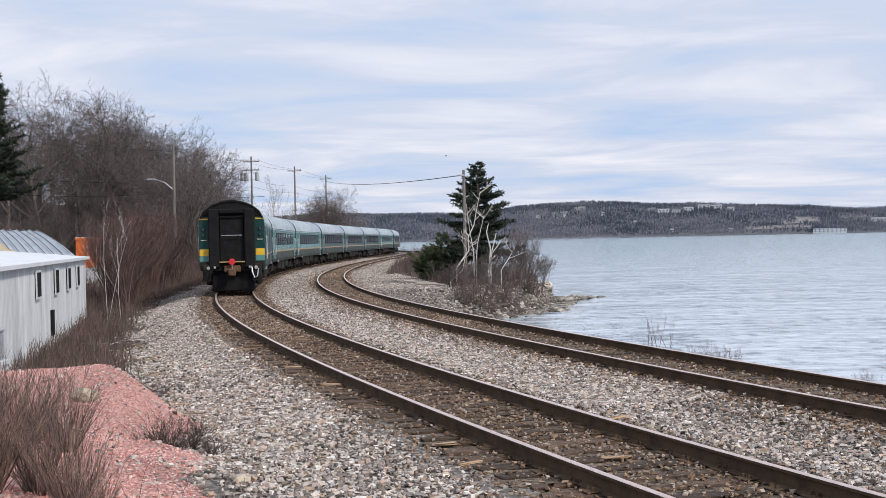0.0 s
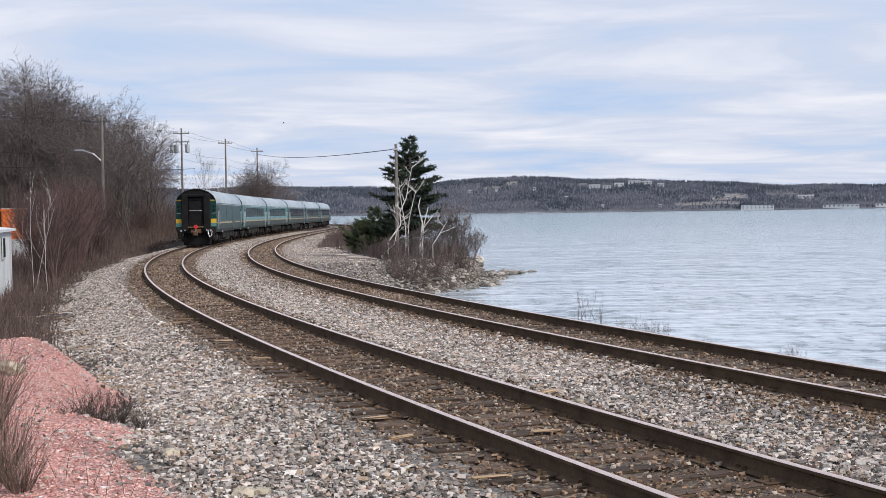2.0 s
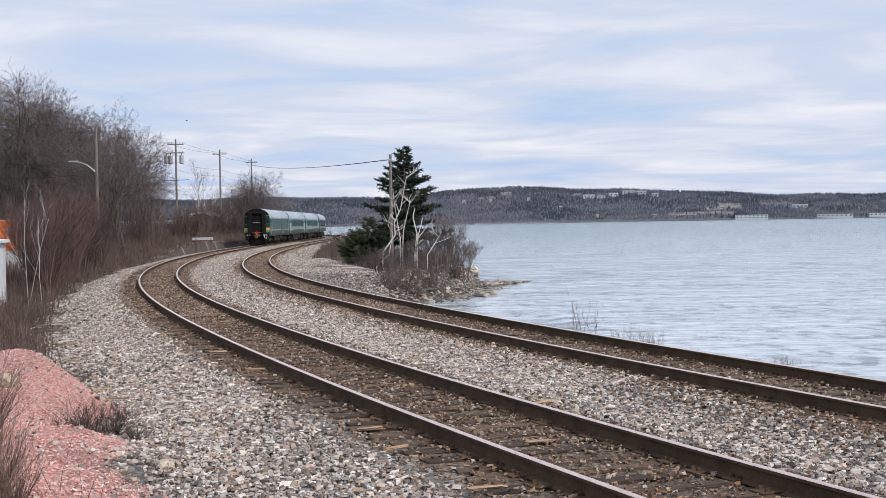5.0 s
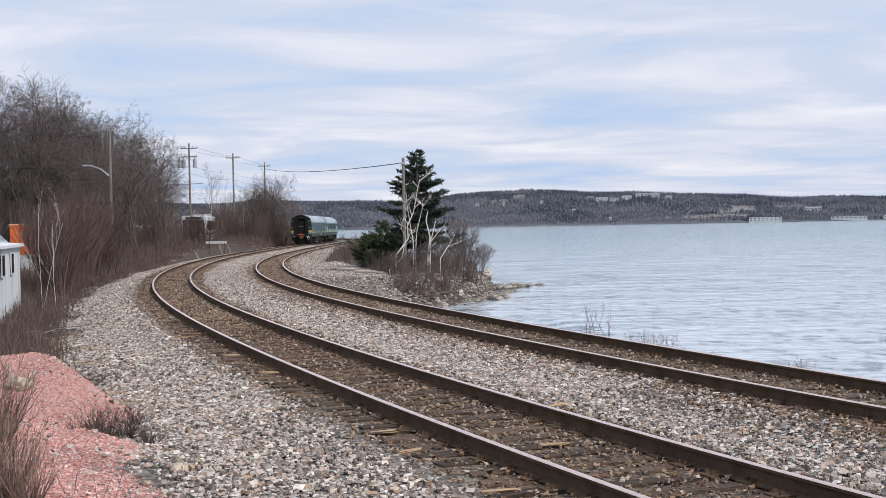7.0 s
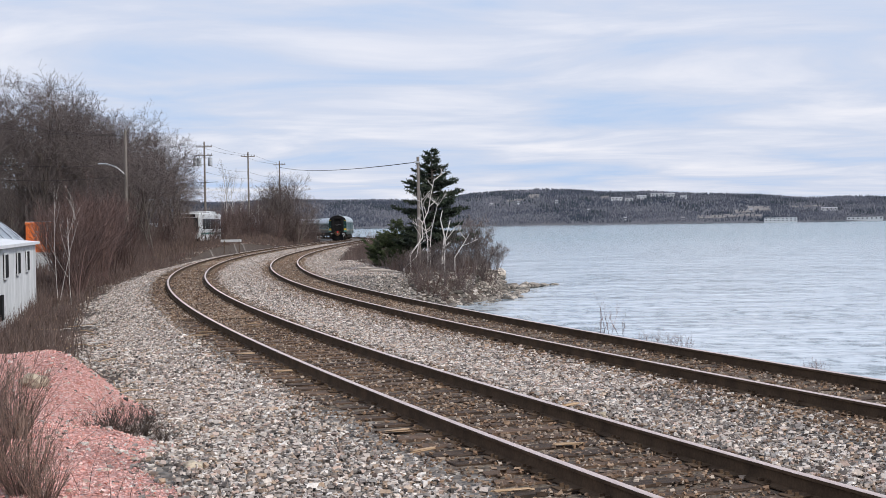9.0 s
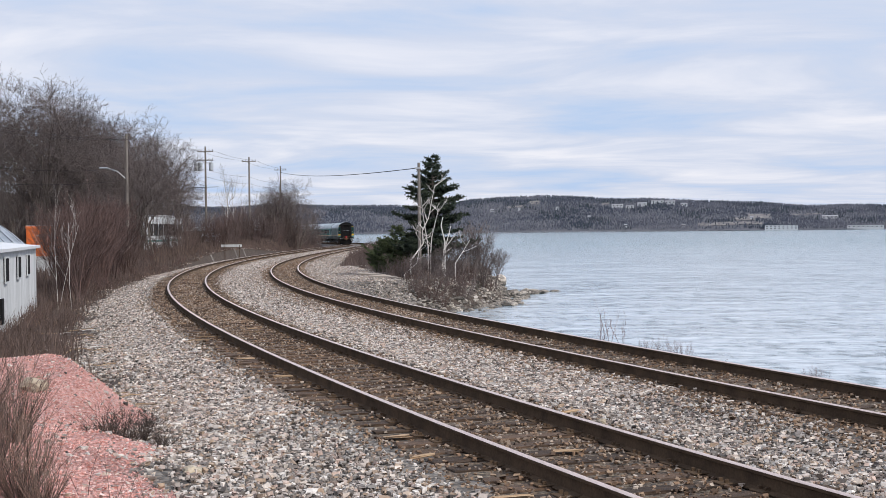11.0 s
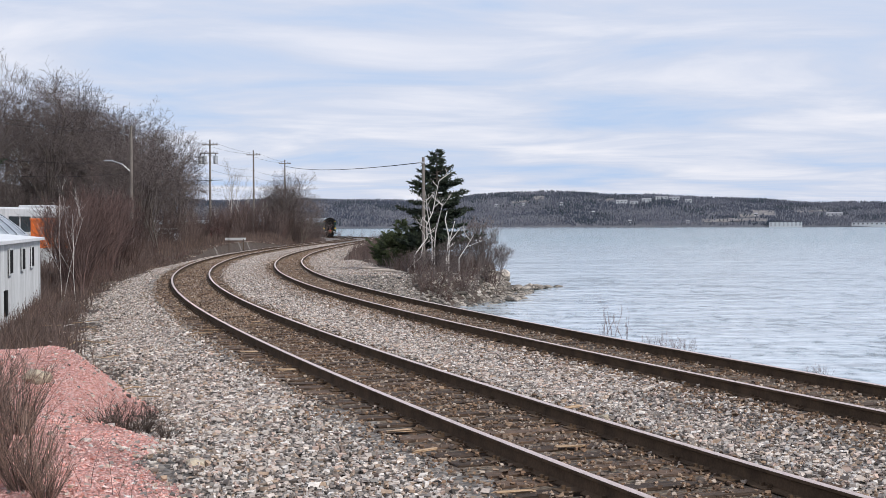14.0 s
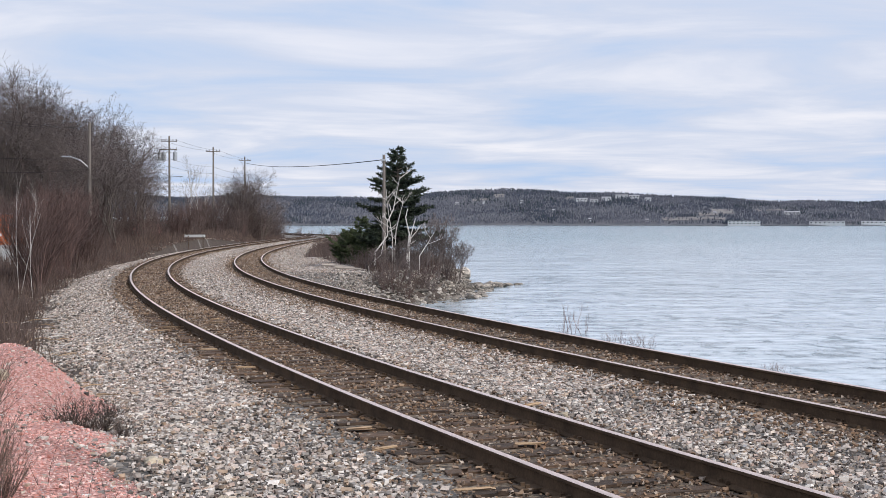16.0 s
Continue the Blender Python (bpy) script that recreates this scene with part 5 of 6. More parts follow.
M_WEED = material("dry_weed_stems", (0.2, 0.135, 0.125), 0.85, vary=((3, (0.11, 0.07, 0.065), (0.28, 0.2, 0.185), 0.7, U),), island=0.4)
M_DARKSTEM = material("dark_dead_stems", (0.06, 0.045, 0.038), 0.9, vary=((2, (0.04, 0.03, 0.025), (0.1, 0.075, 0.06), 0.7, U),))
M_DRYSTEM = material("dry_stems", (0.14, 0.09, 0.07), 0.6, vary=((1.5, (0.05, 0.032, 0.027), (0.32, 0.225, 0.175), 0.7, U),), island=0.85)
build_shrubs()


def build_brush():
    """Dead grass and thin stems that cover the banks."""
    rng = np.random.default_rng(40)

    def field(name, x, y, h, mat, label, r0=0.006, lean=0.35):
        z = height(x, y)
        n = len(x)
        a = rng.uniform(0, 6.283, n)
        k = rng.uniform(0, lean, n) * h
        m = np.stack([x + np.cos(a) * k * 0.4, y + np.sin(a) * k * 0.4, z + h * 0.55], 1)
        e = np.stack([x + np.cos(a) * k, y + np.sin(a) * k, z + h], 1)
        b = np.stack([x, y, z - 0.05], 1)
        r = r0 * (0.6 + 0.8 * rng.uniform(0, 1, n)) * (1 + np.asarray(y) / 60)
        q = np.concatenate([np.c_[b, m, r, r * 0.7], np.c_[m, e, r * 0.7, r * 0.25]])
        v, f = sticks(q, 3)
        tagged(new(name, fast_mesh(name, v, f, mat)), label, "undergrowth", kind="stuff")
    # landward bank
    s = rng.uniform(22, 215, 30000) ** 1.0
    d = -3.5 - rng.uniform(0, 1, len(s)) ** 1.3 * 6.5
    d -= 1.0 * np.clip((26 - s) / 8, 0, 1)
    x, y, _ = along(s, d)
    h = rng.uniform(0.2, 1.0, len(s)) ** 1.4 * np.clip((-d - 3.0) / 2.0, 0.3, 1) * np.interp(s, (30, 80), (0.6, 1.15))
    half = rng.uniform(0, 1, len(s)) < 0.55
    field("dead_grass", x[half], y[half], h[half] * 0.8, M_DRY, "dead straw-brown grass on the bank", 0.006, 0.6)
    field("brush_stems", x[~half], y[~half], h[~half] * 1.2, M_TWIG, "thin red-brown brush stems on the bank", 0.006, 0.35)
    # low ground beside the shed
    b = rng.uniform(-0.37, -0.2, 8500)
    dd = rng.uniform(19, 52, 8500)
    x, y = dd * np.tan(b), dd
    s, d = station(x, y)
    k = d < -3.5 - 0.6 * rng.uniform(0, 1, len(d))
    field("dead_grass", x[k], y[k], rng.uniform(0.1, 0.36, k.sum()), M_DRY, "dead grass beside the shed", 0.006, 0.7)
    k2 = k & (rng.uniform(0, 1, len(d)) < 0.4)
    field("brush_stems", x[k2], y[k2], rng.uniform(0.2, 0.6, k2.sum()), M_TWIG, "brown brush stems beside the shed", 0.006, 0.5)
    # the point
    x, y = rng.uniform(-12, 6, 34000), rng.uniform(46, 110, 34000)
    s, d = station(x, y)
    e = np.sqrt(((x + 3) / 7.1) ** 2 + ((y - 76) / 20) ** 2)
    k = (d > 10.0 + 0.8 * rng.uniform(-1, 1, len(d))) & ((e < 0.8) & (x < 3.2) | ((y > 85) & (d < 13)))
    x, y = x[k], y[k]
    half = rng.uniform(0, 1, len(x)) < 0.5
    field("dead_grass", x[half], y[half], rng.uniform(0.12, 0.5, half.sum()), M_DRY, "dead grass on the stony point", 0.006, 0.6)
    field("brush_stems", x[~half], y[~half], rng.uniform(0.2, 0.9, (~half).sum()), M_CROWN, "thin grey-brown stems on the stony point", 0.006, 0.4)
    s = rng.uniform(95, 260, 8000)
    d = 7.6 + rng.uniform(0, 1, 8000) ** 1.2 * 5
    x, y, _ = along(s, d)
    field("brush_stems", x, y, rng.uniform(0.3, 1.1, 8000), M_TWIG, "dry brush along the sea bank", 0.006, 0.4)


build_brush()


def conifer(name, seed, h, spread, whorls, mat, label, category, pos, lift=0.12, tufts=13, base=0.12):
    """A ragged conifer: flat sprays of needles on limbs of uneven reach, ascending near the top."""
    rr = random.Random(seed)
    tr = tagged(new(name), label, category)
    tr.location = pos
    bm = btube([(0, 0, -0.2), (0.01 * h * rr.uniform(-1, 1), 0, h * 0.5), (0, 0, h * 0.98)], [h * 0.02, h * 0.013, 0.012], 7)
    part("trunk", bm, M_BARK, tr)
    segs, limbs = [], []
    size = max(1.0, spread / 1.8)
    for w in range(whorls):
        t = min(base + (1 - base) * (w + rr.uniform(-0.35, 0.35)) / whorls, 0.985)
        reach = spread * min(1.0, (1.03 - t) / 0.72) ** 0.9 * rr.uniform(0.6, 1.15) + 0.08
        for k in range(rr.randint(4, 6)):
            a = rr.uniform(0, 6.283)
            ln = reach * rr.uniform(0.5, 1.1)
            out = Vector((math.cos(a), math.sin(a), 0))
            side = Vector((-out.y, out.x, 0))
            rise = lift + 0.75 * max(0.0, t - 0.55) - 0.22 * (1 - t) + rr.uniform(-0.12, 0.12)
            p = Vector((0, 0, h * t))
            mid = p + (out + Vector((0, 0, rise))) * ln * 0.55
            end = mid + (out + Vector((0, 0, rise + 0.28))) * ln * 0.45
            limbs.append((*p, *mid, 0.02 * size, 0.013 * size, 0))
            limbs.append((*mid, *end, 0.013 * size, 0.005, 0))
            m = max(3, int(tufts * ln / spread))
            for j in range(m):
                u = 0.18 + 0.82 * (j + rr.random()) / m
                o = p.lerp(mid, u / 0.55) if u < 0.55 else mid.lerp(end, (u - 0.55) / 0.45)
                for sg in (-1, 1):
                    tl = (0.1 + 0.3 * ln * (1.1 - u) * rr.uniform(0.5, 1.2)) * size ** 0.3
                    tip = o + (out * rr.uniform(0.5, 0.9) + side * sg * rr.uniform(0.5, 0.9) + Vector((0, 0, rr.uniform(-0.1, 0.25)))) * tl
                    limbs.append((*o, *tip, 0.007 * size, 0.004, 0))
                    for q in range(max(4, int(tl / (0.03 * size)))):
                        c = o.lerp(tip, rr.uniform(0.1, 1.0))
                        v = (out * rr.uniform(-0.2, 1) + side * rr.uniform(-1, 1) + Vector((0, 0, rr.uniform(-0.35, 0.6)))).normalized() * rr.uniform(0.09, 0.18) * size
                        segs.append((*c, *(c + v), 0.022 * size, 0.008 * size, 0))
    a = new("branchwork", plant_mesh("branchwork", limbs, M_BARK))
    b = new("needles", plant_mesh("needles", segs, mat))
    a.parent = b.parent = tr
    return tr


def build_point():
    x, y = 68 * math.tan(-0.0075), 68.0
    conifer("spruce_tree", 5, EYE + 0.0565 * 68 - gz(x, y), 2.1, 30, M_NEEDLE, "dark ragged spruce standing on the stony point", "tree", (x, y, gz(x, y)), lift=0.1, tufts=24, base=0.2)
    m2 = material("juniper_green", (0.055, 0.075, 0.03), 0.85, vary=((1.2, (0.035, 0.05, 0.022), (0.08, 0.1, 0.04), 0.7, U),), island=0.3)
    for i, (b, d, h, sp) in enumerate(((-0.034, 72, 2.5, 1.3), (-0.026, 70, 2.1, 1.0), (-0.044, 76, 1.8, 1.2))):
        x, y = d * math.tan(b), d
        conifer("evergreen_bush", 20 + i, h, sp, 11, m2, "low olive-green evergreen bush below the spruce", "bush", (x, y, gz(x, y)), 0.5, 20, 0.02)
    # dead white birches: crooked stems given as rows of x and height, and how thick
    stems = (
        (64.0, 0.042, ((-1.55, -1.35), (-0.95, -0.55), (-0.98, 0.05), (-0.68, 0.68), (-0.52, 1.5), (-0.36, 2.25)), 7),
        (64.3, 0.035, ((-0.72, -1.45), (-0.72, -0.7), (-0.84, 0.05), (-0.98, 1.05), (-1.02, 1.65)), 6),
        (63.6, 0.026, ((-1.85, -2.0), (-1.25, -1.45), (-1.05, -0.45), (-1.32, 0.0)), 3),
        (64.4, 0.03, ((-0.62, -1.2), (-0.55, -0.3), (-0.36, 0.5), (-0.2, 1.1)), 6),
        (64.0, 0.05, ((-0.04, -1.5), (0.08, -0.5), (-0.1, 0.3), (0.0, 0.72)), 1),
        (64.2, 0.045, ((0.06, -1.5), (0.12, -0.65), (0.36, 0.25)), 1),
        (63.8, 0.024, ((0.55, -1.5), (0.95, -0.9), (1.25, -0.4)), 2),
    )
    for i, (d, r, line_pts, limbs) in enumerate(stems):
        rr = random.Random(60 + i)
        ground = gz(line_pts[0][0], d)
        pts = [Vector((line_pts[0][0], d, ground - 0.1))] + [Vector((x, d + rr.uniform(-0.15, 0.15), z + EYE)) for x, z in line_pts if z + EYE > ground + 0.15]
        segs = []
        n = len(pts) - 1
        for k in range(n):
            segs.append((*pts[k], *pts[k + 1], r * (1 - 0.7 * k / n), r * (1 - 0.7 * (k + 1) / n), 0))
        for k in range(limbs):
            u = rr.uniform(0.35, 0.98) * n
            j = min(int(u), n - 1)
            o = pts[j].lerp(pts[j + 1], u - j)
            dr = Vector((rr.choice((-1, 1)) * rr.uniform(0.3, 1.0), rr.uniform(-0.4, 0.4), rr.uniform(0.3, 1.0))).normalized()
            grow(rr, segs, o, dr, rr.uniform(0.3, 0.75), r * 0.5, 1, 0.5, (0, 3, 2), 0, 0.8)
        o = new("dead_birch", plant_mesh("dead_birch", [(q[0] - pts[0].x, q[1] - d, q[2] - ground, q[3] - pts[0].x, q[4] - d, q[5] - ground, *q[6:]) for q in segs], M_BIRCH, 5))
        o.location = (pts[0].x, d, ground)
        tagged(o, "dead white birch trunk with broken limbs", "dead tree", "dead birches on the point")
    rr = random.Random(51)
    # rocks at the water's edge
    rng = np.random.default_rng(51)
    rr = random.Random(51)
    made = []
    for i in range(8):
        bm = bmesh.new()
        bmesh.ops.create_icosphere(bm, subdivisions=2, radius=1)
        off = Vector((rr.uniform(0, 90), rr.uniform(0, 90), 0))
        for v in bm.verts:
            v.co *= 1 + 0.55 * noise.noise(v.co * 1.1 + off)
            v.co = Vector((round(v.co.x * 3.2) / 3.2 * 0.5 + v.co.x * 0.5, v.co.y * 0.8, v.co.z * 0.62))
        me = bpy.data.meshes.new("rock")
        bm.to_mesh(me)
        bm.free()
        me.materials.append(M_ROCK)
        made.append(me)
    def rock(x, y, r, z=None):
        o = new("rock", made[rr.randrange(8)])
        zz = max(gz(x, y), SEA) if z is None else z
        o.matrix_basis = Matrix.Translation((x, y, zz + r * 0.12)) @ Matrix.Rotation(rr.uniform(0, 6.28), 4, "Z") @ Matrix.Diagonal((r * rr.uniform(0.9, 1.5), r, r * rr.uniform(0.7, 1.1), 1))
        tagged(o, "grey-brown shore rock at the water's edge", "rock", "rocks of the stony point")
    for i in range(270):
        u = rr.random()
        y = 57 + 20 * u
        ex = -3 + 7.1 * math.sqrt(max(0.0, 1 - ((y - 76) / 20) ** 2))
        rock(ex - rr.uniform(-0.35, 2.6) + 0.3 * u, y + rr.uniform(-1, 1), rr.uniform(0.06, 0.21))
    x, y = rng.uniform(-7, 7, 16000), rng.uniform(52, 90, 16000)
    e = np.sqrt(((x + 3) / 7.1) ** 2 + ((y - 76) / 20) ** 2)
    s, d = station(x, y)
    k = (e > 0.68 + 0.1 * rng.uniform(0, 1, len(x))) & (e < 1.03) & (d > 8.2)
    sz = 0.03 + 0.1 * rng.beta(1.3, 3, k.sum())
    stones("shore_stones", x[k], y[k], height(x[k], y[k]) + sz * 0.3, sz, M_RIPRAP, "grey-brown broken stones along the shore of the point", 66)
    for i in range(34):
        u = i / 33
        rock(3.3 + 3.1 * u + rr.uniform(-0.4, 0.4) * (1 - u * 0.6), 72 + 7 * u + rr.uniform(-1.5, 0.8) * (1 - u * 0.7), rr.uniform(0.13, 0.34) * (1.05 - 0.5 * u), SEA + 0.22 * (1 - u) - 0.02)
    rock(78 * math.tan(0.041), 77, 0.55, -0.85)
    for i in range(60):
        s = rr.uniform(2, 40)
        x, y, _ = along(s, rr.uniform(7.2, 8.3))
        rock(float(x), float(y), rr.uniform(0.08, 0.24))
    for b, d, ln in ((0.03, 70, 2.0), (-0.048, 66, 2.0), (-0.042, 63, 1.5)):
        x, y = d * math.tan(b), d
        o = part("driftwood_log", btube([(-ln / 2, 0, 0), (0, 0.05, 0.05), (ln / 2, 0, 0.02)], [0.06, 0.05, 0.03], 7), M_DRIFT, None)
        o.matrix_basis = Matrix.Translation((x, y, gz(x, y) + 0.12)) @ Matrix.Rotation(rr.uniform(-0.6, 0.1), 4, "Z") @ Matrix.Rotation(0.1, 4, "Y")
        tagged(o, "pale bleached driftwood log on the bank", "log", "driftwood logs")


M_ROCK = material("shore_rock", (0.27, 0.235, 0.2), 0.9, vary=((2.5, (0.1, 0.09, 0.085), (0.46, 0.41, 0.35), 0.75, U),), bump=((4, 0.8, 0.08, U),), rnd=0.65)
M_DRIFT = material("bleached_wood", (0.5, 0.44, 0.38), 0.85, vary=((6, (0.36, 0.31, 0.27), (0.58, 0.52, 0.46), 0.7, (0.3, 3, 3)),))
build_point()

# tall pine at the edge of the slope, and thin birches by the road
conifer("pine_tree", 8, EYE + 0.131 * 92 - gz(92 * math.tan(-0.352), 92), 3.4, 30, M_NEEDLE, "tall dark pine on the wooded slope", "tree", (92 * math.tan(-0.352), 92, gz(92 * math.tan(-0.352), 92)), 0.2, 16, 0.35)


def build_birches():
    rr = random.Random(31)
    for i, (b, d, top, st) in enumerate(((-0.16, 160, 0.052, 1), (-0.152, 165, 0.045, 1), (-0.186, 128, 0.024, 2), (-0.19, 126, 0.016, 1), (-0.182, 130, 0.012, 1), (-0.172, 150, 0.02, 2), (-0.148, 170, 0.03, 1), (-0.135, 172, 0.026, 2), (-0.277, 47.5, 0.039, 2), (-0.268, 46.5, 0.022, 1))):
        x, y = d * math.tan(b), d
        z = gz(x, y)
        t, tp = bare_tree(500 + i, M_BIRCH, M_BARK if i < 8 else M_BIRCH, 8, (8, 5, 4) if i < 8 else (4, 3), 0.5, 0.06 if i < 8 else 0.024, st)
        sc = (EYE + top * d - z) / tp
        t.matrix_basis = Matrix.Translation((x, y, z)) @ Matrix.Diagonal((sc * 0.7, sc * 0.7, sc, 1))
        tagged(t, "slender pale birch with bare branches", "tree", "birches by the road")


build_birches()


# ---- poles, lamps, wires ----
def wire(name, a, b, sag, label, r=0.018):
    pts = []
    for i in range(13):
        u = i / 12
        pts.append(Vector(a).lerp(Vector(b), u) - Vector((0, 0, sag * 4 * u * (1 - u))))
    return tagged(part(name, btube(pts, r, 4), M_BLACK, None), label, "wire", "overhead wires")


def utility_pole(b, d, top, arms=1, transformers=0, lamp=False):
    x, y = d * math.tan(b), d
    z = gz(x, y)
    p = tagged(new("utility_pole"), "weathered wooden utility pole with a crossarm", "pole", "utility poles along the road")
    p.location = (x, y, z)
    h = EYE + top * d - z
    part("shaft", btube([(0, 0, -0.3), (0, 0, h * 0.5), (0, 0, h)], [0.15, 0.115, 0.085], 9), M_POLE, p)
    for k in range(arms):
        zz = h - 0.55 - k * 0.9
        arm = part("crossarm", bbox(-0.85, 0.85, -0.16, -0.06, zz - 0.05, zz + 0.05, 0.01), M_POLE, p)
        for q in (-0.78, -0.42, 0.42, 0.78):
            part("insulator", btube([(q, -0.11, zz + 0.06), (q, -0.11, zz + 0.12), (q, -0.11, zz + 0.24)], [0.03, 0.06, 0.035], 8), M_GALV, arm)
    for k in range(transformers):
        q = (-0.55, 0.62, -1.0)[k]
        tf = part("transformer", btube([(q, -0.1, h - 2.6), (q, -0.1, h - 2.55), (q, -0.1, h - 1.75), (q, -0.1, h - 1.7)], [0.2, 0.24, 0.24, 0.2], 12), M_GALV, p)
        part("bushing", btube([(q, -0.1, h - 1.7), (q, -0.1, h - 1.4)], [0.05, 0.03], 6), M_BLACK, tf)
    if lamp:
        part("lamp_arm", btube([(0, 0, h - 3.2), (-0.6, -0.1, h - 2.65), (-1.3, -0.1, h - 2.4)], [0.045, 0.04, 0.035], 6), M_GALV, p)
        part("lamp_head", bbox(-1.9, -1.25, -0.2, 0.02, h - 2.44, h - 2.34, 0.03), M_GALV, p)
    return Vector((x, y, z + h))


P1 = utility_pole(-0.173, 145, 0.0645, 2, 3)
P2 = utility_pole(-0.1417, 165, 0.0565, 1, 0)
P3 = utility_pole(-0.119, 195, 0.0495, 1, 0)
P4 = utility_pole(-0.2288, 95, 0.0745, 0, 0, True)
P6 = utility_pole(-0.195, 150, 0.046, 0, 0, True)


def telegraph_pole():
    x, y = 66 * math.tan(-0.0175), 66.0
    z = gz(x, y)
    p = tagged(new("telegraph_pole"), "plain grey wooden pole beside the spruce", "pole")
    p.location = (x, y, z)
    h = EYE + 0.051 * 66 - z
    part("shaft", btube([(0, 0, -0.3), (0, 0, h)], [0.095, 0.07], 9), M_POLE, p)
    part("bracket", bbox(-0.2, 0.06, -0.1, -0.04, h - 0.3, h - 0.22), M_GALV, p)
    return Vector((x, y, z + h))


P5 = telegraph_pole()
wire("overhead_wire", P5 - Vector((0, 0, 0.25)), P3 - Vector((0, 0, 0.9)), 0.45, "single black wire strung to the spruce point", 0.022)
for dz, dx in ((0.4, -0.75), (0.4, 0.75), (2.4, 0), (3.2, 0)):
    for a, b in ((P4, P1), (P1, P2), (P2, P3)):
        wire("overhead_wire", a + Vector((dx, 0, -dz)), b + Vector((dx, 0, -dz)), 0.22, "black overhead wire between utility poles", 0.01)
    wire("overhead_wire", P4 + Vector((dx, 0, -dz)), (-23 + dx, 48, 8 - dz), 0.6, "black overhead wire between utility poles", 0.01)


# ---- sheds and road ----
def ribbed_wall(p0, p1, z0, z1, pitch=0.2, depth=0.025):
    """A profiled metal sheet between two plan points."""
    a, b = Vector((*p0, 0)), Vector((*p1, 0))
    n = max(2, int((b - a).length / pitch)) * 4
    u = (b - a).normalized()
    w = Vector((u.y, -u.x, 0))
    vs, fs = [], []
    for i in range(n + 1):
        q = a.lerp(b, i / n) + w * (depth if i % 4 in (1, 2) else 0)
        vs += [(q.x, q.y, z0), (q.x, q.y, z1)]
    for i in range(n):
        fs.append((2 * i, 2 * i + 2, 2 * i + 3, 2 * i + 1))
    return vs, fs


def build_white_shed():
    """Long white metal shed; its wall runs beside the track."""
    sh = tagged(new("white_shed"), "long white ribbed metal shed with narrow windows", "shed")
    far, near = Vector((-14.45, 48.0)), Vector((-8.6, 21.5))
    u = (far - near).normalized()
    w = Vector((u.y, -u.x))          # towards the track
    back = -w * 4.2
    zt, zb = 1.6, -1.0
    vs, fs = ribbed_wall(near, far, zb, zt)
    mesh_ob("track_wall", vs, fs, M_WHITE, sh)
    vs, fs = ribbed_wall(far, far + back, zb, zt)
    mesh_ob("end_wall", vs, fs, M_WHITE, sh)
    inner = [near - w * 0.06, far - w * 0.06, far + back, near + back]
    vs = [(*p, z) for z in (zb, zt) for p in inner]
    mesh_ob("core", vs, [(0, 1, 5, 4), (1, 2, 6, 5), (2, 3, 7, 6), (3, 0, 4, 7)], M_WHITE, sh)
    o = w * 0.16
    rf = [near + o - u * 0.2, far + o + u * 0.18, far + back - o + u * 0.18, near + back - o]
    rise = [0.0, 0.0, 0.42, 0.42]
    vs = [(*p, zt + r + dz) for dz in (0.0, 0.09) for p, r in zip(rf, rise)]
    mesh_ob("roof", vs, [(3, 2, 1, 0), (4, 5, 6, 7), (0, 1, 5, 4), (1, 2, 6, 5), (2, 3, 7, 6), (3, 0, 4, 7)], M_SHEETROOF, sh, label="flat white sheet roof")
    ln = (far - near).length
    for k, (q, hh, z0) in enumerate(((3.9, 0.62, 0.78), (7.2, 0.62, 0.78), (11.0, 0.64, 0.78), (15.6, 0.6, 0.84))):
        c = far - u * q + w * 0.05
        m = Matrix.Translation((c.x, c.y, 0)) @ Matrix.Rotation(math.atan2(u.y, u.x), 4, "Z")
        wd = 0.42
        win = part("window", bbox(-wd, wd, -0.04, 0.03, z0, z0 + hh, 0.01, m), M_BLACK, sh, "narrow dark window")
        bm = bmesh.new()
        for a0, a1, b0, b1 in ((-wd - 0.05, -wd, z0 - 0.05, z0 + hh + 0.05), (wd, wd + 0.05, z0 - 0.05, z0 + hh + 0.05), (-wd, wd, z0 - 0.05, z0), (-wd, wd, z0 + hh, z0 + hh + 0.05)):
            box(bm, a0, a1, -0.035, 0.0, b0, b1, 0, m)
        part("window_frame", bm, M_WHITE, win)
    c = far - u * 12.2 + w * 0.04
    m = Matrix.Translation((c.x, c.y, 0)) @ Matrix.Rotation(math.atan2(u.y, u.x), 4, "Z")
    part("vent_panel", bbox(-0.25, 0.25, -0.04, 0.03, -0.32, 0.36, 0.01, m), M_BLACK, sh, "dark open vent panel")


M_SHEETROOF = material("white_sheet_roof", (0.78, 0.79, 0.8), 0.5, vary=((1.2, (0.66, 0.67, 0.68), (0.82, 0.83, 0.84), 0.6, U),))
M_TINROOF = material("galvanised_roof_sheet", (0.55, 0.58, 0.6), 0.4, 0.5, vary=((1.0, (0.4, 0.43, 0.45), (0.66, 0.68, 0.7), 0.7, (1, 1, 0.3)),))
M_PLY = material("bare_plywood", (0.5, 0.4, 0.25), 0.8, vary=((2, (0.4, 0.31, 0.19), (0.56, 0.46, 0.3), 0.7, (1, 1, 4)),))
M_ASPHALT = material("asphalt", (0.055, 0.055, 0.057), 0.9, vary=((0.4, (0.04, 0.04, 0.042), (0.08, 0.078, 0.076), 0.7, U), (30, (0.04, 0.04, 0.04), (0.09, 0.09, 0.09), 0.4, U)))
build_white_shed()


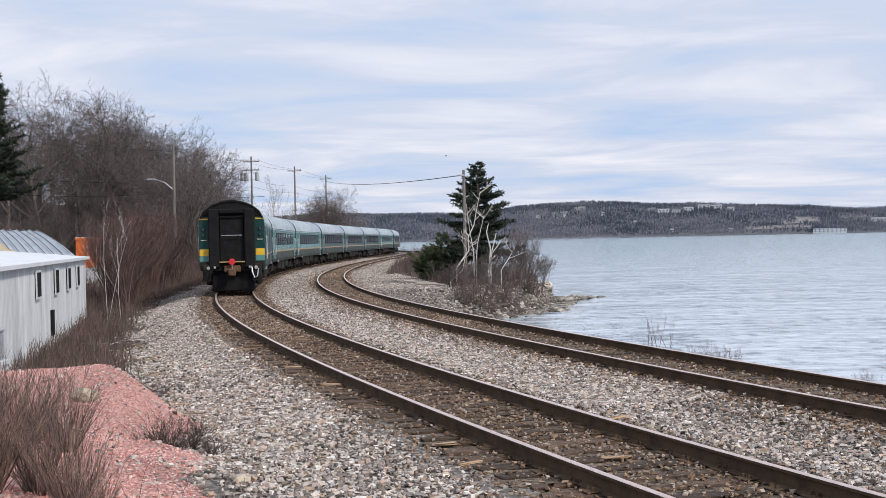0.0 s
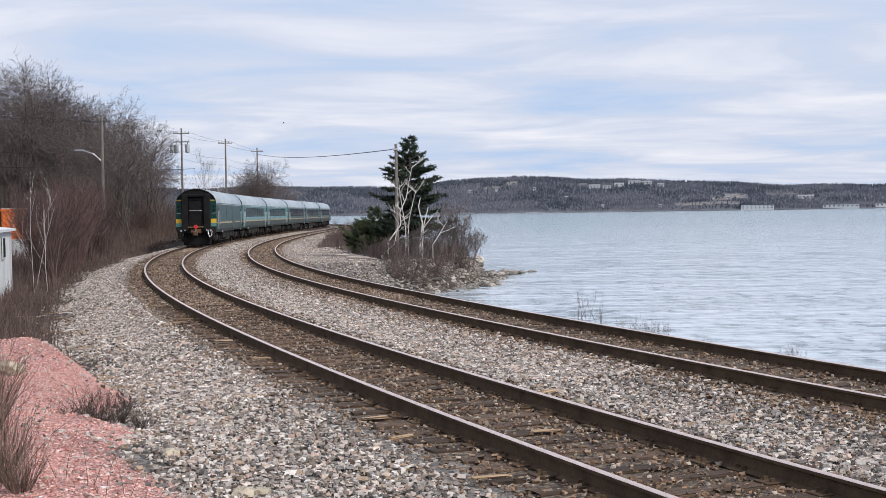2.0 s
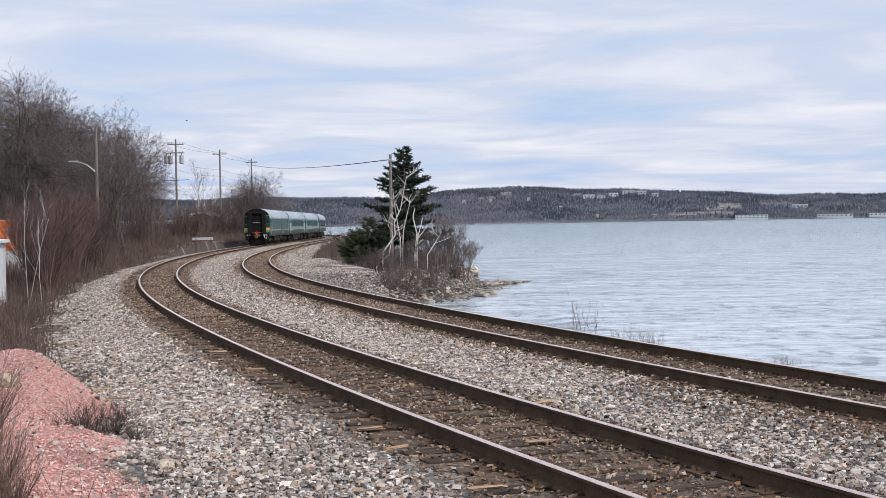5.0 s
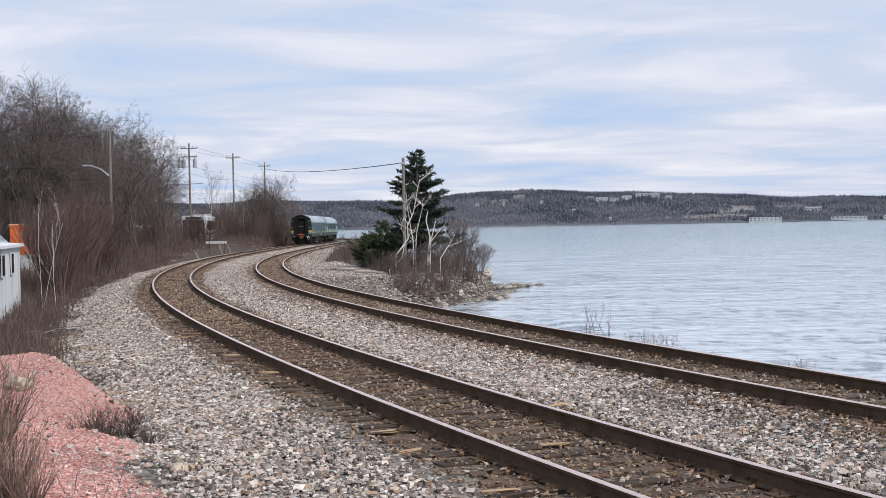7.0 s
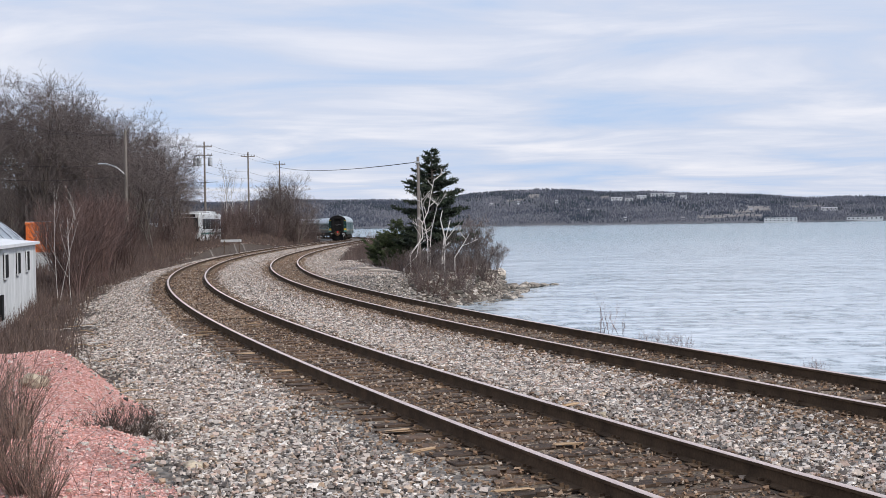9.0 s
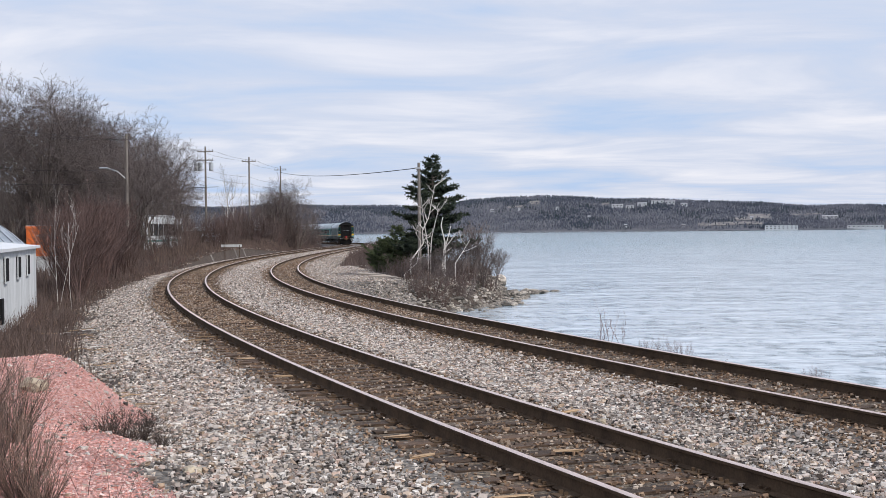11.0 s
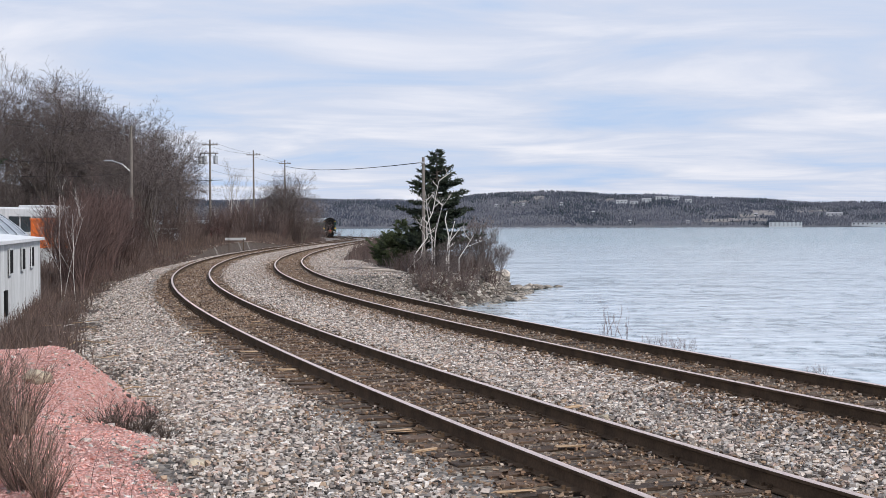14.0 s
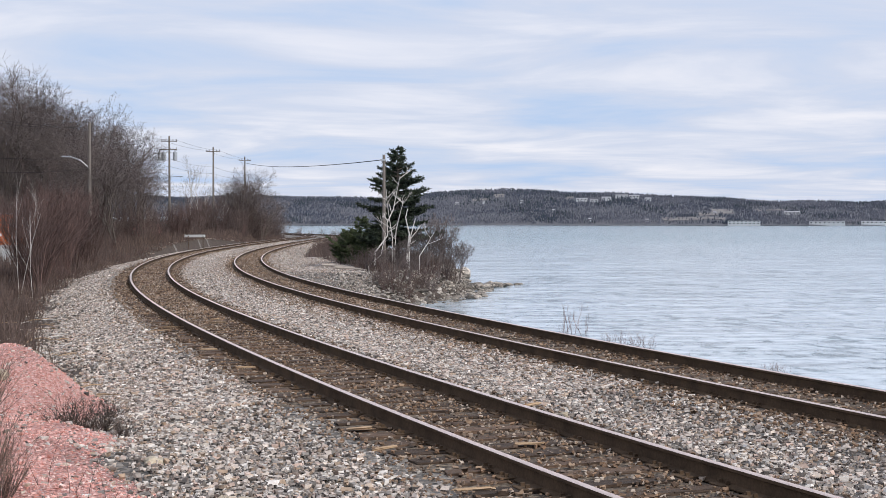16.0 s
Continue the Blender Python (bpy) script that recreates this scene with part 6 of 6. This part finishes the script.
def build_tin_shed():
    """Shed behind, with a sloping ribbed roof."""
    sh = tagged(new("tin_shed"), "shed with a ribbed silver sheet roof and plywood gable", "shed")
    r0, r1 = Vector((-27.0, 61.0, 3.1)), Vector((-20.1, 60.0, 2.78))
    e0, e1 = Vector((-22.4, 50.2, 1.78)), Vector((-15.75, 51.0, 1.74))
    n = 44
    vs, fs = [], []
    for i in range(n + 1):
        up = 0.05 if i % 4 == 1 else 0.0
        a, b = r0.lerp(r1, i / n), e0.lerp(e1, i / n)
        for k in range(5):
            p = a.lerp(b, k / 4)
            vs.append((p.x, p.y, p.z + up + 0.1 * math.sin(math.pi * k / 4)))
    for i in range(n):
        for k in range(4):
            fs.append((5 * i + k, 5 * i + k + 1, 5 * i + 6 + k, 5 * i + 5 + k))
    o = mesh_ob("roof", vs, fs, M_TINROOF, sh, label="ribbed silver sheet roof")
    md = o.modifiers.new("thick", "SOLIDIFY")
    md.thickness = 0.05
    for i in range(1, n, 2):
        a, b = r0.lerp(r1, i / n), e0.lerp(e1, i / n)
        part("roof_seam", btube([(*a.lerp(b, k / 4).xy, a.lerp(b, k / 4).z + 0.075 + 0.1 * math.sin(math.pi * k / 4)) for k in range(5)], 0.02, 4), M_SEAM, sh)
    core = [e0 + Vector((0.2, 0.4, 0)), e1 + Vector((-0.3, 0.4, 0)), r1 + Vector((-0.3, -0.3, 0)), r0]
    vs = [(p.x, p.y, z) for p in core for z in (-1.0, p.z - 0.08)]
    mesh_ob("base_wall", vs, [(0, 2, 3, 1), (2, 4, 5, 3), (4, 6, 7, 5), (6, 0, 1, 7)], M_WHITE, sh)
    g = [(-21.4, 50.0, 1.5), (-17.2, 50.6, 1.62), (-19.4, 50.3, 2.32)]
    vs = g + [(x - 0.5, y + 4.2, z) for x, y, z in g]
    mesh_ob("gable", vs, [(0, 1, 2), (3, 5, 4), (1, 4, 5, 2), (0, 2, 5, 3)], M_PLY, sh, label="bare plywood gable")


M_SEAM = material("dark_roof_seam", (0.2, 0.22, 0.23), 0.5, 0.4)
build_tin_shed()


def build_yard():
    b, d = -0.2855, 76.0
    x, y = d * math.tan(b), d
    c = tagged(new("orange_container"), "orange steel container standing behind the sheds", "container")
    c.matrix_basis = Matrix.Translation((x, y, gz(x, y) + 0.1)) @ Matrix.Rotation(0.1, 4, "Z")
    hh = EYE + 0.0068 * d - gz(x, y) - 0.1
    part("body", bbox(-1.05, 1.05, 0, 5.5, 1.1, hh, 0.02), M_ORANGE, c)
    part("base", bbox(-1.08, 1.08, -0.05, 5.6, 0, 1.09, 0.02), M_WHITE, c, "white base panel")
    for k in range(7):
        part("rib", bbox(-0.95 + k * 0.31, -0.89 + k * 0.31, -0.03, 0.01, 1.2, hh - 0.12), M_ORANGE, c)
    part("top_rail", bbox(-1.08, 1.08, -0.05, 0.02, hh - 0.1, hh + 0.02), M_ORANGE, c)
    part("lid", bbox(-1.05, 1.05, -0.02, 5.5, hh + 0.02, hh + 0.06), M_WHITE, c, "pale lid strip")
    for k in range(4):
        part("text_bar", bbox(-0.5 + k * 0.24, -0.34 + k * 0.24, -0.012, -0.002, hh - 0.55, hh - 0.47), M_WHITE, c)
    # grey unit on a white stand by the shed
    u = tagged(new("utility_box"), "grey metal box on a white stand beside the shed", "utility box")
    b, d = -0.3625, 24.5
    x, y = d * math.tan(b), d
    u.location = (x, y, gz(x, y))
    g = gz(x, y)
    z1, z0 = EYE - 0.062 * d - g, EYE - 0.083 * d - g
    part("casing", bbox(-0.34, 0.3, -0.25, 0.25, z0, z1, 0.02), M_GALV, u)
    part("lid", bbox(-0.37, 0.33, -0.28, 0.28, z1, z1 + 0.04, 0.01), M_GALV, u)
    part("shelf", bbox(-0.42, 0.38, -0.3, 0.3, z0 - 0.1, z0 - 0.01, 0.01), M_WHITE, u, "white stand top")
    for sx in (-0.36, 0.32):
        for sy in (-0.24, 0.24):
            part("leg", bbox(sx - 0.03, sx + 0.03, sy - 0.03, sy + 0.03, -0.02, z0 - 0.1), M_WHITE, u)
    # white plank rail far along the bank
    b, d = -0.155, 125.0
    x, y = d * math.tan(b), d
    w = tagged(new("white_barrier"), "low white plank barrier above the bank", "barrier")
    z = gz(x, y)
    w.location = (x, y, z)
    zz = EYE - 0.0085 * d - z
    part("plank", bbox(-0.95, 0.95, -0.04, 0.04, zz - 0.16, zz + 0.08, 0.01), M_WHITE, w)
    for sx in (-0.6, 0.75):
        part("post", bbox(sx - 0.03, sx + 0.03, -0.1, -0.041, -0.1, zz), M_TIE, w)


build_yard()

def road_z(y):
    return float(np.interp(y, *ROAD_Z))


def build_road():
    v, f = [], []
    pts = [(x, y) for _, x, y in ROAD]
    fine = []
    for (xa, ya), (xb, yb) in zip(pts[:-1], pts[1:]):
        for k in range(4):
            fine.append((xa + (xb - xa) * k / 4, ya + (yb - ya) * k / 4))
    for i, (x, y) in enumerate(fine):
        z = road_z(y)
        for dx, dz in ((-4.7, -0.4), (-4.6, 0.0), (2.2, 0.0), (2.3, -0.4)):
            v.append((x + dx, y, z + dz))
    for i in range(len(fine) - 1):
        for k in range(3):
            f.append((4 * i + k, 4 * i + k + 1, 4 * i + 5 + k, 4 * i + 4 + k)[::-1])
    r = mesh_ob("road", v, f, M_ASPHALT)
    tagged(r, "grey asphalt shore road on a low bank", "road", kind="structure")


build_road()


def build_bus():
    b = tagged(new("city_bus"), "white city bus driving along the shore road", "bus")
    part("body", bbox(-1.27, 1.27, -6, 6, 0.35, 2.95, 0.12), M_WHITE, b)
    part("roof_unit", bbox(-1.0, 1.0, -4.5, -1.0, 2.94, 3.15, 0.06), M_WHITE, b)
    for sx in (-1, 1):
        for k in range(7):
            y = -5.0 + k * 1.5
            part("window", bbox(sx * 1.272 - 0.012, sx * 1.272 + 0.012, y - 0.68, y + 0.68, 1.45, 2.4, 0.01), M_GLASS, b)
        for y in (-3.4, 3.2):
            part("wheel", btube([(sx * 1.0, y, 0.48), (sx * 1.04, y, 0.48), (sx * 1.24, y, 0.48), (sx * 1.29, y, 0.48)], [0.42, 0.48, 0.48, 0.4], 18), M_BLACK, b)
        part("side_stripe", bbox(sx * 1.274 - 0.006, sx * 1.274 + 0.006, -5.8, 5.8, 0.95, 1.12), M_TEAL, b)
    part("windscreen", bbox(-1.1, 1.1, 5.99, 6.02, 1.2, 2.5, 0.02), M_GLASS, b)
    part("destination_sign", bbox(-0.8, 0.8, 5.99, 6.025, 2.55, 2.82, 0.01), M_BLACK, b)
    for sx in (-0.95, 0.95):
        part("headlight", btube([(sx, 5.98, 0.75), (sx, 6.03, 0.75)], 0.13, 10), M_GALV, b)
    part("bumper", bbox(-1.25, 1.25, 5.95, 6.12, 0.35, 0.6, 0.04), M_BLACK, b)
    return b


def build_car(paint, label):
    c = tagged(new("car"), label, "car", "cars on the shore road")
    bm = bmesh.new()
    prof = [(-2.2, 0.35), (-2.22, 0.85), (-1.9, 0.98), (-1.35, 1.42), (0.35, 1.45), (1.0, 0.98), (2.05, 0.85), (2.2, 0.6), (2.15, 0.35)]
    a = [bm.verts.new((-0.87, y, z)) for y, z in prof]
    b = [bm.verts.new((0.87, y, z)) for y, z in prof]
    bm.faces.new(a)
    bm.faces.new(b[::-1])
    for i in range(len(prof)):
        j = (i + 1) % len(prof)
        bm.faces.new((a[j], a[i], b[i], b[j]))
    part("body", bm, paint, c)
    for sx in (-1, 1):
        part("side_window", bbox(sx * 0.872 - 0.008, sx * 0.872 + 0.008, -1.3, 0.4, 1.02, 1.36, 0.004), M_GLASS, c)
        for y in (-1.35, 1.35):
            part("wheel", btube([(sx * 0.7, y, 0.32), (sx * 0.72, y, 0.32), (sx * 0.88, y, 0.32), (sx * 0.9, y, 0.32)], [0.28, 0.32, 0.32, 0.27], 16), M_BLACK, c)
    part("windscreen", bbox(-0.76, 0.76, 0.36, 1.0, 0.0, 0.02, 0, Matrix.Translation((0, 0.05, 1.62)) @ Matrix.Rotation(-0.62, 4, "X") @ Matrix.Translation((0, 0, 0))), M_GLASS, c)
    for sx in (-0.65, 0.65):
        part("headlight", bbox(sx - 0.14, sx + 0.14, 2.12, 2.2, 0.62, 0.74, 0.02), M_GALV, c)
    return c


bus = build_bus()
M_CARRED = material("dark_red_car_paint", (0.28, 0.03, 0.035), 0.3)
M_CARSIL = material("silver_car_paint", (0.5, 0.52, 0.54), 0.3, 0.4)
car_silver = build_car(M_CARSIL, "silver car driving along the shore road")
car_red = build_car(M_CARRED, "dark red car driving along the shore road")


def road_pose(t, lag):
    """Pose of a vehicle that follows the bus by some seconds."""
    ts, xs, ys = zip(*ROAD)
    tt = t - lag

    def at(q):
        if q < 0:
            return xs[0] + q * -1.0, ys[0] + -q * 15
        if q > 16:
            return xs[-1] - (q - 16) * 3.0, ys[-1] - (q - 16) * 9
        return float(np.interp(q, ts, xs)), float(np.interp(q, ts, ys))
    (xa, ya), (xb, yb) = at(tt - 0.4), at(tt + 0.4)
    x, y = at(tt)
    return Matrix.Translation((x, y, road_z(y))) @ Matrix.Rotation(-math.atan2(xb - xa, yb - ya), 4, "Z")


def build_slope_house():
    """Dark house among the trees of the slope, its gables trimmed in white."""
    x, y = -40.0, 104.0
    g = gz(x, y)
    o = tagged(new("house"), "dark house with white gable trim among bare trees", "house")
    o.location = (x, y, g)
    top = 10.3 - g
    dark = material("dark_shingle_wall", (0.05, 0.05, 0.055), 0.85, vary=((3, (0.035, 0.035, 0.04), (0.08, 0.078, 0.08), 0.7, (1, 1, 5)),))
    part("wall", bbox(-2.6, 2.8, 0, 8, -1, top - 2.0, 0.02), dark, o)
    for cx, half, rise, zt, y0 in ((-1.3, 1.1, 1.7, top, -0.3), (0.5, 0.7, 1.3, top - 0.8, -0.6), (2.0, 0.6, 1.1, top - 1.1, -0.5)):
        bm = bmesh.new()
        f = [bm.verts.new(p) for p in ((cx - half, y0, zt - rise), (cx + half, y0, zt - rise), (cx, y0, zt))]
        k = [bm.verts.new((v.co.x, 8.2, v.co.z)) for v in f]
        bm.faces.new(f)
        bm.faces.new(k[::-1])
        for i in range(3):
            bm.faces.new((f[(i + 1) % 3], f[i], k[i], k[(i + 1) % 3]))
        rf = part("roof", bm, dark, o, "dark gabled roof")
        for sx in (-1, 1):
            part("bargeboard", btube([(cx, y0 - 0.04, zt + 0.03), (cx + sx * half, y0 - 0.04, zt - rise + 0.03)], 0.075, 4), M_CREAM, rf, "white bargeboard")


build_slope_house()


def build_signals():
    """Black traffic lights hung from a wire over the road."""
    d = 118.0
    z = EYE + 0.031 * d
    wire("span_wire", (-30.5, d, z + 0.65), (-19.5, d, z + 0.45), 0.15, "black span wire carrying traffic lights", 0.02)
    for b in (-0.2155, -0.1965):
        t = tagged(new("traffic_light"), "black traffic light hanging over the road", "traffic light", "traffic lights")
        t.location = (d * math.tan(b), d, z)
        part("housing", bbox(-0.5, 0.5, -0.14, 0.14, -0.17, 0.17, 0.03), M_BLACK, t)
        part("hanger", btube([(0, 0, 0.16), (0, 0, 0.5)], 0.03, 6), M_BLACK, t)
        for k in (-0.32, 0, 0.32):
            part("visor", btube([(k, -0.3, 0.02), (k, -0.13, 0.02)], 0.12, 10), M_BLACK, t)


build_signals()

# ---- far shore houses ----
M_FARWHITE = material("far_white_cladding", (0.55, 0.57, 0.6), 0.7, rnd=0.15)
M_FARROOF = material("far_roof", (0.3, 0.3, 0.32), 0.8, rnd=0.3)
M_CUT = material("bare_cut_bank", (0.22, 0.205, 0.2), 0.9, vary=((0.05, (0.11, 0.105, 0.115), (0.31, 0.285, 0.26), 0.85, U),))


def far_house(b, u, w, h, floors=1, roof=True):
    r = float(far_r(b, u)) - 12
    z = float(far_z(b, u)) if u > 0 else SEA + 1.5
    o = tagged(new("house"), "small pale building on the far hillside", "house", "buildings across the bay")
    o.matrix_basis = Matrix.Translation((r * math.sin(b), r * math.cos(b), z)) @ Matrix.Rotation(-b, 4, "Z")
    part("wall", bbox(-w / 2, w / 2, -5, 5, -4, h), M_FARWHITE, o)
    if roof:
        bm = bmesh.new()
        vs = [bm.verts.new(p) for p in ((-w / 2 - 0.5, -5.6, h), (w / 2 + 0.5, -5.6, h), (w / 2 + 0.5, 5.6, h), (-w / 2 - 0.5, 5.6, h), (-w / 2, 0, h + 2), (w / 2, 0, h + 2))]
        for f in ((0, 1, 5, 4), (2, 3, 4, 5), (1, 2, 5), (3, 0, 4), (3, 2, 1, 0)):
            bm.faces.new([vs[i] for i in f])
        part("roof", bm, M_FARROOF, o)
    n = max(2, int(w / 7))
    for fl in range(floors):
        for k in range(n):
            x = -w / 2 + (k + 0.5) * w / n
            zz = h * (fl + 0.35) / floors
            part("window", bbox(x - 1.4, x + 1.4, -5.08, -4.98, zz, zz + h / floors * 0.42), M_GLASS, o)


def build_far_houses():
    far_house(0.2445, 0.015, 56, 7, 2, False)
    far_house(0.302, 0.03, 62, 5, 1, False)
    far_house(0.128, 0.62, 24, 4)
    far_house(0.137, 0.6, 16, 3)
    far_house(0.146, 0.64, 20, 4)
    far_house(0.157, 0.70, 26, 4.5)
    far_house(0.166, 0.70, 22, 4.5)
    far_house(0.176, 0.66, 14, 4)
    far_house(0.278, 0.35, 30, 4)
    far_house(0.334, 0.04, 44, 5, 1, False)
    rr = random.Random(14)
    for i in range(7):
        far_house(rr.uniform(0.0, 0.34), rr.choice((0.1, 0.3, 0.5)), rr.uniform(5, 8), rr.uniform(2, 3))
    # bare banks and roads cut into the slope
    for b0, b1, u0, u1 in BANKS:
        n = 14
        vs, fs = [], []
        for i in range(n + 1):
            b = b0 + (b1 - b0) * i / n
            sk = 0.03 * i / n + 0.008 * math.sin(i * 2.1)
            for u in (u0 + sk, (u0 + u1) / 2 + sk, u1 + sk + 0.01 * math.sin(i * 1.3)):
                r = float(far_r(b, u))
                vs.append((r * math.sin(b), r * math.cos(b), float(far_z(b, u)) + 1.2))
        for i in range(n):
            for k in range(2):
                fs.append((3 * i + k, 3 * i + 3 + k, 3 * i + 4 + k, 3 * i + 1 + k))
        o = mesh_ob("cut_bank", vs, fs, M_CUT)
        tagged(o, "bare pale earth bank on the far hillside", "bank", kind="structure")


build_far_houses()


# ---- gull ----
def build_gull():
    g = tagged(new("gull"), "dark distant gull gliding over the water", "bird")
    part("body", btube([(0, -0.14, 0), (0, -0.05, 0.01), (0, 0.05, 0.01), (0, 0.13, 0.005)], [0.01, 0.035, 0.035, 0.01], 8), M_BLACK, g)
    for sx in (-1, 1):
        bm = bmesh.new()
        q = [(0.015, 0.05, 0.015), (0.12, 0.07, 0.06), (0.26, 0.0, 0.05), (0.13, 0.0, 0.055), (0.015, -0.03, 0.015)]
        lo = [bm.verts.new((sx * x, y, z)) for x, y, z in q]
        hi = [bm.verts.new((sx * x, y, z + 0.015)) for x, y, z in q]
        bm.faces.new(lo)
        bm.faces.new(hi[::-1])
        for i in range(5):
            j = (i + 1) % 5
            bm.faces.new((lo[j], lo[i], hi[i], hi[j]))
        bmesh.ops.recalc_face_normals(bm, faces=bm.faces)
        part("wing", bm, M_BLACK, g)
    return g


gull = build_gull()

# ---- what moves ----
def motions():
    for i, c in enumerate(train):
        walk(c, [(t / 2, car_pose(tail_at(t / 2) + i * CAR)) for t in range(33)])
    walk(bus, [(t / 2, road_pose(t / 2, 0)) for t in range(33)])
    walk(car_silver, [(t / 2, road_pose(t / 2, 3.4)) for t in range(33)])
    walk(car_red, [(t / 2, road_pose(t / 2, 6.3)) for t in range(33)])
    walk(gull, [(t, Matrix.Translation((140 * math.tan(b), 140, EYE + 140 * e)) @ Matrix.Rotation(1.4, 4, "Z"))
                for t, b, e in ((0, -0.03, 0.0615), (1.5, -0.0855, 0.0655), (3.5, -0.131, 0.0735), (6, -0.19, 0.08), (9, -0.27, 0.085), (12.5, -0.36, 0.09), (16, -0.45, 0.095))])
    walk(sea, [(0, pose(0, 0, SEA)), (16, pose(-3.5, -4.5, SEA))])


motions()
